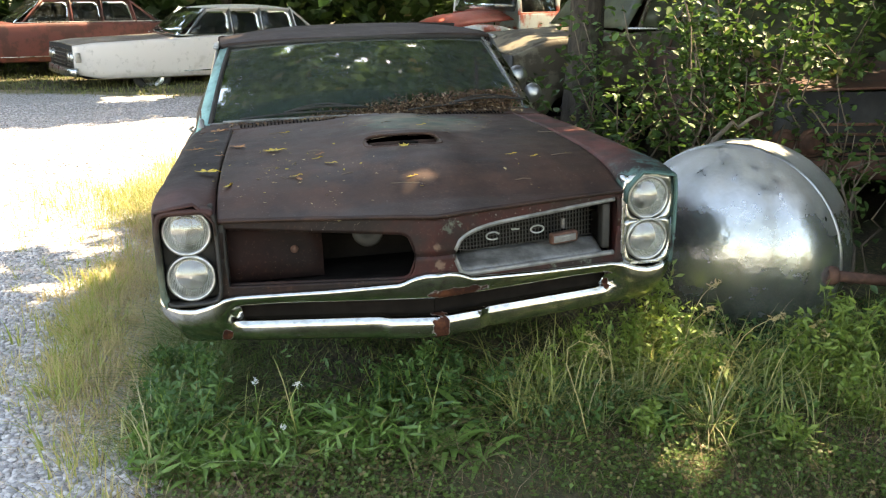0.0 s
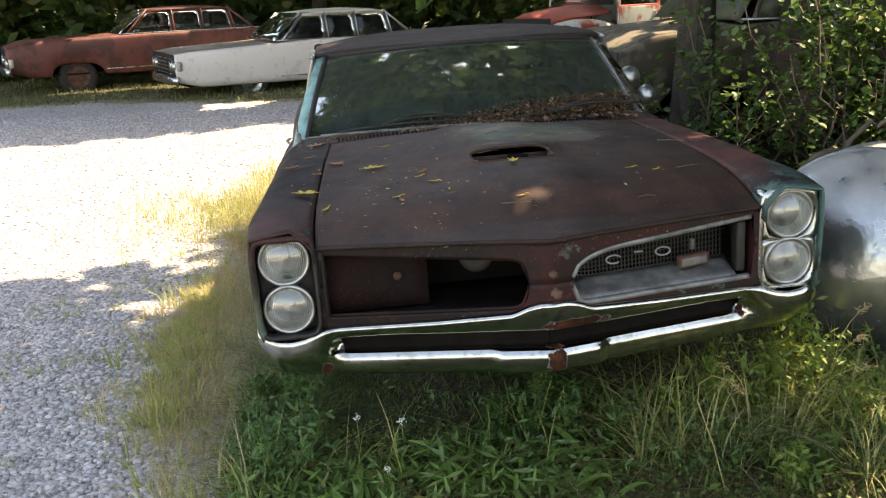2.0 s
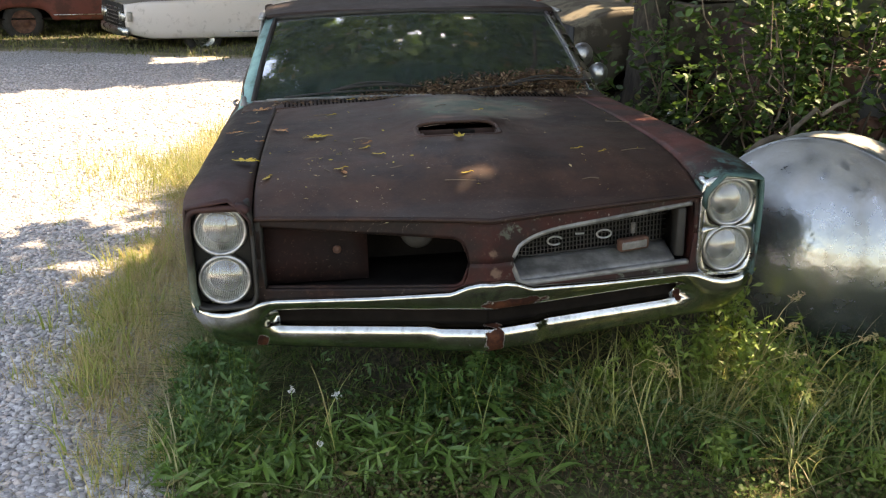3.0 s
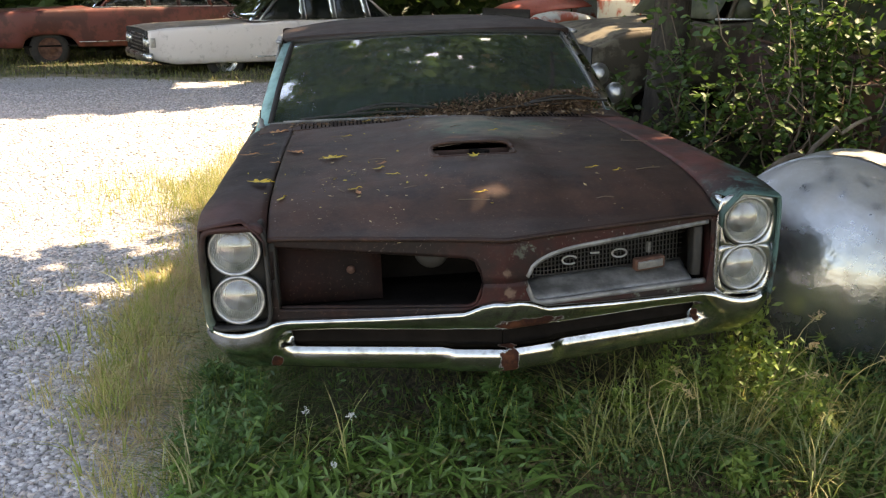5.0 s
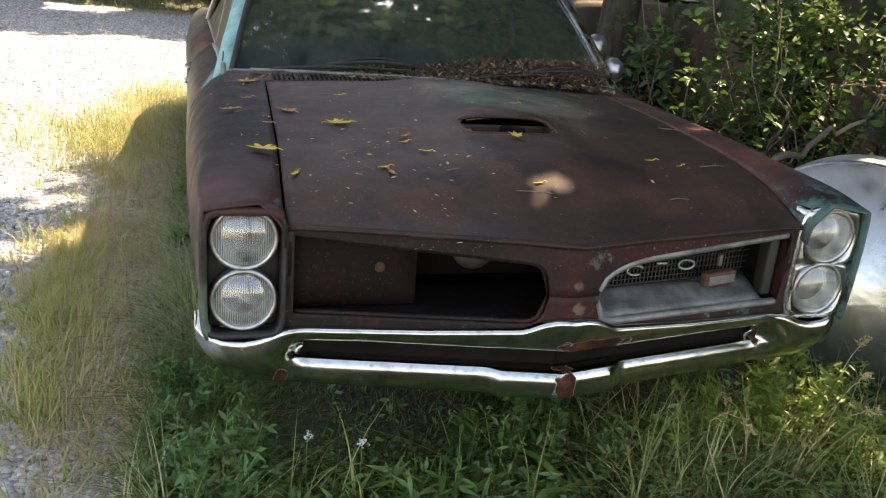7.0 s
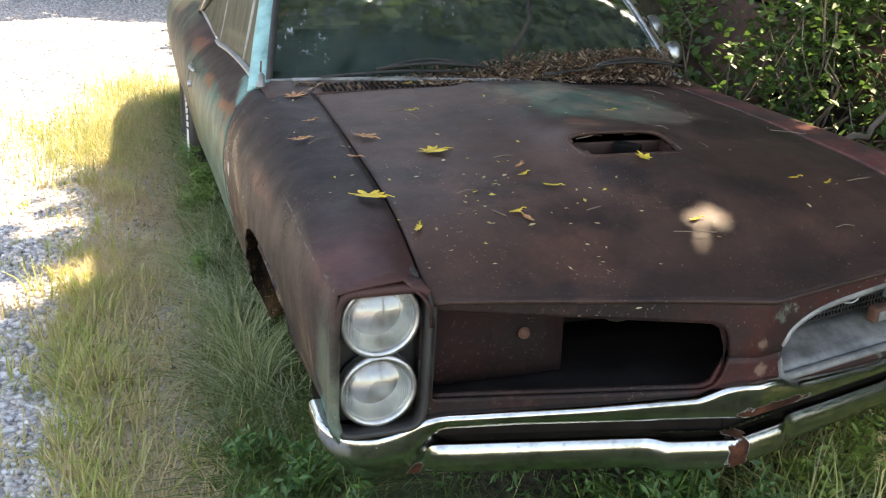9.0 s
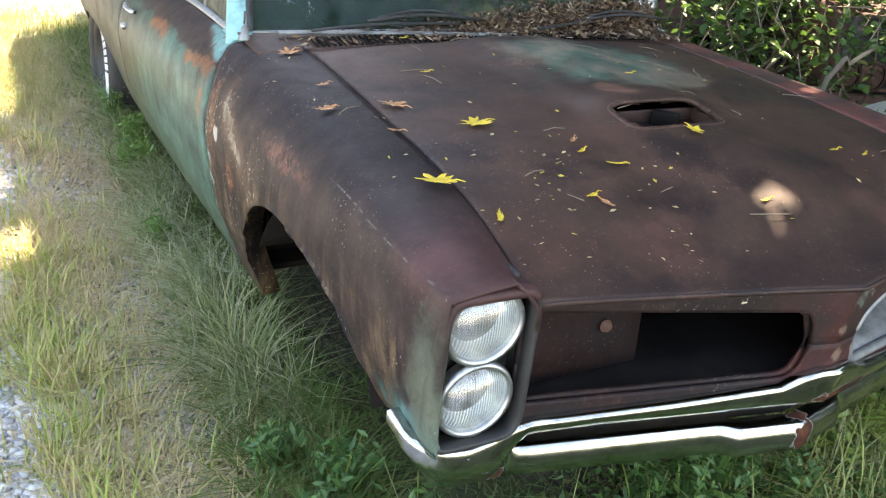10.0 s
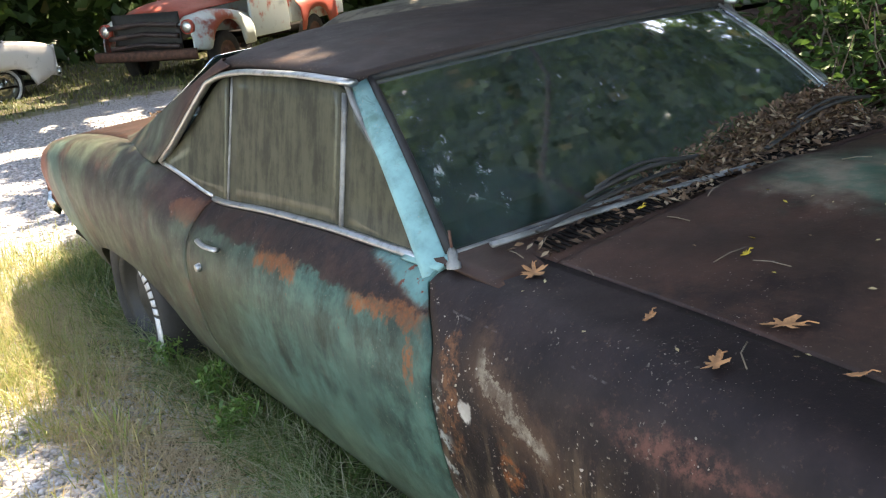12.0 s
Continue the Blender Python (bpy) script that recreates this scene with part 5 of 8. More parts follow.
for name, y0, lbl in (("front_seat", 2.35, "dark vinyl front bench"), ("rear_seat", 3.15, "dark vinyl rear bench")):
    seat = part(name, sweep(name, [(x, y0 - 0.15, 0.45) for x in np.linspace(-0.66, 0.66, 7)], [(-0.26, 0.04), (-0.24, 0.12), (0.0, 0.15), (0.25, 0.11), (0.26, -0.1), (-0.25, -0.1)]), M["vinyl"], car, lbl)
    for x in (-0.34, 0.34):
        part("seat_back", box((0.62, 0.13, 0.50), pose(x, y0 + 0.17, 0.74, -14, 0, 0), 0.05, 4), M["vinyl"], seat)
        part("seat_trim", sweep("seat_trim", [(x - 0.27, y0 + 0.21, 0.985), (x, y0 + 0.22, 0.995), (x + 0.27, y0 + 0.21, 0.985)], circle(0.006)), M["bright"], seat)
part("far_sill_trim", sweep("far_sill_trim", [(0.775, y, 0.885) for y in np.linspace(1.62, 3.12, 7)], circle(0.012, 8, 0.008)), M["bright"], car, "bright inner window sill trim")
part("hanging_wire", sweep("hanging_wire", [(-0.66, 1.50, 0.90), (-0.665, 1.52, 0.97), (-0.64, 1.52, 0.995), (-0.58, 1.50, 0.965), (-0.52, 1.48, 0.925)], circle(0.003, 6)), M["silver"], car, "loose looped wire on the dash")
part("parcel_shelf", box((1.3, 0.5, 0.02), pose(0, 3.45, 0.91), 0.004), M["vinyl"], car)

# wheels and wheel houses
for sign in (-1, 1):
    for yc, zc, r in ((0.63, 0.24, 0.43), (3.54, 0.20, 0.42)):
        P = np.array([[(sign * x, yc + r * math.cos(a), zc + r * math.sin(a)) for a in np.linspace(0.46, math.pi - 0.46, 20)] for x in (0.55, 0.70, 0.86)])
        # near-black linings put the shade of the arches into the colour
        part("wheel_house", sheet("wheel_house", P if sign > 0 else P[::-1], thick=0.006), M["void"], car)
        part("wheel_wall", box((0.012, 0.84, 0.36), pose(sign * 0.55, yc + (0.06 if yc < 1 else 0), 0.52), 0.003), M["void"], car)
    m = pose(sign * 0.805, 3.53, 0.270, 0, sign * 90, 0)
    prof = [(0.20, 0.095), (0.215, 0.108), (0.26, 0.112), (0.305, 0.100), (0.328, 0.075), (0.335, 0.03), (0.335, -0.03), (0.328, -0.075), (0.30, -0.10), (0.20, -0.095)]
    tyre = part("tyre", lathe("tyre", prof, 48, m, True), M["rubber"], car, "worn tyre with white lettering")
    part("rim", lathe("rim", [(0.0, 0.075), (0.03, 0.08), (0.06, 0.06), (0.12, 0.055), (0.165, 0.03), (0.185, 0.08), (0.202, 0.098), (0.206, 0.09)], 32, m), M["black"], tyre, "dull dark steel wheel rim")
    # an unreadable raised word and a plain band on the sidewall
    for k in range(9):
        a0 = -1.50 + k * 0.125
        P = np.array([[m @ Vector((rr * math.cos(a), rr * math.sin(a), 0.1135 - (0.006 if rr > 0.285 else 0.0))) for a in np.linspace(a0, a0 + 0.095, 4)] for rr in (0.250, 0.27, 0.292)])
        part("letter_bar", sheet("letter_bar", P, thick=0.002), M["white_rubber"], tyre, "white tyre lettering block")
    P = np.array([[m @ Vector((rr * math.cos(a), rr * math.sin(a), 0.1135 - (0.006 if rr > 0.285 else 0.0))) for a in np.linspace(-2.60, -1.55, 24)] for rr in (0.250, 0.27, 0.292)])
    part("white_band", sheet("white_band", P, thick=0.002), M["white_rubber"], tyre, "white band on the sidewall")

# mirrors, aerial stub, wipers
for x, y, z, r in ((0.875, 1.66, 0.955, 0.052), (0.815, 1.74, 1.035, 0.060)):
    base = part("door_mirror", lathe("door_mirror", [(0, -0.05), (r * 0.6, -0.042), (r * 0.95, -0.015), (r, 0.0), (r * 0.97, 0.008), (r * 0.90, 0.004), (0, 0.002)], 24, pose(x, y, z, -82, 0, 12)), M["bright"], car, "chrome bullet mirror on the far door")
    part("stalk", tube("stalk", [(x, y, z - r * 0.8), (x - 0.02, y + 0.005, z - r - 0.03), (x - 0.035, y + 0.01, 0.895)], 0.010), M["bright"], base)
stub = part("aerial_base", lathe("aerial_base", [(0.016, 0.0), (0.016, 0.010), (0.011, 0.016), (0.011, 0.034), (0.006, 0.042), (0, 0.044)], 16, pose(-0.800, 1.385, 0.905, -8, 6, 0)), M["silver"], car, "dull metal aerial base stub")
part("whip_stub", tube("whip_stub", [(-0.80, 1.385, 0.95), (-0.797, 1.392, 0.985)], 0.003, 6), M["iron"], stub)
for x0, x1, y1 in ((-0.62, -0.10, 1.395), (0.16, 0.62, 1.42)):
    arm = part("wiper", sweep("wiper", [(x0 + (x1 - x0) * k / 8, 1.325 + (y1 - 1.325) * k / 8, 0.945 + 0.010 * math.sin(math.pi * k / 8)) for k in range(9)], circle(0.008, 8, 0.004)), M["black"], car, "dark wiper arm")
    part("blade", sweep("blade", [(x0 + 0.20 + 0.40 * k / 8, 1.385 + 0.012 * k / 8, 0.957 + 0.018 * math.sin(math.pi * k / 8)) for k in range(9)], circle(0.006, 6)), M["black"], arm)
    part("blade_bow", sweep("blade_bow", [(x0 + 0.24 + 0.30 * k / 8, 1.395, 0.966 + 0.022 * math.sin(math.pi * k / 8)) for k in range(9)], circle(0.004, 6)), M["black"], arm)
part("cowl_trim", sweep("cowl_trim", [(x, 1.262 + 0.10 * (1 - k / 12) + 0.02, 0.935 - 0.01 * (abs(x) / 0.75) ** 2) for k, x in enumerate(np.linspace(-0.70, 0.05, 13))], circle(0.011, 8, 0.006)), M["silver"], car)

# ---- the steel tank beside the car ----
AX = Vector((-0.72, -0.69, 0)).normalized()
TANK = Matrix.Translation((1.52, 0.72, 0.36)) @ AX.to_track_quat("Z", "Y").to_matrix().to_4x4()
tank = thing("steel_tank", Matrix(), "round galvanised steel tank lying in the grass", "tank")
prof = [(0.0, 0.40)] + [(0.485 * math.sin(a), 0.06 + 0.34 * math.cos(a)) for a in np.linspace(0.06, math.pi / 2, 16)]
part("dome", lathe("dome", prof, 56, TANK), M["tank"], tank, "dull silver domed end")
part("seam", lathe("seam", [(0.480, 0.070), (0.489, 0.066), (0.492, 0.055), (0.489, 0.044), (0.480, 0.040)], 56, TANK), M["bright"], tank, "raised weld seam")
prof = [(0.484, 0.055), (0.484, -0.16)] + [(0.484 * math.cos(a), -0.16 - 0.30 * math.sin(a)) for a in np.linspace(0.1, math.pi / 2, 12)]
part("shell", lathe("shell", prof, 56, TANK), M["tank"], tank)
pipe = part("pipe", tube("pipe", [(1.72, 0.28, 0.36), (1.90, 0.29, 0.33), (2.12, 0.32, 0.29)], 0.024, 12), M["iron"], tank, "rusty pipe stub")
part("collar", lathe("collar", [(0.024, -0.02), (0.04, -0.018), (0.04, 0.018), (0.024, 0.02)], 16, look((1.735, 0.281, 0.357), (2.1, 0.31, 0.30))), M["iron"], pipe)

# ---- other vehicles ----


def paint(name, color, second, share=0.5, scale=2.0, rough=0.45):
    """Old paint with patches of a second colour and a dusty fade."""
    s = Shade(name)
    n = s.noise(scale, 6, 0.65)
    c = s.mix(s.step(n, share - 0.04, share + 0.05), color, second)
    c = s.mix(s.mul(s.step(s.noise(9, 6, 0.7), 0.55, 0.7), 0.5), c, tuple(k * 0.6 for k in second))
    s.bump(s.noise(30, 4), 0.1, 0.004)
    return s.done(c, s.mixf(s.noise(7), rough - 0.08, rough + 0.2))


M["white_paint"] = paint("chalky_white_paint", (0.78, 0.74, 0.72), (0.66, 0.61, 0.58), 0.60, 1.2)
M["dusty_top"] = paint("dusty_faded_top", (0.26, 0.22, 0.19), (0.36, 0.31, 0.28), 0.5)
M["dark_paint"] = paint("dull_dark_paint", (0.035, 0.022, 0.022), (0.075, 0.045, 0.04), 0.55)
M["maroon_paint"] = paint("faded_maroon_paint", (0.16, 0.045, 0.038), (0.085, 0.028, 0.024), 0.5)
M["truck_paint"] = paint("red_and_white_truck_paint", (0.42, 0.095, 0.065), (0.56, 0.62, 0.62), 0.44, 1.1)
M["truck_red"] = paint("sun_bleached_red", (0.38, 0.075, 0.050), (0.22, 0.06, 0.04), 0.58, 2)
M["rust_body"] = paint("deep_brown_rust", (0.085, 0.060, 0.042), (0.050, 0.032, 0.024), 0.5, 3, 0.7)
M["mossy_rust"] = paint("mossy_grey_rust", (0.14, 0.12, 0.085), (0.070, 0.055, 0.038), 0.52, 4, 0.8)
M["red_rust"] = paint("red_brown_rust", (0.085, 0.036, 0.024), (0.045, 0.024, 0.018), 0.5, 3, 0.75)


def road_wheel(x, y, z, r, parent, sign, white=True, rim="chrome"):
    m = pose(x, y, z, 0, sign * 90, 0)
    w = 0.085
    prof = [(r * 0.58, w * 0.9), (r * 0.63, w), (r * 0.82, w * 1.05), (r * 0.95, w * 0.85), (r, w * 0.4), (r, -w * 0.4), (r * 0.95, -w * 0.85), (r * 0.58, -w)]
    t = part("tyre", lathe("tyre", prof, 32, m, True), M["rubber"], parent, "black tyre")
    part("rim", lathe("rim", [(0, w * 0.9), (r * 0.2, w * 0.9), (r * 0.28, w * 0.6), (r * 0.48, w * 0.55), (r * 0.57, w * 0.95), (r * 0.60, w * 0.9)], 24, m), M[rim], t, "dull wheel cover")
    if white:
        part("whitewall", lathe("whitewall", [(r * 0.66, w * 1.02), (r * 0.70, w * 1.075), (r * 0.76, w * 1.085), (r * 0.79, w * 1.06)], 32, m), M["white_rubber"], t, "thin white sidewall ring")
    return t


def sedan(name, m, label, mats, L=5.5, half=0.96, hood=0.86, nose=0.80, belt=0.92, deck=0.88, roof=1.38, sill=0.30, ws=(1.75, 2.30), bw=(3.95, 4.55), axles=(0.95, 4.05), r=0.34, panes=(2.02, 2.72, 3.32, 4.05), category="car", arch_top=0.26, lamp_z=0.62, banded=True):
    """A boxy old car, its front at y = 0 and its rear at y = L: body, roof, panes, pillars, bumpers, lamps, wheels."""
    body, top, glass_mat = mats
    ob = thing(name, m, label, category)
    ys = np.linspace(0, L, 90)
    zt = flow(ys, [(0, nose), (0.3, hood - 0.02), (ws[0], hood + 0.03), (ws[0] + 0.5, belt), (bw[0], belt), (bw[1], deck + 0.02), (L - 0.3, deck - 0.02), (L, deck - 0.10)])
    hw = half - 0.05 * (np.abs(ys / L - 0.5) * 2) ** 4
    zb = flow(ys, [(0, sill + 0.14), (0.4, sill + 0.04), (axles[1] + 0.4, sill), (L - 0.2, sill + 0.06), (L, sill + 0.16)])
    for a in axles:
        zb = np.maximum(zb, sill - 0.04 + arch(ys, a, r + 0.12, (arch_top if a < 2 else 0.30) + 0.04, 3.0))
    for sign in (-1, 1):
        rows = []
        for v, inset in ((0, 0.10), (0.04, 0.05), (0.2, 0.03), (0.5, 0.0), (0.75, 0.0), (0.9, 0.012), (0.97, 0.02), (1.0, 0.05)):
            rows.append(np.stack([sign * (hw - inset), ys, zb + (zt - zb) * v], -1))
        part("side", sheet("side", np.array(rows) if sign < 0 else np.array(rows)[::-1], thick=0.01), body, ob)
        path = [(sign * (half + 0.004), y, sill + 0.13) for y in np.linspace(axles[0] + r + 0.15, axles[1] - r - 0.15, 6)]
        part("side_trim", sweep("side_trim", path, circle(0.010, 6)), M["chrome"], ob)
        for a in axles:
            road_wheel(sign * (half - 0.23), a, r - 0.03, r, ob, sign, banded and a > 2, "chrome" if banded else "iron")
    s = np.linspace(-1, 1, 13)
    i0, i1 = int(np.argmin(np.abs(ys - ws[0]))), int(np.argmin(np.abs(ys - bw[1])))
    for nm, sl in (("hood", slice(0, i0 + 1)), ("trunk_lid", slice(i1, None))):
        P = np.array([[(k * (w - 0.05), y, z + 0.025 * (1 - k * k)) for k in s] for y, z, w in zip(ys[sl], zt[sl], hw[sl])])
        part(nm, sheet(nm, P[::-1], thick=0.01), top, ob)
    part("floor_pan", box((2 * half - 0.3, L - 0.4, 0.03), pose(0, L / 2, sill + 0.06), 0.005), M["void"], ob)
    # front and rear faces
    for y, z1, nm in ((0.02, nose, "front_face"), (L - 0.02, deck - 0.10, "rear_face")):
        P = np.array([[(k * (half - 0.06), y + (0.03 if y < 1 else -0.03) * k * k * -1, sill + 0.12 + (z1 - sill - 0.12) * u) for k in s] for u in (0, 0.5, 1)])
        part(nm, sheet(nm, P if y > 1 else P[::-1], thick=0.01), M["black"] if y < 1 else body, ob)
        d = -1 if y < 1 else 1
        path = [(k * half, y + d * (0.10 - 0.10 * abs(k) ** 6), sill + 0.17) for k in np.linspace(-1, 1, 17)]
        part("bumper", sweep("bumper", path, [(-0.03, -0.07), (0.02, -0.06), (0.03, 0.0), (0.02, 0.06), (-0.03, 0.07)]), M["chrome"], ob, "dull chrome bumper")
    for k in range(5):
        part("grille_bar", box((2 * half - 0.7, 0.02, 0.016), pose(0, -0.005, lamp_z - 0.13 + k * 0.06), 0.004), M["chrome"], ob)
    for sign in (-1, 1):
        for dx in (0.13, 0.30):
            lampm = pose(sign * (half - dx), -0.01, lamp_z, 90, 0, 0)
            lp = part("headlamp", lathe("headlamp", [(0, 0.03), (0.04, 0.026), (0.07, 0.01), (0.074, -0.02)], 20, lampm), M["reflector"], ob, "round headlamp")
            part("ring", lathe("ring", [(0.07, 0.02), (0.084, 0.018), (0.086, -0.02)], 20, lampm), M["chrome"], lp)
        part("corner_lamp", box((0.02, 0.08, 0.15), pose(sign * (half - 0.015), 0.06, lamp_z), 0.006), M["bright"], ob, "pale corner lamp")
    # greenhouse
    tw = half - 0.24

    def gh(y, u):
        yy = y
        return (half - 0.085) + (tw - half + 0.085) * u

    zr = roof
    f0, f1, b0, b1 = ws[0], ws[1], bw[0], bw[1]
    rows = [[(k * (tw + 0.02), f1 - 0.03 + (b0 - f1 + 0.06) * u + 0.04 * (1 - k * k) * (2 * u - 1), zr + 0.05 * (1 - k * k) * math.sin(math.pi * (0.1 + 0.8 * u)) - 0.02 * abs(2 * u - 1) ** 4) for k in s] for u in np.linspace(0, 1, 12)]
    part("roof", sheet("roof", np.array(rows)[::-1], thick=0.025), top, ob)
    P = np.array([[(k * gh(0, u), f0 + (f1 - f0) * u - 0.08 * (1 - k * k), belt + 0.01 + (zr - belt - 0.01) * u) for k in s] for u in np.linspace(0, 1, 5)])
    part("windshield", sheet("windshield", P[::-1], thick=0.006), glass_mat, ob, "dark windshield glass")
    P = np.array([[(k * gh(0, u), b1 + (b0 - b1) * u + 0.06 * (1 - k * k), deck + 0.02 + (zr - deck - 0.02) * u) for k in s] for u in np.linspace(0, 1, 5)])
    part("rear_window", sheet("rear_window", P, thick=0.006), glass_mat, ob)
    edges = (f0 + 0.12, *panes[1:3], panes[3], b1 - 0.12)
    tops = (f1, *panes[1:3], panes[3] - 0.06, b0)
    for sign in (-1, 1):
        for k in range(len(edges) - 1):
            P = np.array([[(sign * gh(0, u), (edges[k] + (tops[k] - edges[k]) * u) * (1 - q) + (edges[k + 1] + (tops[k + 1] - edges[k + 1]) * u) * q, belt + (zr - belt) * u) for q in np.linspace(0.02, 0.98, 5)] for u in np.linspace(0, 1, 4)])
            part("side_window", sheet("side_window", P if sign < 0 else P[::-1], thick=0.005), glass_mat, ob, "side window pane")
        for k in range(len(edges)):
            part("pillar", tube("pillar", [(sign * (gh(0, u) + 0.004), edges[k] + (tops[k] - edges[k]) * u, belt + (zr - belt) * u) for u in np.linspace(0, 1, 4)], 0.020 if k in (0, len(edges) - 1) else 0.014, 6), M["bright"] if body is M["white_paint"] else body, ob)
        part("belt_trim", sweep("belt_trim", [(sign * (half - 0.07), y, belt + 0.008) for y in np.linspace(f0, b1, 8)], circle(0.012, 6)), M["chrome"], ob)
    part("seats", box((2 * half - 0.4, 0.25, 0.5), pose(0, (f1 + b0) / 2, belt - 0.05, -10, 0, 0), 0.06, 3), M["vinyl"], ob)
    return ob


LINE = -67.3
white = sedan("white_sedan", pose(-3.92, 13.03, -0.11, 0, 0, LINE), "large chalky white four-door sedan with dusty hood", (M["white_paint"], M["white_paint"], M["far_glass"]), L=5.10, roof=1.36, ws=(1.7, 2.25), bw=(3.75, 4.35), panes=(2.0, 2.65, 3.2, 3.85), axles=(1.25, 4.28), arch_top=0.02, sill=0.22, r=0.32)
for o in white.children:
    if o.name.startswith("hood"):
        o.data.materials[0] = M["dusty_top"]
sedan("maroon_sedan", pose(-7.15, 14.75, -0.05, 0, 0, LINE), "faded maroon sedan parked in the shade behind the white car", (M["maroon_paint"], M["maroon_paint"], M["far_glass"]), L=5.6, hood=0.98, nose=0.86, belt=1.02, deck=0.98, roof=1.44, ws=(1.95, 2.5), bw=(4.0, 4.6), panes=(2.25, 2.95, 3.5, 4.1), axles=(1.15, 4.3), banded=False)
sedan("rusty_wagon", pose(1.40, 5.35, 0, 0, 0, -84), "mossy rusted wagon standing behind the tree", (M["mossy_rust"], M["mossy_rust"], M["moss_glass"]), L=4.9, half=0.92, hood=1.12, nose=0.98, belt=1.18, deck=1.12, roof=1.74, ws=(1.05, 1.45), bw=(4.3, 4.7), panes=(1.3, 2.2, 3.1, 4.0), axles=(0.8, 3.7), sill=0.40, lamp_z=0.78)
hulk = sedan("rusted_hulk", pose(3.25, 1.85, 0, 0, 0, -8), "red-brown rusted car hulk under the shrubs", (M["red_rust"], M["red_rust"], M["moss_glass"]), L=4.9, half=0.90, hood=0.98, nose=0.92, belt=1.04, deck=0.98, roof=1.50, ws=(1.35, 1.85), bw=(3.6, 4.2), panes=(1.6, 2.3, 2.9, 3.6), axles=(0.9, 3.8), sill=0.30)
# its brightwork has rusted away
for o in hulk.children_recursive:
    if o.type == "MESH" and o.data.materials and o.data.materials[0] in (M["chrome"], M["bright"], M["silver"], M["reflector"], M["lens"], M["white_rubber"]):
        o.data.materials[0] = M["iron"]


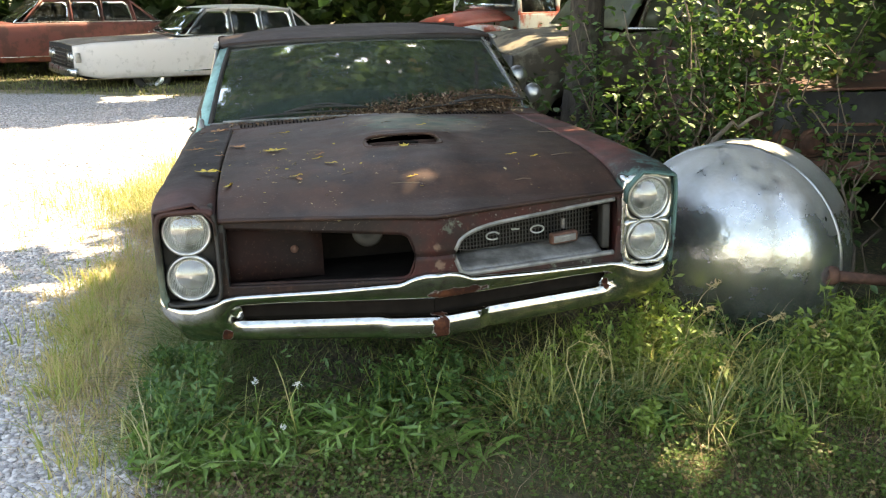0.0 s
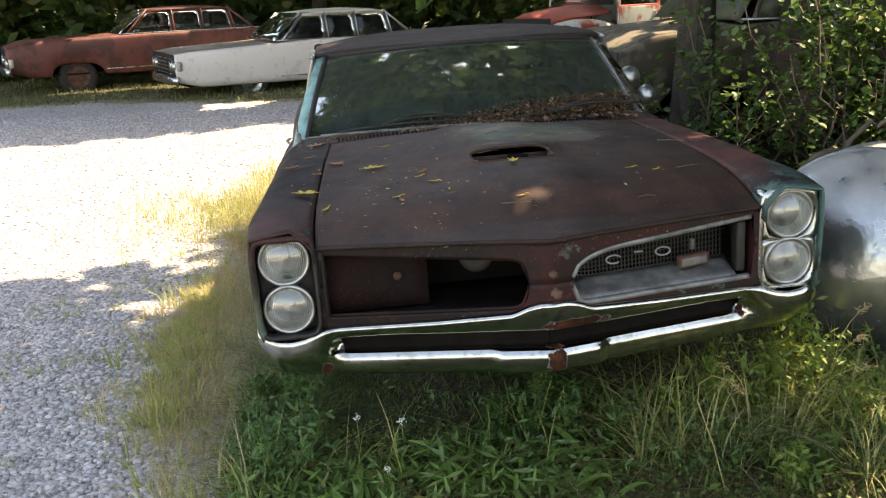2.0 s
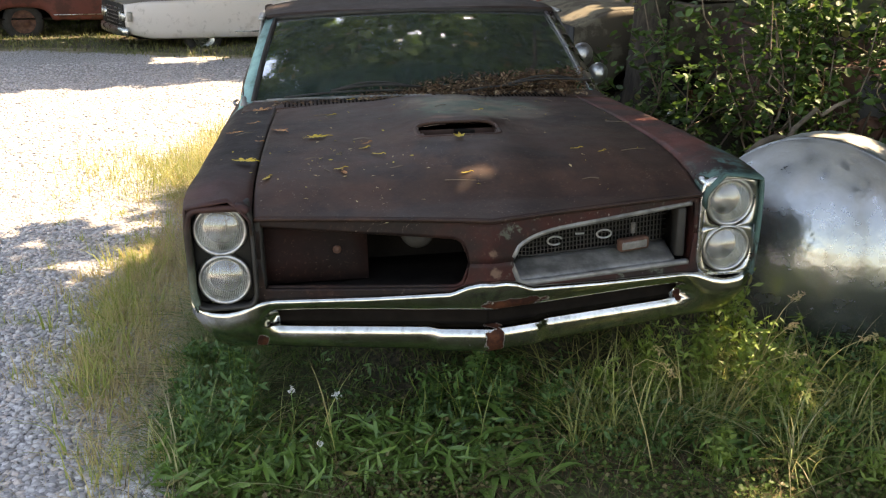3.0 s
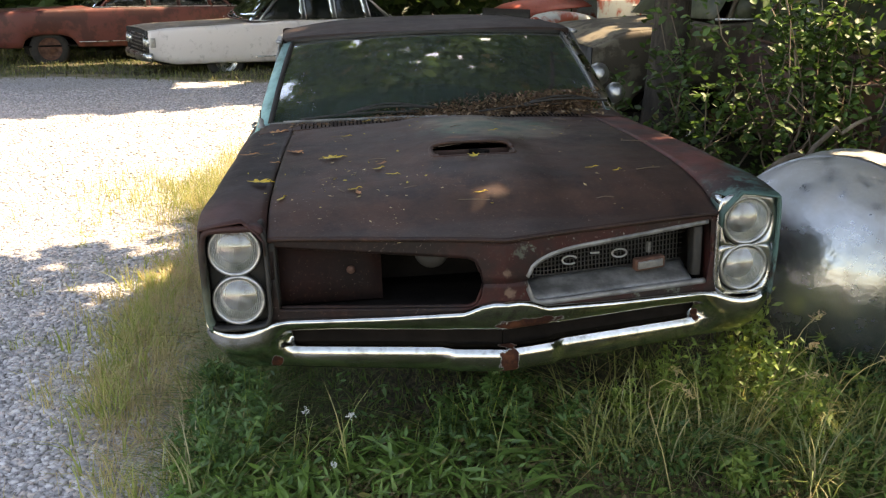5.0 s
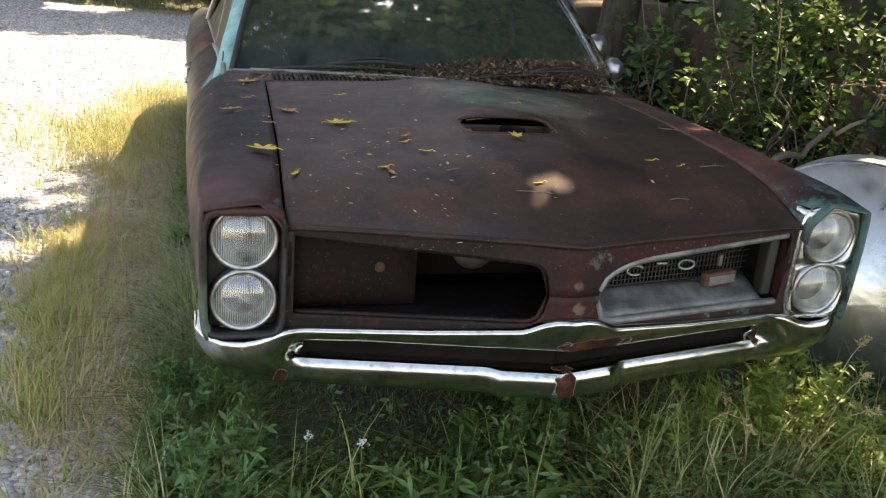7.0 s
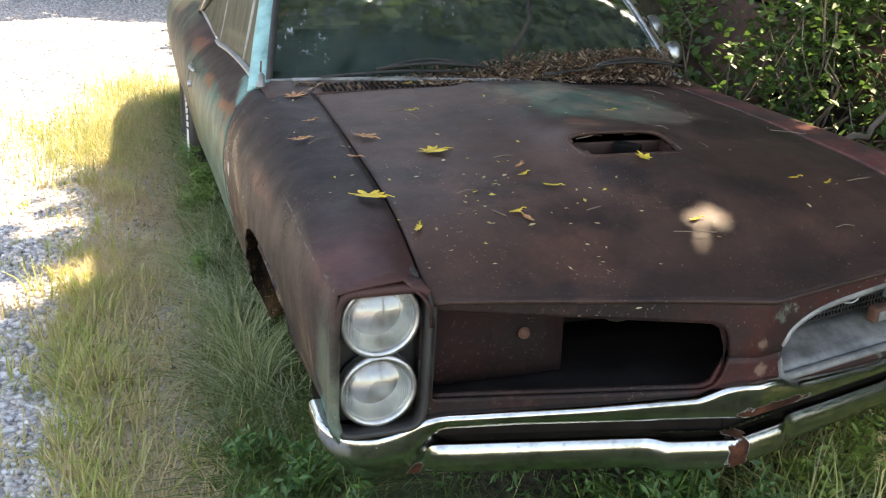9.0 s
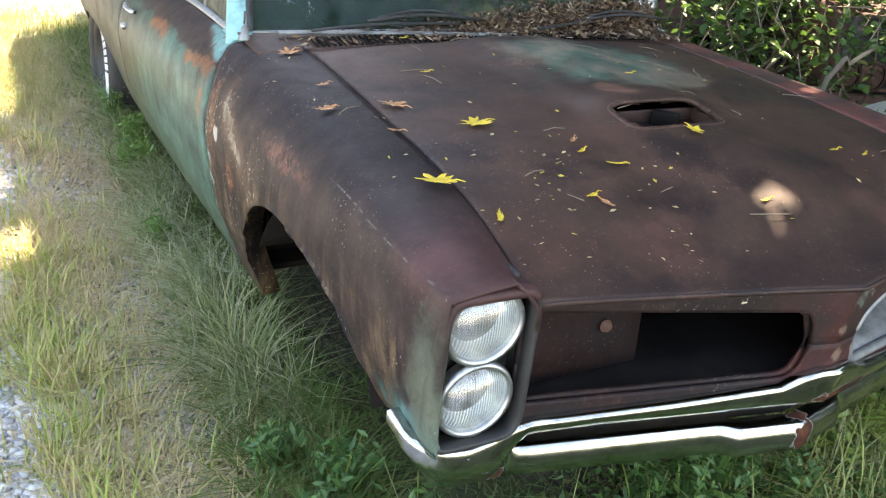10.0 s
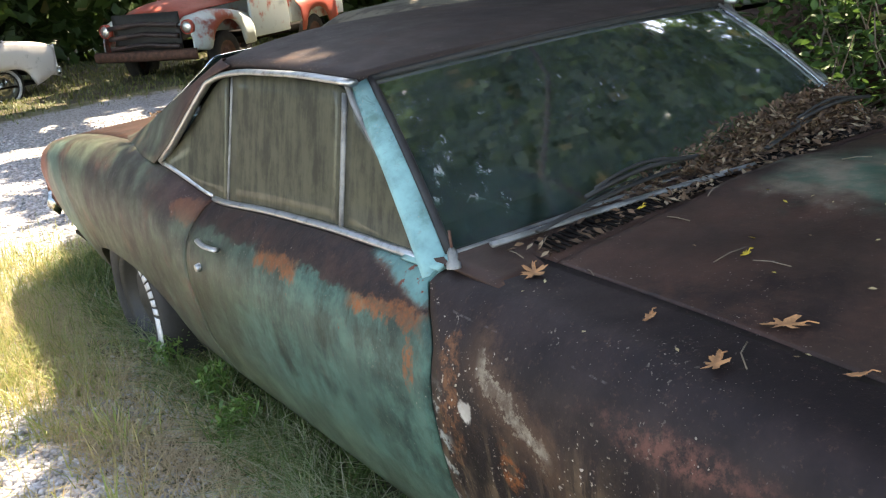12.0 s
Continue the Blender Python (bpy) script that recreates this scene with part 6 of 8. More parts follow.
def pickup(m):
    """A fifties pickup: rounded fenders, tall hood, cab with an open window, bed behind."""
    ob = thing("pickup_truck", m, "faded red and white pickup truck with rounded fenders", "truck")
    s = np.linspace(-1, 1, 15)
    ys = np.linspace(0.0, 1.45, 24)
    w = flow(ys, [(0, 0.56), (0.3, 0.62), (1.45, 0.74)])
    z = flow(ys, [(0, 1.06), (0.12, 1.14), (0.5, 1.20), (1.45, 1.26)])
    P = np.array([[(k * ww, y, zz - 0.16 * abs(k) ** 2.6) for k in s] for y, ww, zz in zip(ys, w, z)])
    part("hood", sheet("hood", P[::-1], thick=0.015), M["truck_red"], ob, "bleached red hood")
    P = np.array([[(k * 0.60, -0.02 - 0.04 * (1 - k * k), 0.50 + 0.56 * u) for k in s] for u in np.linspace(0, 1, 5)])
    part("grille", sheet("grille", P[::-1], thick=0.02), M["black"], ob, "dark grille mouth")
    for k in range(3):
        part("grille_bar", sweep("grille_bar", [(x, -0.09 - 0.03 * (1 - x * x), 0.62 + 0.15 * k - 0.08 * abs(x)) for x in np.linspace(-0.62, 0.62, 11)], [(-0.02, -0.035), (0.03, -0.03), (0.03, 0.03), (-0.02, 0.035)]), M["dark_paint"], ob)
    part("bumper", sweep("bumper", [(x, -0.20 + 0.06 * x * x, 0.46) for x in np.linspace(-0.92, 0.92, 13)], [(-0.02, -0.08), (0.03, -0.05), (0.03, 0.05), (-0.02, 0.08)]), M["iron"], ob, "rusty front bumper")
    for sign in (-1, 1):
        ys = np.linspace(-0.05, 1.5, 34)
        zt = flow(ys, [(-0.05, 0.86), (0.1, 0.98), (0.5, 1.04), (1.0, 1.00), (1.5, 0.92)])
        zb = np.maximum(flow(ys, [(-0.05, 0.50), (0.2, 0.46), (1.5, 0.42)]), 0.40 + arch(ys, 0.72, 0.46, 0.46, 2.2))
        wo = flow(ys, [(-0.05, 0.80), (0.1, 0.92), (0.5, 0.97), (1.1, 0.95), (1.5, 0.90)])
        rows = [np.stack([sign * (wo - i), ys, zb + (zt - zb) * v], -1) for v, i in ((0, 0.06), (0.05, 0.0), (0.4, 0.0), (0.75, 0.03), (0.92, 0.10), (1.0, 0.22))]
        rows.append(np.stack([sign * np.full_like(ys, 0.58), ys, zt - 0.01], -1))
        part("fender", sheet("fender", np.array(rows) if sign < 0 else np.array(rows)[::-1], thick=0.012), M["truck_paint"], ob, "rounded red and white fender")
        lm = pose(sign * 0.74, -0.04, 0.83, 90, 0, 0)
        lp = part("headlamp", lathe("headlamp", [(0, 0.035), (0.05, 0.03), (0.085, 0.01), (0.09, -0.03)], 22, lm), M["reflector"], ob, "round headlamp")
        part("ring", lathe("ring", [(0.085, 0.02), (0.105, 0.015), (0.11, -0.04)], 22, lm), M["truck_red"], lp)
        for y in (0.72, 3.55):
            road_wheel(sign * 0.78, y, 0.34, 0.36, ob, sign, False, "iron")
        # cab side with its window
        dr = part("door", box((0.05, 1.18, 0.70), pose(sign * 0.86, 2.06, 0.85), 0.02, 3), M["truck_paint"], ob, "white and red patched door")
        part("door_handle", box((0.03, 0.10, 0.02), pose(sign * 0.90, 2.50, 1.08), 0.006), M["chrome"], dr)
        for y, zz, hh, ww in ((1.50, 1.46, 0.54, 0.07), (2.62, 1.46, 0.54, 0.08)):
            part("cab_post", box((0.05, ww, hh), pose(sign * 0.82, y, zz, 0, -sign * 7, 0), 0.012), M["truck_paint"], ob)
        part("side_window", box((0.008, 1.06, 0.46), pose(sign * 0.82, 2.06, 1.44, 0, -sign * 7, 0), 0.002), M["far_glass"], ob, "dark side window")
        part("window_ledge", box((0.06, 1.2, 0.05), pose(sign * 0.85, 2.06, 1.20), 0.015), M["truck_red"], ob)
        part("bed_side", box((0.06, 2.0, 0.52), pose(sign * 0.82, 3.78, 0.86), 0.02), M["truck_paint"], ob, "white patched bed side")
        ys = np.linspace(2.95, 4.30, 24)
        zb = np.maximum(0.45 + 0 * ys, 0.36 + arch(ys, 3.55, 0.44, 0.44, 2.4))
        rows = [np.stack([np.full_like(ys, sign * (0.84 + o)), ys, zb + (1.0 - zb) * v], -1) for v, o in ((0, 0.11), (0.3, 0.13), (0.7, 0.11), (1, 0.0))]
        part("rear_fender", sheet("rear_fender", np.array(rows) if sign < 0 else np.array(rows)[::-1], thick=0.01), M["truck_red"], ob)
    part("cab_back", box((1.66, 0.05, 1.2), pose(0, 2.70, 1.15), 0.02), M["truck_paint"], ob)
    P = np.array([[(k * 0.80, 1.52 + 1.18 * u, 1.76 + 0.08 * (1 - k * k) * math.sin(math.pi * (0.15 + 0.7 * u))) for k in s] for u in np.linspace(0, 1, 8)])
    part("cab_roof", sheet("cab_roof", P[::-1], thick=0.03), M["truck_red"], ob)
    P = np.array([[(k * 0.78, 1.42 + 0.16 * u - 0.10 * (1 - k * k), 1.24 + 0.50 * u) for k in s] for u in np.linspace(0, 1, 4)])
    part("windshield", sheet("windshield", P[::-1], thick=0.006), M["far_glass"], ob, "curved windshield")
    part("tailgate", box((1.6, 0.05, 0.5), pose(0, 4.78, 0.86), 0.02), M["truck_paint"], ob)
    part("frame", box((0.9, 4.6, 0.12), pose(0, 2.4, 0.46), 0.01), M["void"], ob)
    return ob


pickup(pose(2.37, 13.6, -0.08, 0, 0, -55.6))

# ---- trees and shrubs ----


def clump_points(rng, n, clumps):
    """Leaf places crowded into uneven clumps (centre, radii)."""
    w = np.array([r[0] * r[1] * r[2] for _, r in clumps]) ** 0.75
    pick = rng.choice(len(clumps), n, p=w / w.sum())
    d = rng.normal(size=(n, 3))
    d /= np.linalg.norm(d, axis=1, keepdims=True)
    d *= rng.uniform(0.35, 1.0, n)[:, None] ** 0.6
    c = np.array([c for c, _ in clumps])[pick]
    r = np.array([r for _, r in clumps])[pick]
    return c + d * r


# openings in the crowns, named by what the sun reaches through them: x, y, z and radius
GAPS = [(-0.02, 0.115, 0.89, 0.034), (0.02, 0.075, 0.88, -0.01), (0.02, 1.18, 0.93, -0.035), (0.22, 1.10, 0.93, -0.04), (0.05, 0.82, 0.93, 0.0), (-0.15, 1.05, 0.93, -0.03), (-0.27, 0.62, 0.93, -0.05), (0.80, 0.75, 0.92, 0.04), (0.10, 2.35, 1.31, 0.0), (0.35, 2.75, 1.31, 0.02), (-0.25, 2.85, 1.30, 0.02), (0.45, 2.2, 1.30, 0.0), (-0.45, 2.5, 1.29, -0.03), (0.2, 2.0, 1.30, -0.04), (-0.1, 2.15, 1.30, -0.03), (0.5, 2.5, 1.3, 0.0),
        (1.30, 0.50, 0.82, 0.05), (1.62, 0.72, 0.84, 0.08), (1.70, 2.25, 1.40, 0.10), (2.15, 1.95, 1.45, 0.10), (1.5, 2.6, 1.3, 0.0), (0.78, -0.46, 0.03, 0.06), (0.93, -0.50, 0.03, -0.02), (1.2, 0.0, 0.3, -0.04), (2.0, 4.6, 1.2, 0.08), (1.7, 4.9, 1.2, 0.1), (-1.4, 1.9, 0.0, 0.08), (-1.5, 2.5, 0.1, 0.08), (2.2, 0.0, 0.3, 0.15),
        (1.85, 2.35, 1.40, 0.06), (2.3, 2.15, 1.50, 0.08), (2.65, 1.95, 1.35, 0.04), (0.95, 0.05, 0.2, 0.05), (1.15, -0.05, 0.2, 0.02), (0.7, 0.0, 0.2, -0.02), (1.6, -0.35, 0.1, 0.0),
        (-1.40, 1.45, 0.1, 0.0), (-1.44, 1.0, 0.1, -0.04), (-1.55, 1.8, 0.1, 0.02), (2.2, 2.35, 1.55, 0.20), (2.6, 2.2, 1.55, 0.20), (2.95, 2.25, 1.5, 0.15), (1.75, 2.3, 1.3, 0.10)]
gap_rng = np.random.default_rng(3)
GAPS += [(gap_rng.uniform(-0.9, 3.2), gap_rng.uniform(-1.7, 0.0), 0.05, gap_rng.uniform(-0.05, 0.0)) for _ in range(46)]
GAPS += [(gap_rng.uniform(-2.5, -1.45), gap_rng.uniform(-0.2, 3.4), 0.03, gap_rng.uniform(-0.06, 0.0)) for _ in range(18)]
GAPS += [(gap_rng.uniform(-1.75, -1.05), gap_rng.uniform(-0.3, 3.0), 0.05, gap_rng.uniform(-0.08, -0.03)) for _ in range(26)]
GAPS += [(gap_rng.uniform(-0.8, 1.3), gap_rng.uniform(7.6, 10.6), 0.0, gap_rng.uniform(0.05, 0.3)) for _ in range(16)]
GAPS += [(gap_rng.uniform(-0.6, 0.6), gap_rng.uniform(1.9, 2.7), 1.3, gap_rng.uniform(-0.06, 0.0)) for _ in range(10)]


# unseen leaf clusters, added to keep sun off the rest of hood and windshield
SUN_BLOCKS = [(-0.45, 0.55, 0.9), (-0.3, 0.4, 0.9), (-0.6, 0.8, 0.9), (-0.2, 0.75, 0.92), (-0.75, 0.4, 0.9), (0.4, 0.4, 0.9), (-0.7, 1.2, 0.9), (-0.4, 1.1, 0.92), (-0.75, 1.4, 0.9), (-0.65, 1.65, 1.0), (-0.8, 1.0, 0.9), (-0.85, 0.7, 0.85), (-0.55, 1.62, 1.08)]


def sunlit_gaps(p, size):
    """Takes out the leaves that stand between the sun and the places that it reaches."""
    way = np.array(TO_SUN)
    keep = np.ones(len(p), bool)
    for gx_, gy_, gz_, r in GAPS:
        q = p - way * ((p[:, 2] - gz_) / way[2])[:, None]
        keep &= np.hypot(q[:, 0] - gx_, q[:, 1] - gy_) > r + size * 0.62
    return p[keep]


def limb_path(a, b, rng, wobble=0.1, n=7):
    a, b = np.array(a, float), np.array(b, float)
    p = [a + (b - a) * t + rng.normal(size=3) * wobble * math.sin(math.pi * t) * np.linalg.norm(b - a) * 0.3 for t in np.linspace(0, 1, n)]
    return p


def tree(x, y, h, r, clumps, leaves, size, seed, label, crown="crown", lean=(0, 0), group=""):
    rng = np.random.default_rng(seed)
    ob = thing("tree", Matrix.Translation((x, y, 0)), label, "tree", group)
    top = (lean[0], lean[1], h)
    path = [(lean[0] * (t ** 1.5) + 0.03 * math.sin(5 * t), lean[1] * (t ** 1.5), -0.05 + h * t) for t in np.linspace(0, 1, 14)]
    sec = [(a * (1 + 0.12 * math.sin(3 * k)), b * (1 + 0.1 * math.cos(2 * k))) for k, (a, b) in enumerate(circle(1.0, 12))]
    part("trunk", sweep("trunk", path, sec, scale=[r * (1.35 - 0.35 * min(1, t * 8)) * (1 - 0.6 * t) for t in np.linspace(0, 1, 14)]), M["bark"], ob, "rough grey-brown trunk")
    for c, rad in clumps[:7]:
        k = rng.uniform(0.45, 0.85)
        a = path[int(k * 13)]
        part("limb", sweep("limb", limb_path(a, np.array(c) * 0.96, rng), circle(1, 7), scale=np.linspace(r * 0.45, r * 0.1, 7)), M["bark"], ob)
    pts = sunlit_gaps(clump_points(rng, leaves, clumps) + np.array((x, y, 0)), size) - np.array((x, y, 0))
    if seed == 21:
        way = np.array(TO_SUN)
        more = np.concatenate([np.array(b) + way * (rng.uniform(3.6, 4.6, 60) / way[2])[:, None] + rng.normal(size=(60, 3)) * (0.16, 0.16, 0.1) for b in SUN_BLOCKS])
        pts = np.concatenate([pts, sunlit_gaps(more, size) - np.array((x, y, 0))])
    part("crown", leaves_mesh("crown", pts, size, 0.4, rng), M[crown], ob, "crown of many small leaves")
    return ob


def ball_clumps(rng, n, box_lo, box_hi, rad):
    return [(tuple(rng.uniform(box_lo, box_hi)), tuple(rng.uniform(0.7, 1.25, 3) * np.array(rad))) for _ in range(n)]


rng = np.random.default_rng(11)
# the tree behind the car's mirror; its crown shades the car
OV = 5.2
tree(2.03, 4.30, 7.0, 0.155, ball_clumps(rng, 30, (0.4, -4.6, 4.0), (4.6, 3.4, 6.4), (1.1, 1.1, 0.5)), 27000, 0.155, 21, "dark-barked tree standing beside a rusted wagon")
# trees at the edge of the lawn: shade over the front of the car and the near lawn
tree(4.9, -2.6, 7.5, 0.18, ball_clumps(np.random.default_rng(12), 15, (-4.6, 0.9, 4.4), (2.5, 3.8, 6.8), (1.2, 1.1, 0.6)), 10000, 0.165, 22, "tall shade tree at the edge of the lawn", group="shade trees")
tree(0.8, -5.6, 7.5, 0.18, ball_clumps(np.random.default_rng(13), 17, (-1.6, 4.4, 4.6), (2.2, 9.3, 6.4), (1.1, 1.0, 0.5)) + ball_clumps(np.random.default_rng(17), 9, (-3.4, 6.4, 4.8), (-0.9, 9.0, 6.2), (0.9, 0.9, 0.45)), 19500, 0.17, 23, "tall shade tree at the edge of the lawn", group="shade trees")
# the row of trees behind the parked vehicles
for k, (x, y) in enumerate(((-15, 19.5), (-10.5, 21.0), (-6.0, 21.5), (-2.0, 20.5), (1.6, 21.8), (5.6, 22.4), (9.5, 20.5), (11.5, 16.5), (9.2, 12.0), (7.6, 8.2), (6.8, 4.6), (6.6, 1.0))):
    r2 = np.random.default_rng(40 + k)
    cl = ball_clumps(r2, 16, (-2.3, -1.8, 0.6), (2.3, 1.8, 6.6), (1.2, 1.1, 0.9)) + ball_clumps(r2, 6, (-2.4, -2.2, 0.3), (2.4, -0.8, 2.2), (0.9, 0.6, 0.6))
    tree(x, y, 6.5, 0.16, cl, 4200, 0.22, 60 + k, "leafy tree in the dense row behind the parked cars", group="background trees")
# limbs reaching over the far part of the drive
tree(-1.5, 17.9, 7.2, 0.17, ball_clumps(rng, 34, (-8.5, -6.0, 4.2), (7.5, 1.0, 6.2), (1.5, 1.3, 0.6)) + ball_clumps(np.random.default_rng(15), 18, (-6.5, -8.2, 4.4), (0.5, -5.2, 6.0), (1.3, 1.0, 0.5)), 19000, 0.28, 31, "spreading tree over the far parked cars")
tree(5.8, 11.0, 7.0, 0.16, ball_clumps(rng, 14, (-3.2, -3.6, 4.2), (2.0, 2.6, 6.4), (1.3, 1.2, 0.6)) + ball_clumps(np.random.default_rng(16), 18, (-8.0, -1.4, 4.4), (-2.5, 2.4, 6.2), (1.3, 1.0, 0.5)), 10500, 0.26, 32, "spreading tree beside the drive")


hr = np.random.default_rng(91)
n = 15000
hx = hr.uniform(-16, 12, n)
hp = np.stack([hx, 19.0 - 0.02 * hx ** 2 + 0.5 * np.sin(hx * 1.3) + hr.normal(0, 0.5, n), hr.uniform(0, 1, n) ** 0.9 * (2.6 + 0.7 * np.sin(hx * 0.9 + 1) + 0.4 * np.sin(hx * 2.7))], 1)
tagged(part("hedge", leaves_mesh("hedge", hp, 0.22, 0.3, hr), M["crown"]), "dark leafy undergrowth below the row of trees", "undergrowth", kind="stuff")


n = 16000
ty = hr.uniform(-3.0, 13.0, n)
tp = np.stack([4.9 + 0.5 * np.sin(ty * 1.1) + np.clip(ty - 6, 0, 9) * 0.45 + hr.normal(0, 0.45, n), ty, hr.uniform(0, 1, n) ** 0.9 * (3.4 + 0.6 * np.sin(ty * 1.7))], 1)
tagged(part("thicket", leaves_mesh("thicket", tp, 0.20, 0.3, hr), M["crown"]), "dense dark thicket beyond the rusted hulk", "undergrowth", kind="stuff")


def shrub(x, y, h, spread, stems, leaves, size, seed, label, group="shrubs by the tree"):
    rng = np.random.default_rng(seed)
    ob = thing("shrub", Matrix.Translation((x, y, 0)), label, "shrub", group)
    pts = []
    for k in range(stems):
        a = rng.uniform(0, 2 * math.pi)
        rr = spread * rng.uniform(0.3, 1.0)
        end = np.array((rr * math.cos(a), rr * math.sin(a), h * rng.uniform(0.65, 1.05)))
        p = limb_path((0.1 * math.cos(a), 0.1 * math.sin(a), 0), end, rng, 0.25, 8)
        part("stem", sweep("stem", p, circle(1, 6), scale=np.linspace(0.010, 0.003, 8)), M["twig"], ob)
        for t in rng.beta(2.6, 1.0, leaves * 3 // (2 * stems)) * 0.85 + 0.2:
            q = p[0] + (end - p[0]) * t if t > 1 else np.array(p[min(7, int(t * 7))])
            pts.append(q + rng.normal(size=3) * np.array((0.075, 0.075, 0.05)))
    part("foliage", oval_leaves_mesh("foliage", np.array(pts), size * 0.82, 1.0, rng), M["shrub"], ob, "bright green oval leaves")
    return ob


for k, (x, y, h, sp, st, lv, sz) in enumerate(((1.62, 2.35, 1.35, 0.42, 9, 560, 0.040), (2.15, 2.00, 1.45, 0.5, 10, 620, 0.040), (2.6, 1.7, 1.20, 0.45, 8, 150, 0.040), (2.45, 2.7, 1.55, 0.55, 9, 420, 0.044), (1.75, 1.60, 0.75, 0.35, 8, 70, 0.040), (2.35, 1.15, 0.8, 0.4, 8, 100, 0.040), (2.25, 2.45, 1.62, 0.40, 12, 620, 0.044), (2.85, 2.35, 1.60, 0.45, 12, 620, 0.046), (2.9, 0.75, 0.6, 0.4, 8, 320, 0.045), (1.55, 3.2, 0.9, 0.35, 8, 260, 0.05), (2.55, 0.15, 0.55, 0.35, 8, 300, 0.04), (2.35, -0.55, 0.42, 0.25, 7, 260, 0.035), (2.0, -0.05, 0.40, 0.2, 6, 200, 0.035))):
    shrub(x, y, h, sp, st, lv, sz, 100 + k, "loose shrub with bright green oval leaves")

# dead branches leaning in the shrubs
for k, (a, b, r) in enumerate((((2.75, 1.15, 0.30), (3.35, 1.55, 1.25), 0.016), ((1.55, 1.45, 0.62), (2.1, 1.55, 0.86), 0.018), ((1.95, 1.9, 0.3), (1.9, 2.0, 1.15), 0.010), ((1.4, 1.7, 0.2), (1.9, 1.2, 0.65), 0.009), ((1.7, 2.2, 0.2), (2.4, 2.1, 0.7), 0.012))):
    br = part("dead_branch", sweep("dead_branch", limb_path(a, b, np.random.default_rng(k + 5), 0.15, 9), circle(1, 7), scale=np.linspace(r, r * 0.5, 9)), M["twig"])
    tagged(br, "bare grey dead branch leaning among the shrubs", "branch", "dead branches")

# ---- grass, weeds and gravel ----
M["far_green"] = leafy("far_grass_blades", (0.10, 0.13, 0.04), (0.22, 0.24, 0.08), (0.30, 0.26, 0.12), 0.2)
M["tuft"] = leafy("yellow_green_tufts", (0.17, 0.21, 0.055), (0.44, 0.45, 0.16), (0.46, 0.38, 0.18), 0.2)
M["thatch"] = leafy("dry_thatch", (0.36, 0.26, 0.15), (0.62, 0.48, 0.30), (0.60, 0.48, 0.30), 0.3, 0.2, 0.8)
rng = np.random.default_rng(7)


def scatter(n, x0, x1, y0, y1, density):
    xy = np.stack([rng.uniform(x0, x1, n), rng.uniform(y0, y1, n)], 1)
    return xy[rng.uniform(0, 1, n) < density(xy[:, 0], xy[:, 1])]


def patchy(x, y, f=1.0):
    return 0.5 + 0.25 * (np.sin(x * 3.1 * f + 1) * np.sin(y * 2.7 * f) + np.sin(x * 7.3 * f + y * 5.1 * f) * 0.8 + np.sin(x * 1.3 * f - y * 1.9 * f + 2) * 0.8)


def under_car(x, y):
    return (np.abs(x) < 0.80) & (y > 0.25) & (y < 4.9)


def stuff(name, mesh, mat, label, category):
    return tagged(part(name, mesh, mat), label, category, kind="stuff")


lawn = lambda x, y: (1 - gravel_at(x, y)) * ~under_car(x, y)
M["young"] = leafy("fresh_grass_blades", (0.19, 0.27, 0.050), (0.48, 0.50, 0.15), (0.58, 0.48, 0.22), 0.25)
M["soft_grass"] = leafy("soft_pale_grass", (0.13, 0.19, 0.060), (0.38, 0.42, 0.20), (0.50, 0.44, 0.28), 0.22)
M["pale_grass"] = leafy("pale_sill_grass", (0.12, 0.19, 0.06), (0.50, 0.53, 0.30), (0.60, 0.54, 0.38), 0.25)
M["strap"] = leafy("strap_leaves", (0.070, 0.155, 0.032), (0.20, 0.34, 0.085), dry_share=0.03, rough=0.32)
M["feather"] = leafy("feathery_weed_leaves", (0.040, 0.105, 0.030), (0.10, 0.21, 0.055), dry_share=0.0)
M["spear"] = leafy("sunny_weed_leaves", (0.11, 0.19, 0.035), (0.24, 0.33, 0.07), dry_share=0.03)


def blades(name, xy, lo, hi, w0, w1, lean0, lean1, mat, label, extra=0.0, steps=3, way=None):
    n = len(xy)
    h = rng.uniform(lo, hi, n) + extra
    return stuff(name, blades_mesh(name, xy, h, rng.uniform(w0, w1, n), rng.uniform(lean0, lean1, n), ground_z(xy[:, 0], xy[:, 1]) - 0.004, rng, steps, way), M[mat], label, "grass")


green_side = lambda x: np.clip((x + 1.00) / 0.2, 0, 1)
bare = lambda x, y: np.clip(1.7 * patchy(x * 1.3 + 2, y * 1.7, 1.0) - 0.45, 0, 1)
xy = scatter(56000, -1.10, 3.9, -1.9, 0.9, lambda x, y: (1 - gravel_at(x, y)) * green_side(x) * np.clip(bare(x, y) + 0.05, 0, 1))
side = np.clip((xy[:, 0] - 0.85) / 0.5, 0, 1)
blades("grass", xy, 0.02, 0.065, 0.003, 0.007, 0.8, 2.2, "grass", "short bent green grass before the bumper", side * rng.uniform(0, 0.08, len(xy)))


def clumped(centres, per, spread, splay=0.7):
    """Blades in clumps: their places and the ways they lean, outwards from the middle of each clump."""
    off = rng.normal(size=(len(centres), per, 2)) * (spread * rng.uniform(0.5, 1.5, (len(centres), 1, 1)))
    ways = np.arctan2(off[..., 1], off[..., 0]) + rng.normal(size=off.shape[:2]) * splay
    return (centres[:, None] + off).reshape(-1, 2), ways.ravel()


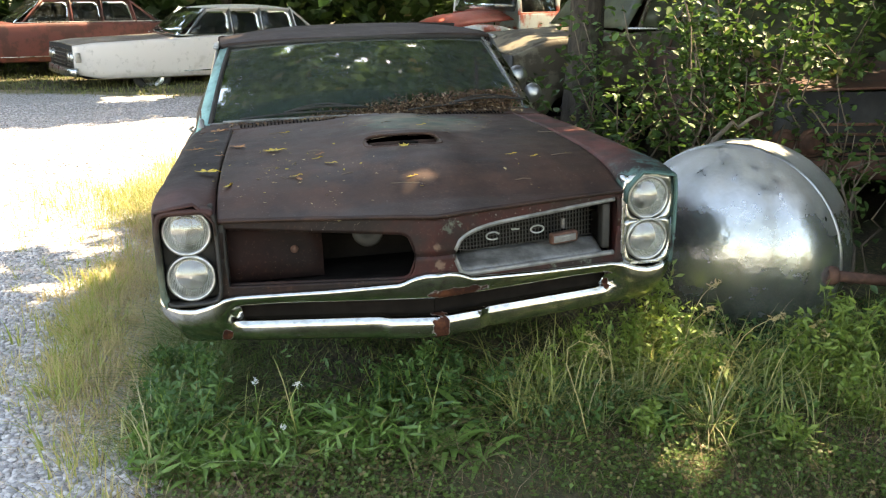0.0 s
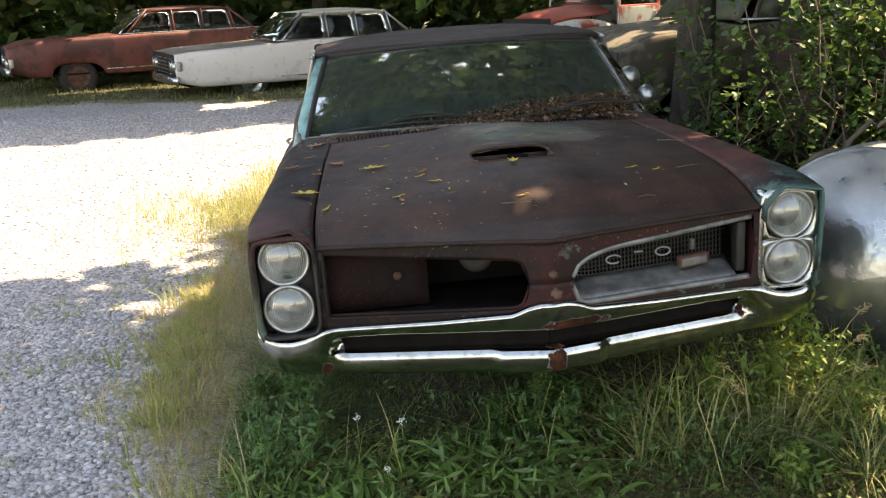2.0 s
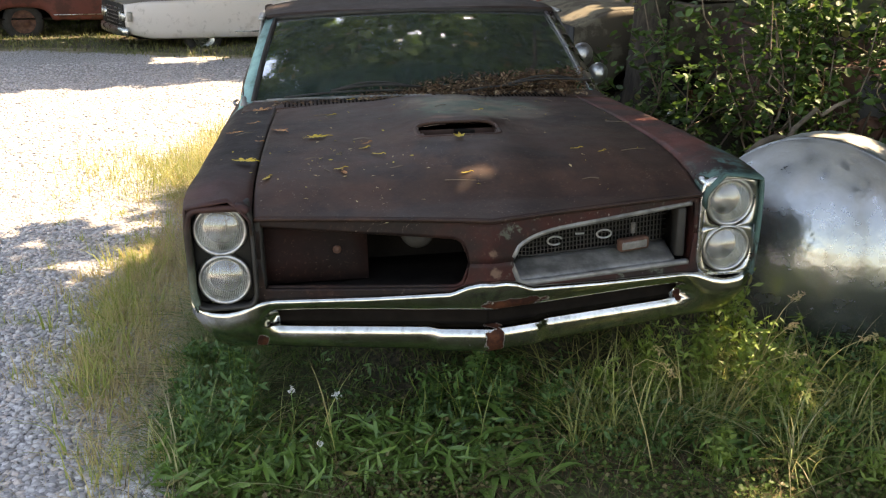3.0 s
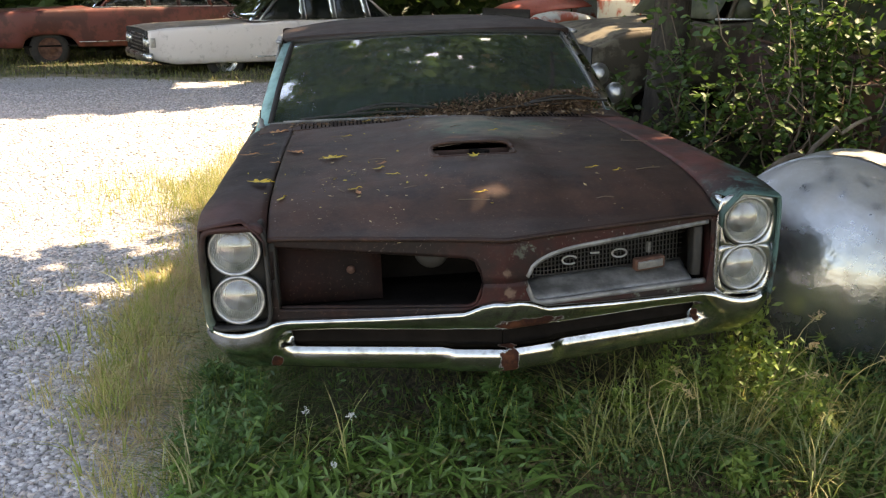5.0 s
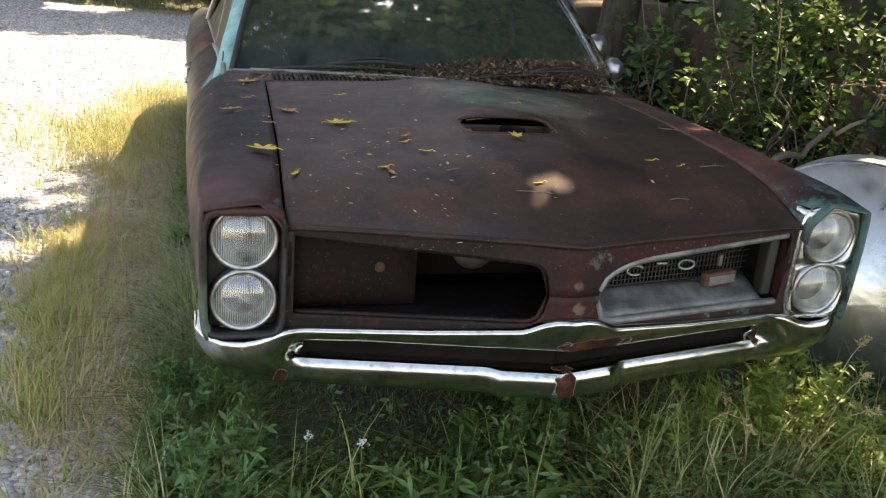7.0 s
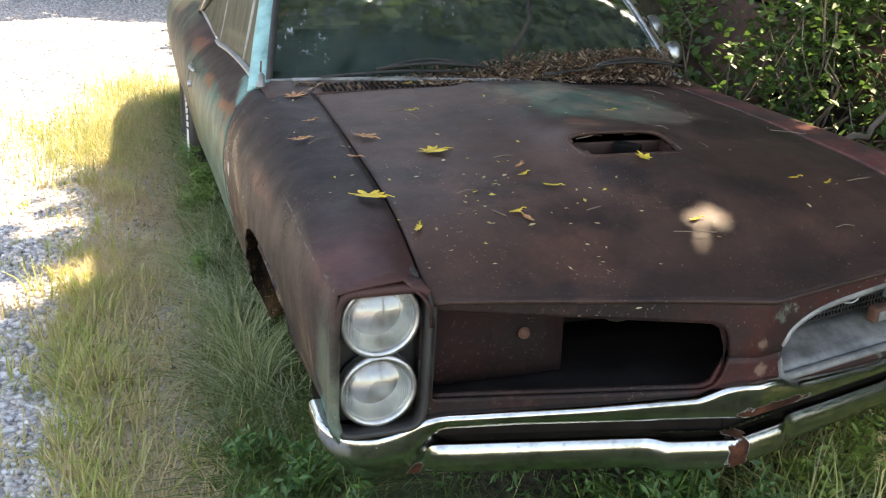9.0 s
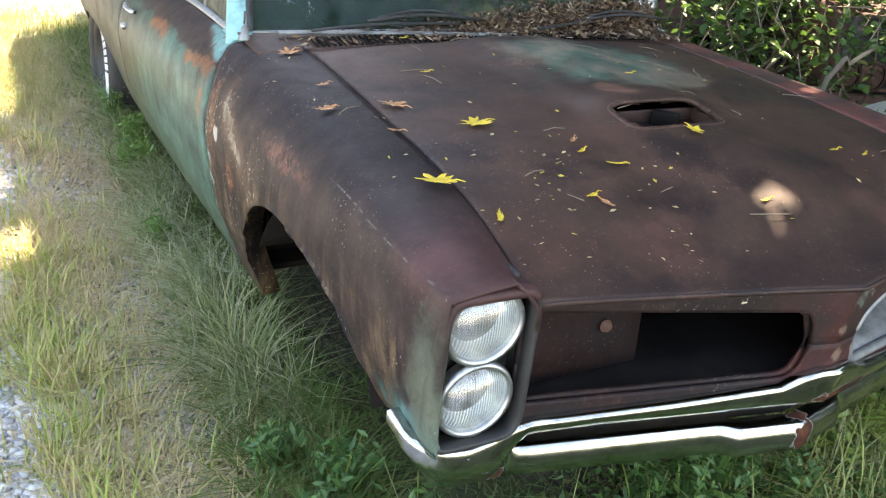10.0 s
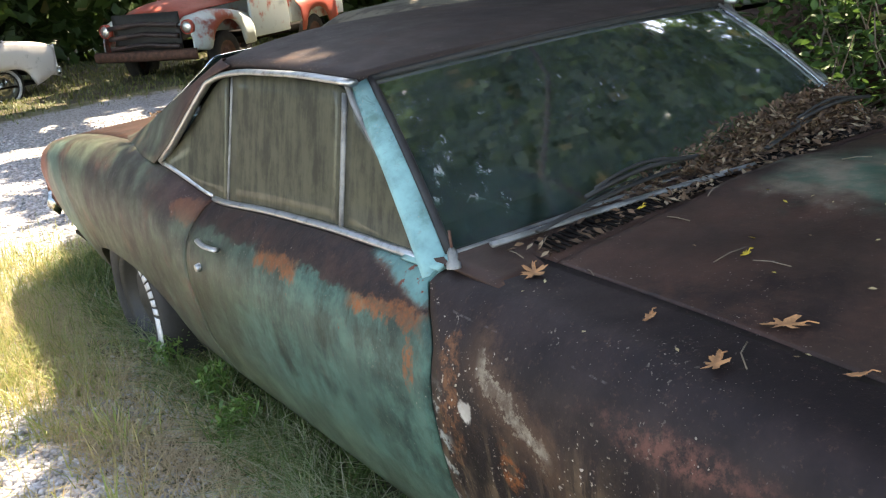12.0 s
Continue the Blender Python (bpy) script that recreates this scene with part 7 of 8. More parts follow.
# long arching blades before the bumper and round the tank
xy = np.concatenate([scatter(190, -1.0, 0.3, -0.15, 0.05, lambda x, y: bare(x, y)), scatter(1100, 0.25, 1.25, -0.18, 0.32, lambda x, y: bare(x + 1, y)), scatter(1000, 0.9, 2.7, -0.45, 0.5, lambda x, y: bare(x, y))])
blades("tall_grass", xy, 0.16, 0.40, 0.003, 0.008, 0.5, 1.7, "tuft", "long arching grass blades before the bumper", 0.0, 5)
xy, ways = clumped(np.array([(0.62, 0.08), (0.78, 0.0), (0.90, 0.06), (0.95, -0.28), (1.25, -0.10), (1.10, 0.2), (0.40, 0.02), (0.55, -0.12), (1.6, -0.3), (-0.93, -0.16), (-0.90, 1.08), (-0.92, 1.22), (-0.90, 0.98)]), 80, 0.035)
blades("grass_tufts", xy, 0.12, 0.36, 0.003, 0.007, 0.5, 1.5, "soft_grass", "pale arching tufts of grass in the lawn", 0.0, 5, ways)
# sunlit yellow-green tufts where the lawn meets the drive
xy = np.concatenate([rng.normal((-1.42, 3.7), (0.20, 0.40), (2200, 2)), rng.normal((-1.15, 4.9), (0.22, 0.5), (2200, 2)), rng.normal((-1.75, 3.9), (0.35, 0.4), (900, 2))])
blades("tufts", xy, 0.05, 0.20, 0.003, 0.006, 0.5, 1.2, "tuft", "yellow-green grass tufts at the edge of the drive")
# straw-coloured and green tufts along the edge of the gravel, with stones showing between them
line = lambda y: np.interp(y, [-0.9, -0.2, 0.3, 0.9, 1.6, 3.2, 5.5], [-0.98, -1.08, -1.20, -1.33, -1.36, -1.36, -1.20])
ys = np.concatenate([rng.uniform(0.45, 2.0, 150), rng.uniform(2.0, 5.4, 70), rng.uniform(-0.9, 0.45, 24)])
clump = np.stack([line(ys) + 0.05 + rng.normal(0, 0.17, len(ys)), ys], 1)
clump = clump[clump[:, 0] < -0.93]
xy, ways = clumped(clump, 18, 0.030)
blades("dry_grass", xy, 0.04, 0.15, 0.0035, 0.007, 0.3, 1.3, "dry_grass", "straw-coloured tufts of grass along the gravel edge", 0.0, 4, ways)
ys = np.concatenate([rng.uniform(0.3, 1.9, 95), rng.uniform(1.9, 3.4, 22), rng.uniform(-0.6, 0.3, 14)])
clump = np.stack([line(ys) - 0.04 + rng.normal(0, 0.10, len(ys)), ys], 1)
xy, ways = clumped(clump, 18, 0.030)
blades("young_grass", xy, 0.05, 0.17, 0.004, 0.008, 0.3, 1.1, "young", "green tufts among the drying grass", 0.0, 4, ways)
# small seedlings between the stones farther out
clump = np.stack([rng.uniform(-2.3, -1.45, 60), rng.uniform(-0.3, 3.3, 60)], 1)
xy, ways = clumped(clump, 14, 0.018)
blades("seedlings", xy, 0.03, 0.09, 0.003, 0.006, 0.4, 1.2, "young", "small green seedlings between the stones", 0.0, 3, ways)
xy = scatter(16000, -1.42, -0.92, 0.0, 4.6, lambda x, y: np.clip(bare(x, y) + 0.30, 0, 1) * np.clip(1.15 - gravel_at(x, y), 0, 1))
blades("thatch", xy, 0.04, 0.12, 0.003, 0.006, 1.3, 2.8, "thatch", "flattened dead thatch over the gravel edge")
# dense dark tufts about the front wheel arch and along the sill
ys = np.concatenate([rng.uniform(-0.2, 1.1, 76), rng.uniform(1.1, 4.9, 62)])
xy, ways = clumped(np.stack([rng.uniform(-1.00, -0.78, len(ys)), ys], 1), 34, 0.038)
blades("rank_grass", xy, 0.05, 0.17, 0.004, 0.008, 0.6, 2.0, "grass", "rank dark green grass round the wheel arch", 0.0, 4, ways)
# soft bent grass combed out from under the sill
clump = np.stack([rng.uniform(-0.96, -0.78, 90), np.concatenate([rng.uniform(0.75, 2.6, 66), rng.uniform(2.6, 5.2, 24)])], 1)
xy, ways = clumped(clump, 30, 0.045, 0.5)
ways = math.pi + rng.normal(0, 1.3, len(ways))
blades("sill_grass", xy, 0.07, 0.23, 0.003, 0.006, 1.0, 2.4, "pale_grass", "soft pale grass drooping out from under the sill", 0.0, 6, ways)
xy = scatter(6500, -1.04, -0.72, 0.0, 5.2, lambda x, y: np.clip(bare(x, y) + 0.2, 0, 1))
blades("sill_weeds", xy, 0.05, 0.17, 0.004, 0.008, 0.7, 1.6, "grass", "green grass close along the car's sill", 0.0, 4)
xy = scatter(56000, -12, 9, 6.0, 19, lambda x, y: np.clip((1 - gravel_at(x, y)) * 1.2 - 0.1, 0, 1))
blades("far_grass", xy, 0.03, 0.12, 0.010, 0.020, 0.4, 1.2, "far_green", "grass strip beyond the gravel drive", 0.0, 2)
# clover and low leaves over the lawn
xy = scatter(88000, -1.0, 3.4, -1.7, 0.4, lambda x, y: lawn(x, y) * green_side(x) * np.clip(patchy(x, y, 1.3) * 1.9 - 0.25, 0.15, 1))
c = np.concatenate([xy, rng.uniform(0.012, 0.065, len(xy))[:, None]], 1)
stuff("clover", leaves_mesh("clover", c, 0.0135, 1.6, rng, 1.15), M["clover"], "low clover and creeping leaves in the lawn", "groundcover")
# broad strap leaves and fine undergrowth below the bumper
xy = np.concatenate([scatter(1700, -1.0, 0.25, -0.33, 0.0, lambda x, y: bare(x + 3, y)), scatter(1800, 0.2, 2.6, -0.35, 0.35, lambda x, y: bare(x, y))])
c = np.concatenate([xy, (rng.uniform(0.02, 0.11, len(xy)) * np.clip(1.1 + 0.9 * xy[:, 1], 0.5, 1.1))[:, None]], 1)
stuff("strap_leaves", leaves_mesh("strap_leaves", c, 0.013, 0.25, rng, 6.5), M["strap"], "narrow strap leaves crowded below the bumper", "groundcover")
xy = scatter(13000, -1.0, 2.4, -0.25, 0.45, lambda x, y: bare(x + 1, y + 2) * np.where((x < 0.3) & (y > 0.0), 0.25, 1.0))
c = np.concatenate([xy, (rng.uniform(0.02, 0.16, len(xy)) * np.clip(0.9 + 1.2 * xy[:, 1], 0.4, 1.2))[:, None]], 1)
stuff("undergrowth", leaves_mesh("undergrowth", c, 0.012, 0.3, rng, 3.0), M["feather"], "dense fine-leaved undergrowth below the bumper", "groundcover")
# litter of dead stems
xy = scatter(9000, -1.2, 3.2, -1.8, -0.15, lambda x, y: lawn(x, y) * np.clip(1.15 - bare(x, y), 0.05, 1))
h = rng.uniform(0.05, 0.16, len(xy))
stuff("dead_grass", blades_mesh("dead_grass", xy, h, np.full(len(xy), 0.003), rng.uniform(1.4, 3.0, len(xy)), ground_z(xy[:, 0], xy[:, 1]), rng), M["litter"], "dry dead grass stems lying in the lawn", "grass")


def weed(x, y, n, length, seed, wide=0.16):
    """A rosette of long pointed leaves with a rib."""
    rng = np.random.default_rng(seed)
    ob = thing("weed", Matrix.Translation((x, y, float(ground_z(x, y)))), "broad-leaved green weed in the grass", "weed", "broad-leaved weeds")
    for k in range(n):
        a = 2 * math.pi * k / n + rng.uniform(-0.3, 0.3)
        L, up, w = length * rng.uniform(0.6, 1.15), rng.uniform(0.5, 1.1), length * wide * rng.uniform(0.7, 1.2)
        rows = []
        for t in np.linspace(0, 1, 7):
            c = np.array((math.cos(a) * L * t * 0.8, math.sin(a) * L * t * 0.8, L * (up * t - 0.75 * t * t)))
            d = np.array((-math.sin(a), math.cos(a), 0)) * w * math.sin(math.pi * (0.06 + 0.94 * t) ** 0.8) * 0.5
            rows.append([c - d + (0, 0, w * 0.12), c, c + d + (0, 0, w * 0.12)])
        part("leaf", sheet("leaf", np.array(rows)), M["strap"], ob)
    return ob


wr = np.random.default_rng(9)
for k in range(64):
    x, y = wr.uniform(-0.90, 0.15) if k < 66 else wr.uniform(0.1, 0.9), wr.uniform(-0.36, -0.02)
    weed(x, y, int(wr.integers(4, 8)), wr.uniform(0.12, 0.26), 200 + k, wr.uniform(0.09, 0.15))
for k in range(10):
    weed(wr.uniform(0.9, 2.6), wr.uniform(-0.7, 0.35), 6, wr.uniform(0.12, 0.24), 300 + k)



def bushy_weed(x, y, h, stems, mat, leaf, seed, label, group):
    """Upright stems set all round with narrow leaves."""
    r = np.random.default_rng(seed)
    ob = thing("bushy_weed", Matrix.Translation((x, y, float(ground_z(x, y)))), label, "weed", group)
    pts = []
    for k in range(stems):
        a, lean = r.uniform(0, 2 * math.pi), r.uniform(0.05, 0.45)
        tip = np.array((math.cos(a) * lean * h, math.sin(a) * lean * h, h * r.uniform(0.7, 1.1)))
        path = [tip * t + np.array((0, 0, 0.04 * h * math.sin(3 * t))) + np.array((math.cos(a), math.sin(a), 0)) * 0.015 for t in np.linspace(0, 1, 6)]
        part("stem", sweep("stem", path, circle(1, 5), scale=np.linspace(0.0032, 0.0012, 6)), M["spear"], ob)
        for t in r.uniform(0.12, 1.03, int(h * 240)):
            pts.append(tip * t + r.normal(size=3) * np.array((0.026, 0.026, 0.014)) * (1.25 - 0.6 * t))
    part("foliage", leaves_mesh("foliage", np.array(pts), leaf, 0.5, r, 3.2), M[mat], ob, "many narrow green leaves")
    return ob


FW, SW = "dark feathery green weed growing under the bumper", "upright yellow-green weed with narrow leaves"
for k, (x, y, h) in enumerate(((-0.93, 0.02, 0.22), (-0.85, -0.10, 0.26), (-0.04, 0.06, 0.26), (-0.14, 0.10, 0.22), (0.10, 0.08, 0.24), (0.22, 0.02, 0.18), (-0.78, 0.06, 0.24))):
    bushy_weed(x, y, h, 7, "feather", 0.011, 700 + k, FW, "feathery weeds")
for k, (x, y, h) in enumerate(((0.60, 0.10, 0.32), (0.78, 0.04, 0.36), (0.92, 0.12, 0.34), (0.45, 0.06, 0.22), (1.02, -0.05, 0.28), (1.30, -0.05, 0.26), (1.42, -0.12, 0.34), (1.56, -0.08, 0.40), (1.70, -0.02, 0.36), (1.50, -0.32, 0.24), (1.85, -0.15, 0.42), (2.05, -0.30, 0.34), (1.98, 0.10, 0.46), (2.25, -0.05, 0.44), (1.15, -0.45, 0.14), (0.70, -0.30, 0.14), (1.75, -0.50, 0.22), (1.00, 0.35, 0.52), (1.12, 0.20, 0.30))):
    bushy_weed(x, y, h, 5, "spear", 0.012, 740 + k, SW, "upright weeds")

for k, (x, y, h) in enumerate(((-0.84, 0.40, 0.20), (-0.96, 2.55, 0.15), (-0.92, 2.85, 0.16), (-0.98, 1.85, 0.12), (-0.95, 0.55, 0.14), (-0.93, 3.25, 0.17), (-0.97, 0.25, 0.16))):
    bushy_weed(x, y, h, 9, "feather" if y < 1 else "strap", 0.011, 780 + k, "low green weed growing along the car's sill", "weeds by the sill")


def seed_stem(x, y, path, seed, label):
    """A thin grass stalk bending under a loose head of seeds."""
    r = np.random.default_rng(seed)
    ob = thing("grass_stem", Matrix.Translation((x, y, float(ground_z(x, y)))), label, "grass", "seeding grass stems")
    part("stem", sweep("stem", path, circle(1, 5), scale=np.linspace(0.0022, 0.0010, len(path))), M["dry_grass"], ob)
    a, b = np.array(path[-2]), np.array(path[-1])
    pts = np.array([a + (b - a) * t + r.normal(size=3) * 0.006 for t in r.uniform(0, 1.15, 34)])
    part("seed_head", leaves_mesh("seed_head", pts, 0.006, 0.2, r, 3.2), M["dry_grass"], ob, "pale feathery seed head")
    return ob


def bent(h, reach, turn, droop):
    """Points of a stalk that rises and then nods over."""
    c, d = math.cos(turn), math.sin(turn)
    return [(c * reach * t ** 2.2, d * reach * t ** 2.2, h * (t - droop * max(0.0, t - 0.6) ** 1.5)) for t in np.linspace(0, 1, 9)]


sr = np.random.default_rng(61)
for k, (x, y, h, reach, turn) in enumerate(((0.92, -0.02, 0.46, 0.16, 0.2), (0.98, 0.06, 0.52, 0.22, 0.5), (0.84, -0.06, 0.40, 0.20, -0.3), (1.06, -0.10, 0.44, 0.26, 0.1), (1.22, -0.16, 0.38, 0.30, 0.4), (0.70, -0.02, 0.36, 0.12, 2.6), (1.40, -0.22, 0.34, 0.20, 1.0), (0.50, -0.10, 0.30, 0.14, 0.8), (1.62, -0.20, 0.42, 0.22, -0.4))):
    seed_stem(x, y, bent(h, reach, turn, 0.9), 800 + k, "pale dry grass stem nodding under its seed head")
seed_stem(0.46, -0.12, [(0.03, -0.20, 0.02), (0.02, -0.12, 0.13), (0.0, -0.02, 0.24), (0.01, 0.0, 0.29), (0.05, 0.0, 0.315), (0.10, -0.01, 0.30), (0.14, -0.02, 0.26)], 830, "long dry grass blade bent over in a hook")


def white_flower(x, y, z, seed):
    r = np.random.default_rng(seed)
    g = float(ground_z(x, y))
    ob = thing("white_flower", Matrix.Translation((x, y, g)), "small white flower head on a thin green stalk", "flower", "white flowers in the grass")
    part("stalk", sweep("stalk", [(0.01, 0.02, 0), (0.004, 0.01, z * 0.5), (0, 0, z)], circle(0.0014, 5)), M["strap"], ob)
    pts = np.array([(0, 0, z)]) + r.normal(size=(26, 3)) * 0.0055
    part("petals", leaves_mesh("petals", pts, 0.006, 0.3, r, 1.6), M["petal"], ob, "white petals")


M["petal"] = leafy("white_petals", (0.62, 0.64, 0.60), (0.80, 0.80, 0.78), dry_share=0.0)
for k, (x, y, z) in enumerate(((-0.609, 0.0, 0.20), (-0.466, -0.01, 0.185), (-0.52, -0.20, 0.12))):
    white_flower(x, y, z, 850 + k)

# crushed stone: the nearest stones one by one, the rest as one mass
def single_stone():
    s = Shade("single_crushed_stone", "Generated")
    c = s.mix(s.single(), (0.22, 0.214, 0.226), (0.66, 0.638, 0.648))
    return s.done(s.mix(s.mul(s.noise(6, 5), 0.4), c, (0.40, 0.38, 0.36)), 0.85)


M["single_stone"] = single_stone()
cut_v = np.array([(x, y, z) for x in (-0.72, 0.72) for y in (-0.72, 0.72) for z in (-0.72, 0.72)])
cut_f = np.array([(0, 1, 3), (0, 3, 2), (4, 6, 7), (4, 7, 5), (0, 4, 5), (0, 5, 1), (2, 3, 7), (2, 7, 6), (0, 2, 6), (0, 6, 4), (1, 5, 7), (1, 7, 3)])


def stones(xy, size, rng):
    n = len(xy)
    k = len(cut_v)
    V = cut_v[None] * rng.uniform(0.62, 1.25, (n, k, 3)) * rng.uniform(0.7, 1.3, (n, 1, 3)) * np.array((1, 1, 0.75))
    th = rng.uniform(0, 2 * np.pi, n)
    c, s = np.cos(th)[:, None], np.sin(th)[:, None]
    X, Y = V[..., 0] * c - V[..., 1] * s, V[..., 0] * s + V[..., 1] * c
    V = np.stack([X, Y, V[..., 2]], -1) * size[:, None, None]
    V += np.concatenate([xy, (ground_z(xy[:, 0], xy[:, 1]) + size * 0.18)[:, None]], 1)[:, None]
    F = (np.arange(n) * k)[:, None, None] + cut_f[None]
    return V.reshape(-1, 3), F.reshape(-1, 3)


dens = lambda x, y: np.clip(gravel_at(x, y) * 1.25 + 0.08 * (x < -0.92), 0, 1)
xy = np.concatenate([scatter(60000, -3.0, -0.90, -0.9, 3.6, dens), scatter(7000, -1.5, -0.97, -0.8, 3.4, lambda x, y: np.clip(0.9 - bare(x, y), 0, 1))])
V, F = stones(xy, rng.uniform(0.006, 0.0150, len(xy)), rng)
stuff("gravel", raw_mesh("gravel", V, F), M["stone"], "loose grey crushed stone on the drive", "gravel")
xy = scatter(14000, -6.0, 1.5, 3.6, 10.5, dens)
V, F = stones(xy, rng.uniform(0.008, 0.016, len(xy)), rng)
stuff("far_gravel", raw_mesh("far_gravel", V, F), M["stone"], "grey crushed stone farther up the drive", "gravel")
# the stones nearest the path, one by one
kinds = []
for k in range(8):
    V, F = stones(np.zeros((1, 2)), np.array([0.011]), np.random.default_rng(500 + k))
    me = raw_mesh("stone", V - V.mean(0), F)
    me.materials.append(M["single_stone"])
    kinds.append(me)
xy = scatter(900, -1.95, -1.10, 0.2, 1.7, dens)[:300]
for k, (x, y) in enumerate(xy):
    o = new("stone", kinds[k % 8])
    o.parent = ground
    o.matrix_basis = pose(x, y, float(ground_z(x, y)) + 0.006, 0, 0, rng.uniform(0, 360)) @ Matrix.Scale(rng.uniform(0.8, 1.5), 4)

# ---- leaves, twigs and litter lying on the car ----
CARM = CAR


def top_of_hood(x, y):
    if y > 1.24:
        return 0.925
    if abs(x) > float(hood_half(y)):
        return float(flow(y, BELT)) + 0.019
    return float(hood_z(x, y))


def fallen_leaf(x, y, z, size, turn, mat, label, lobes=5, seed=0):
    """A curled, lobed leaf with its stalk."""
    rng = np.random.default_rng(seed)
    n = 34
    verts = [(0, 0, size * 0.05)]
    wide = 0.62 if lobes > 2 else 0.34
    skew = rng.uniform(-0.25, 0.25)
    for k in range(n):
        a = 2 * math.pi * k / n
        r = size * (0.62 + 0.20 * math.cos(a * (lobes + 1) + rng.uniform(-0.7, 0.7)) * (lobes > 2) + 0.24 * rng.uniform(-1, 1)) * (1.25 if abs(a - math.pi) > 1.6 else 0.95)
        x1, y1 = r * math.cos(a), r * math.sin(a) * wide
        verts.append((x1, y1 + skew * x1 * x1 / size, size * (0.02 + 0.05 * rng.uniform(0, 1) + 0.32 * (y1 / size) ** 2 + 0.06 * (x1 / size) ** 2)))
    faces = [(0, 1 + k, 1 + (k + 1) % n) for k in range(n)]
    ob = part("fallen_leaf", mesh_of("fallen_leaf", verts, faces), mat)
    tagged(ob, label, "leaf", "fallen leaves on the hood")
    ob.matrix_world = CARM @ pose(x, y, z + 0.004, 0, 0, turn)
    st = part("stalk", sweep("stalk", [(size * 0.5, 0, 0.002), (size * 0.9, 0.1 * size, 0.006), (size * 1.3, 0.05 * size, 0.003)], circle(0.0012, 5)), mat, ob)
    return ob


YL, BL = "yellow fallen leaf curled on the rusted hood", "dry brown leaf curled on the rusted hood"
SPOTS = [(-0.50, 0.57, 0.050, 10, 1), (-0.012, 0.376, 0.034, 80, 1), (0.36, 0.27, 0.024, 0, 1), (0.44, 0.24, 0.020, 20, 1), (-0.34, 0.367, 0.022, 30, 1), (-0.30, 0.30, 0.026, -30, 1),
         (-0.73, 0.31, 0.045, -25, 1), (-0.655, 0.18, 0.030, 60, 1), (-0.43, 0.20, 0.026, 15, 1), (-0.44, 0.95, 0.022, 5, 1), (-0.04, 0.10, 0.022, 5, 1), (-0.35, 1.29, 0.022, 10, 1),
         (-0.63, 0.74, 0.040, -50, 0), (-0.80, 0.74, 0.032, 10, 0), (-0.72, 1.23, 0.045, 40, 0), (-0.74, 0.92, 0.028, 20, 0), (-0.41, 0.17, 0.030, 100, 0), (-0.70, 0.58, 0.026, -40, 0), (-0.33, 0.42, 0.026, 40, 0), (0.12, 0.80, 0.022, 0, 1)]
for k, (x, y, sz, tn, yl) in enumerate(SPOTS):
    fallen_leaf(x, y, top_of_hood(x, y), sz, tn, M["yellow_leaf"] if yl else M["brown_leaf"], YL if yl else BL, 5 if sz > 0.03 else 2, k)

rng = np.random.default_rng(77)
M["crumb"] = leafy("pale_leaf_crumbs", (0.32, 0.22, 0.11), (0.66, 0.54, 0.28), (0.58, 0.44, 0.06), 0.3, 0.1, 0.7)
# fine bits of leaf on hood and fenders
n = 110
bx, by = rng.uniform(-0.85, 0.68, n), rng.uniform(-0.05, 1.2, n)
near = rng.uniform(0, 1, n) < 0.35
bx = np.where(near, rng.normal(-0.42, 0.12, n), bx)
by = np.where(near, rng.normal(0.25, 0.13, n), by)
pts = np.array([CARM @ Vector((x, y, top_of_hood(x, y) + 0.003)) for x, y in zip(bx, by)])
stuff("leaf_crumbs", leaves_mesh("leaf_crumbs", pts, 0.0065, 4.0, rng, 2.0), M["crumb"], "pale leaf crumbs scattered over the rusted hood", "leaf litter")
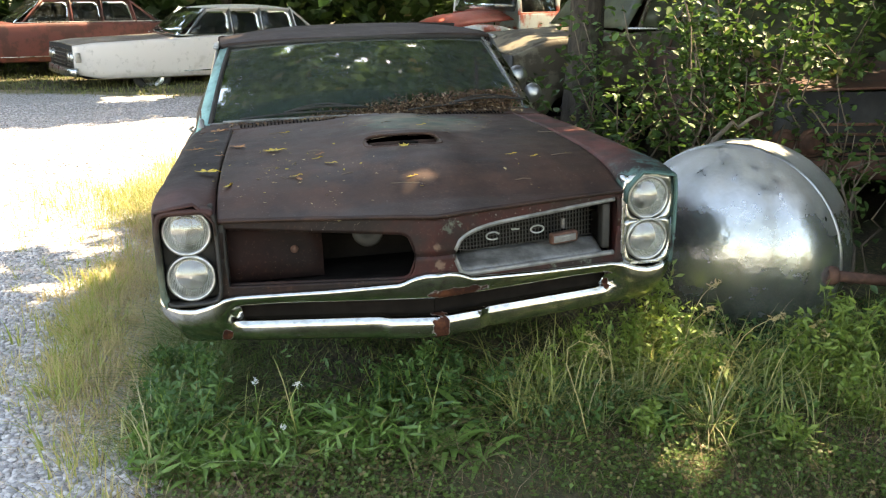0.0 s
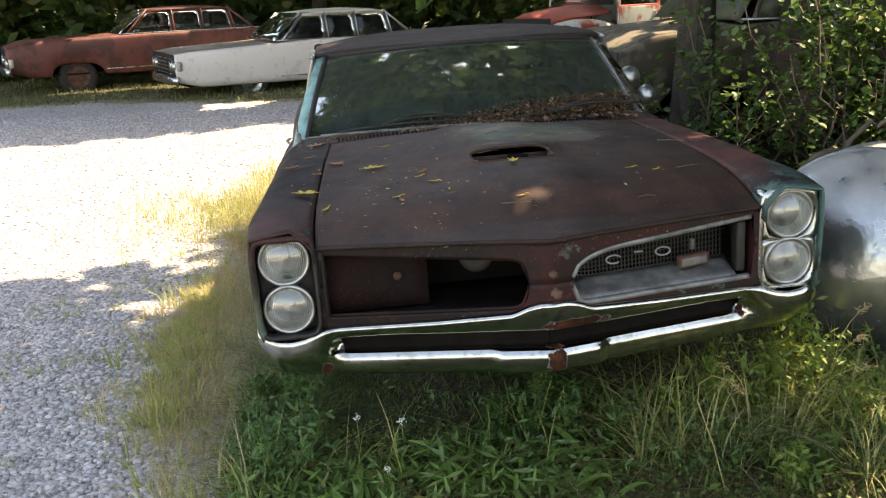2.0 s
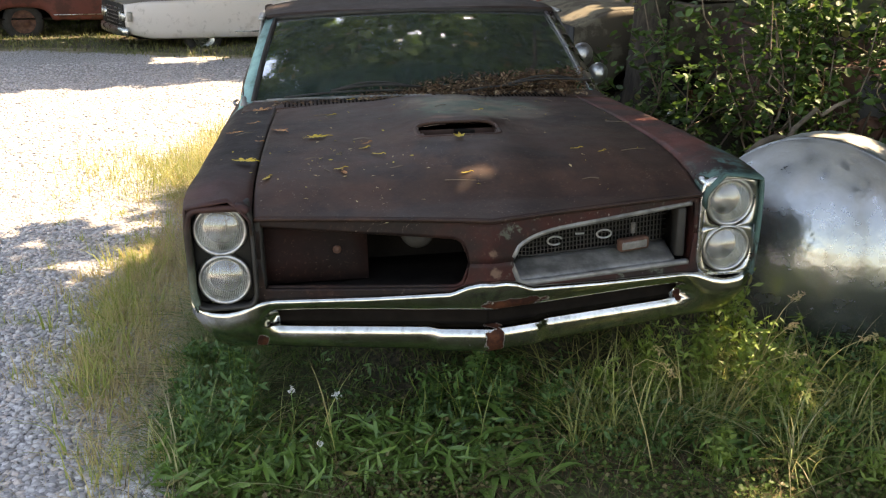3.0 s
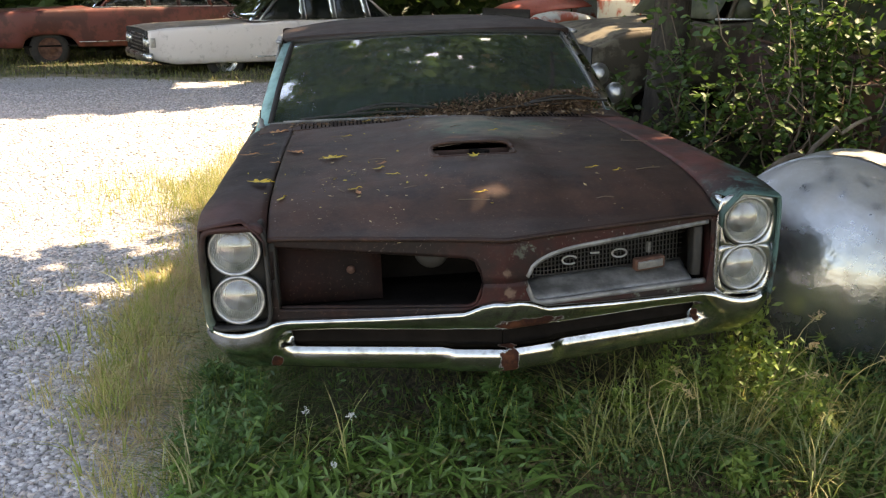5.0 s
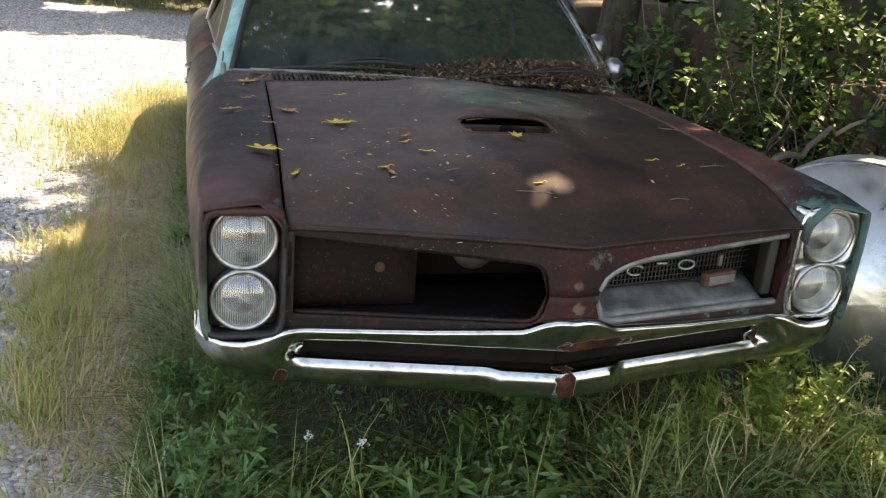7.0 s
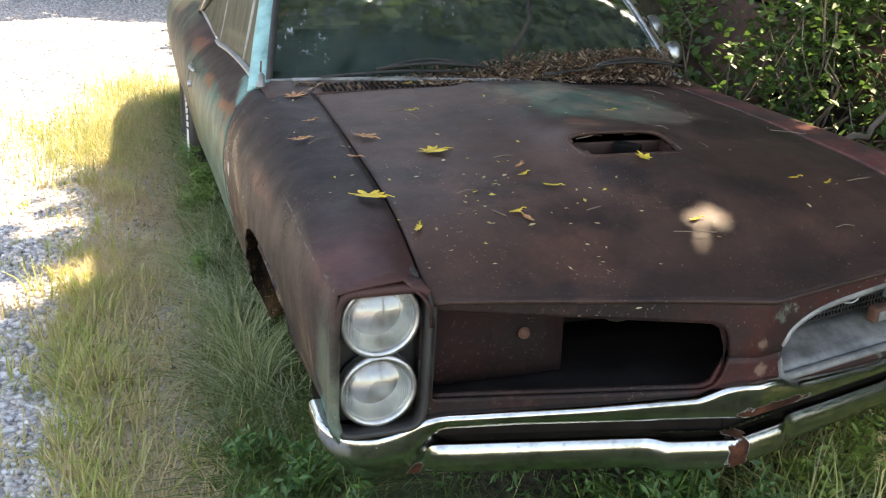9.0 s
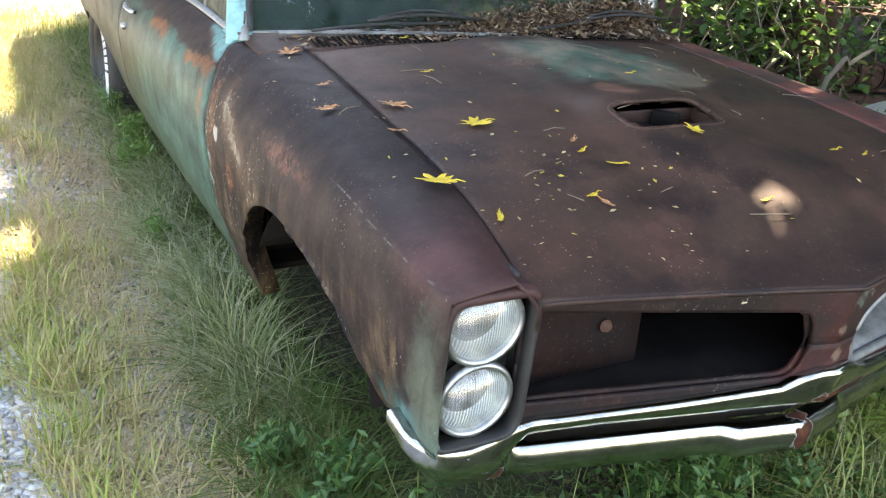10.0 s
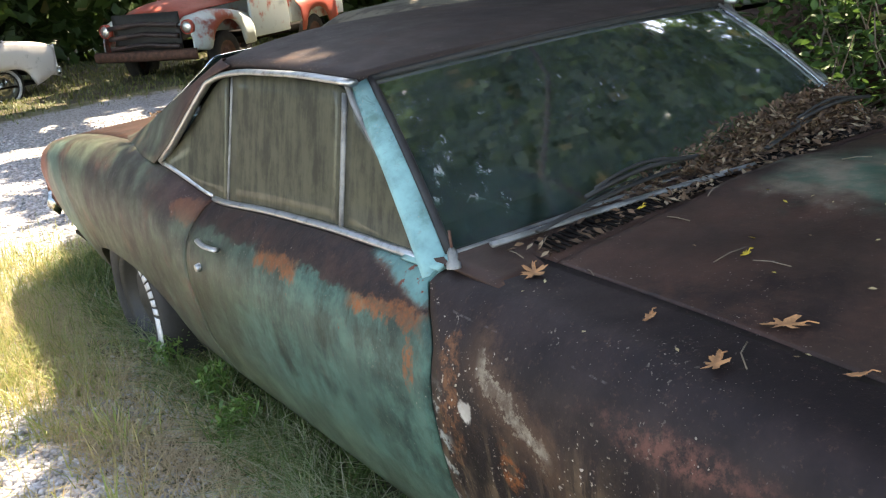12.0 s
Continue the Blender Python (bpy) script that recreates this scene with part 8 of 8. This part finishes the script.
# litter along the foot of the windshield
n = 5600
bx = np.clip(rng.beta(2.6, 1.6, n) * 1.15 - 0.40, -0.4, 0.74)
w = np.clip((bx + 0.42) / 0.5, 0.12, 1)
by = 1.405 + 0.05 * (bx / 0.75) ** 2 + rng.normal(0, 0.030, n) * (0.6 + 0.6 * w)
bz = 0.925 + rng.uniform(0, 1, n) ** 1.6 * 0.042 * w + np.clip((by - 1.40) * 0.6, 0, 0.04)
pts = np.array([CARM @ Vector(p) for p in zip(bx, by, bz)])
stuff("leaf_litter", leaves_mesh("leaf_litter", pts, 0.008, 0.8, rng, 2.8), M["litter"], "heap of brown leaf litter against the windshield", "leaf litter")
n = 900
bx, by = rng.uniform(-0.7, 0.72, n), rng.uniform(1.24, 1.40, n)
pts = np.array([CARM @ Vector((x, y, 0.918 + 0.02 * (1 - (x / 0.8) ** 2))) for x, y in zip(bx, by) if x > -0.3 or rng.uniform() < 0.25])
stuff("cowl_litter", leaves_mesh("cowl_litter", pts, 0.011, 2.0, rng, 2.4), M["litter"], "fine leaf litter lying on the cowl louvres", "leaf litter")
# litter before the rear window
n = 500
pts = np.array([CARM @ Vector((rng.uniform(-0.6, 0.6), rng.uniform(3.55, 3.85), 0.955)) for _ in range(n)])
stuff("deck_litter", leaves_mesh("deck_litter", pts, 0.020, 2.0, rng, 2.2), M["litter"], "leaf litter lying on the trunk lid", "leaf litter")
for k in range(26):
    x, y, a, L = rng.uniform(-0.8, 0.6), rng.uniform(0.05, 1.35), rng.uniform(0, 6.28), rng.uniform(0.03, 0.11)
    z = top_of_hood(x, y) + 0.004
    tw = part("twig", sweep("twig", [(0, 0, 0), (L * 0.5, L * rng.uniform(-0.1, 0.1), 0.003), (L, 0, 0.0)], circle(0.0013, 5)), M["twig"])
    tagged(tw, "thin dry twig lying on the hood", "twig", "twigs on the hood")
    tw.matrix_world = CARM @ pose(x, y, z, 0, 0, math.degrees(a))
# a leafy sprig hanging over the roof
sp = thing("leaf_sprig", Matrix.Translation((-0.14, 2.78, 1.62)), "green leafy sprig hanging above the car's roof", "branch")
part("stem", sweep("stem", [(0.15, 0.4, 0.5), (0.05, 0.15, 0.22), (0, 0, -0.15)], circle(0.004, 6)), M["twig"], sp)
part("foliage", leaves_mesh("foliage", np.random.default_rng(4).normal(size=(26, 3)) * np.array((0.06, 0.06, 0.08)) + np.array((0, 0, -0.06)), 0.055, 0.2, np.random.default_rng(4)), M["shrub"], sp)
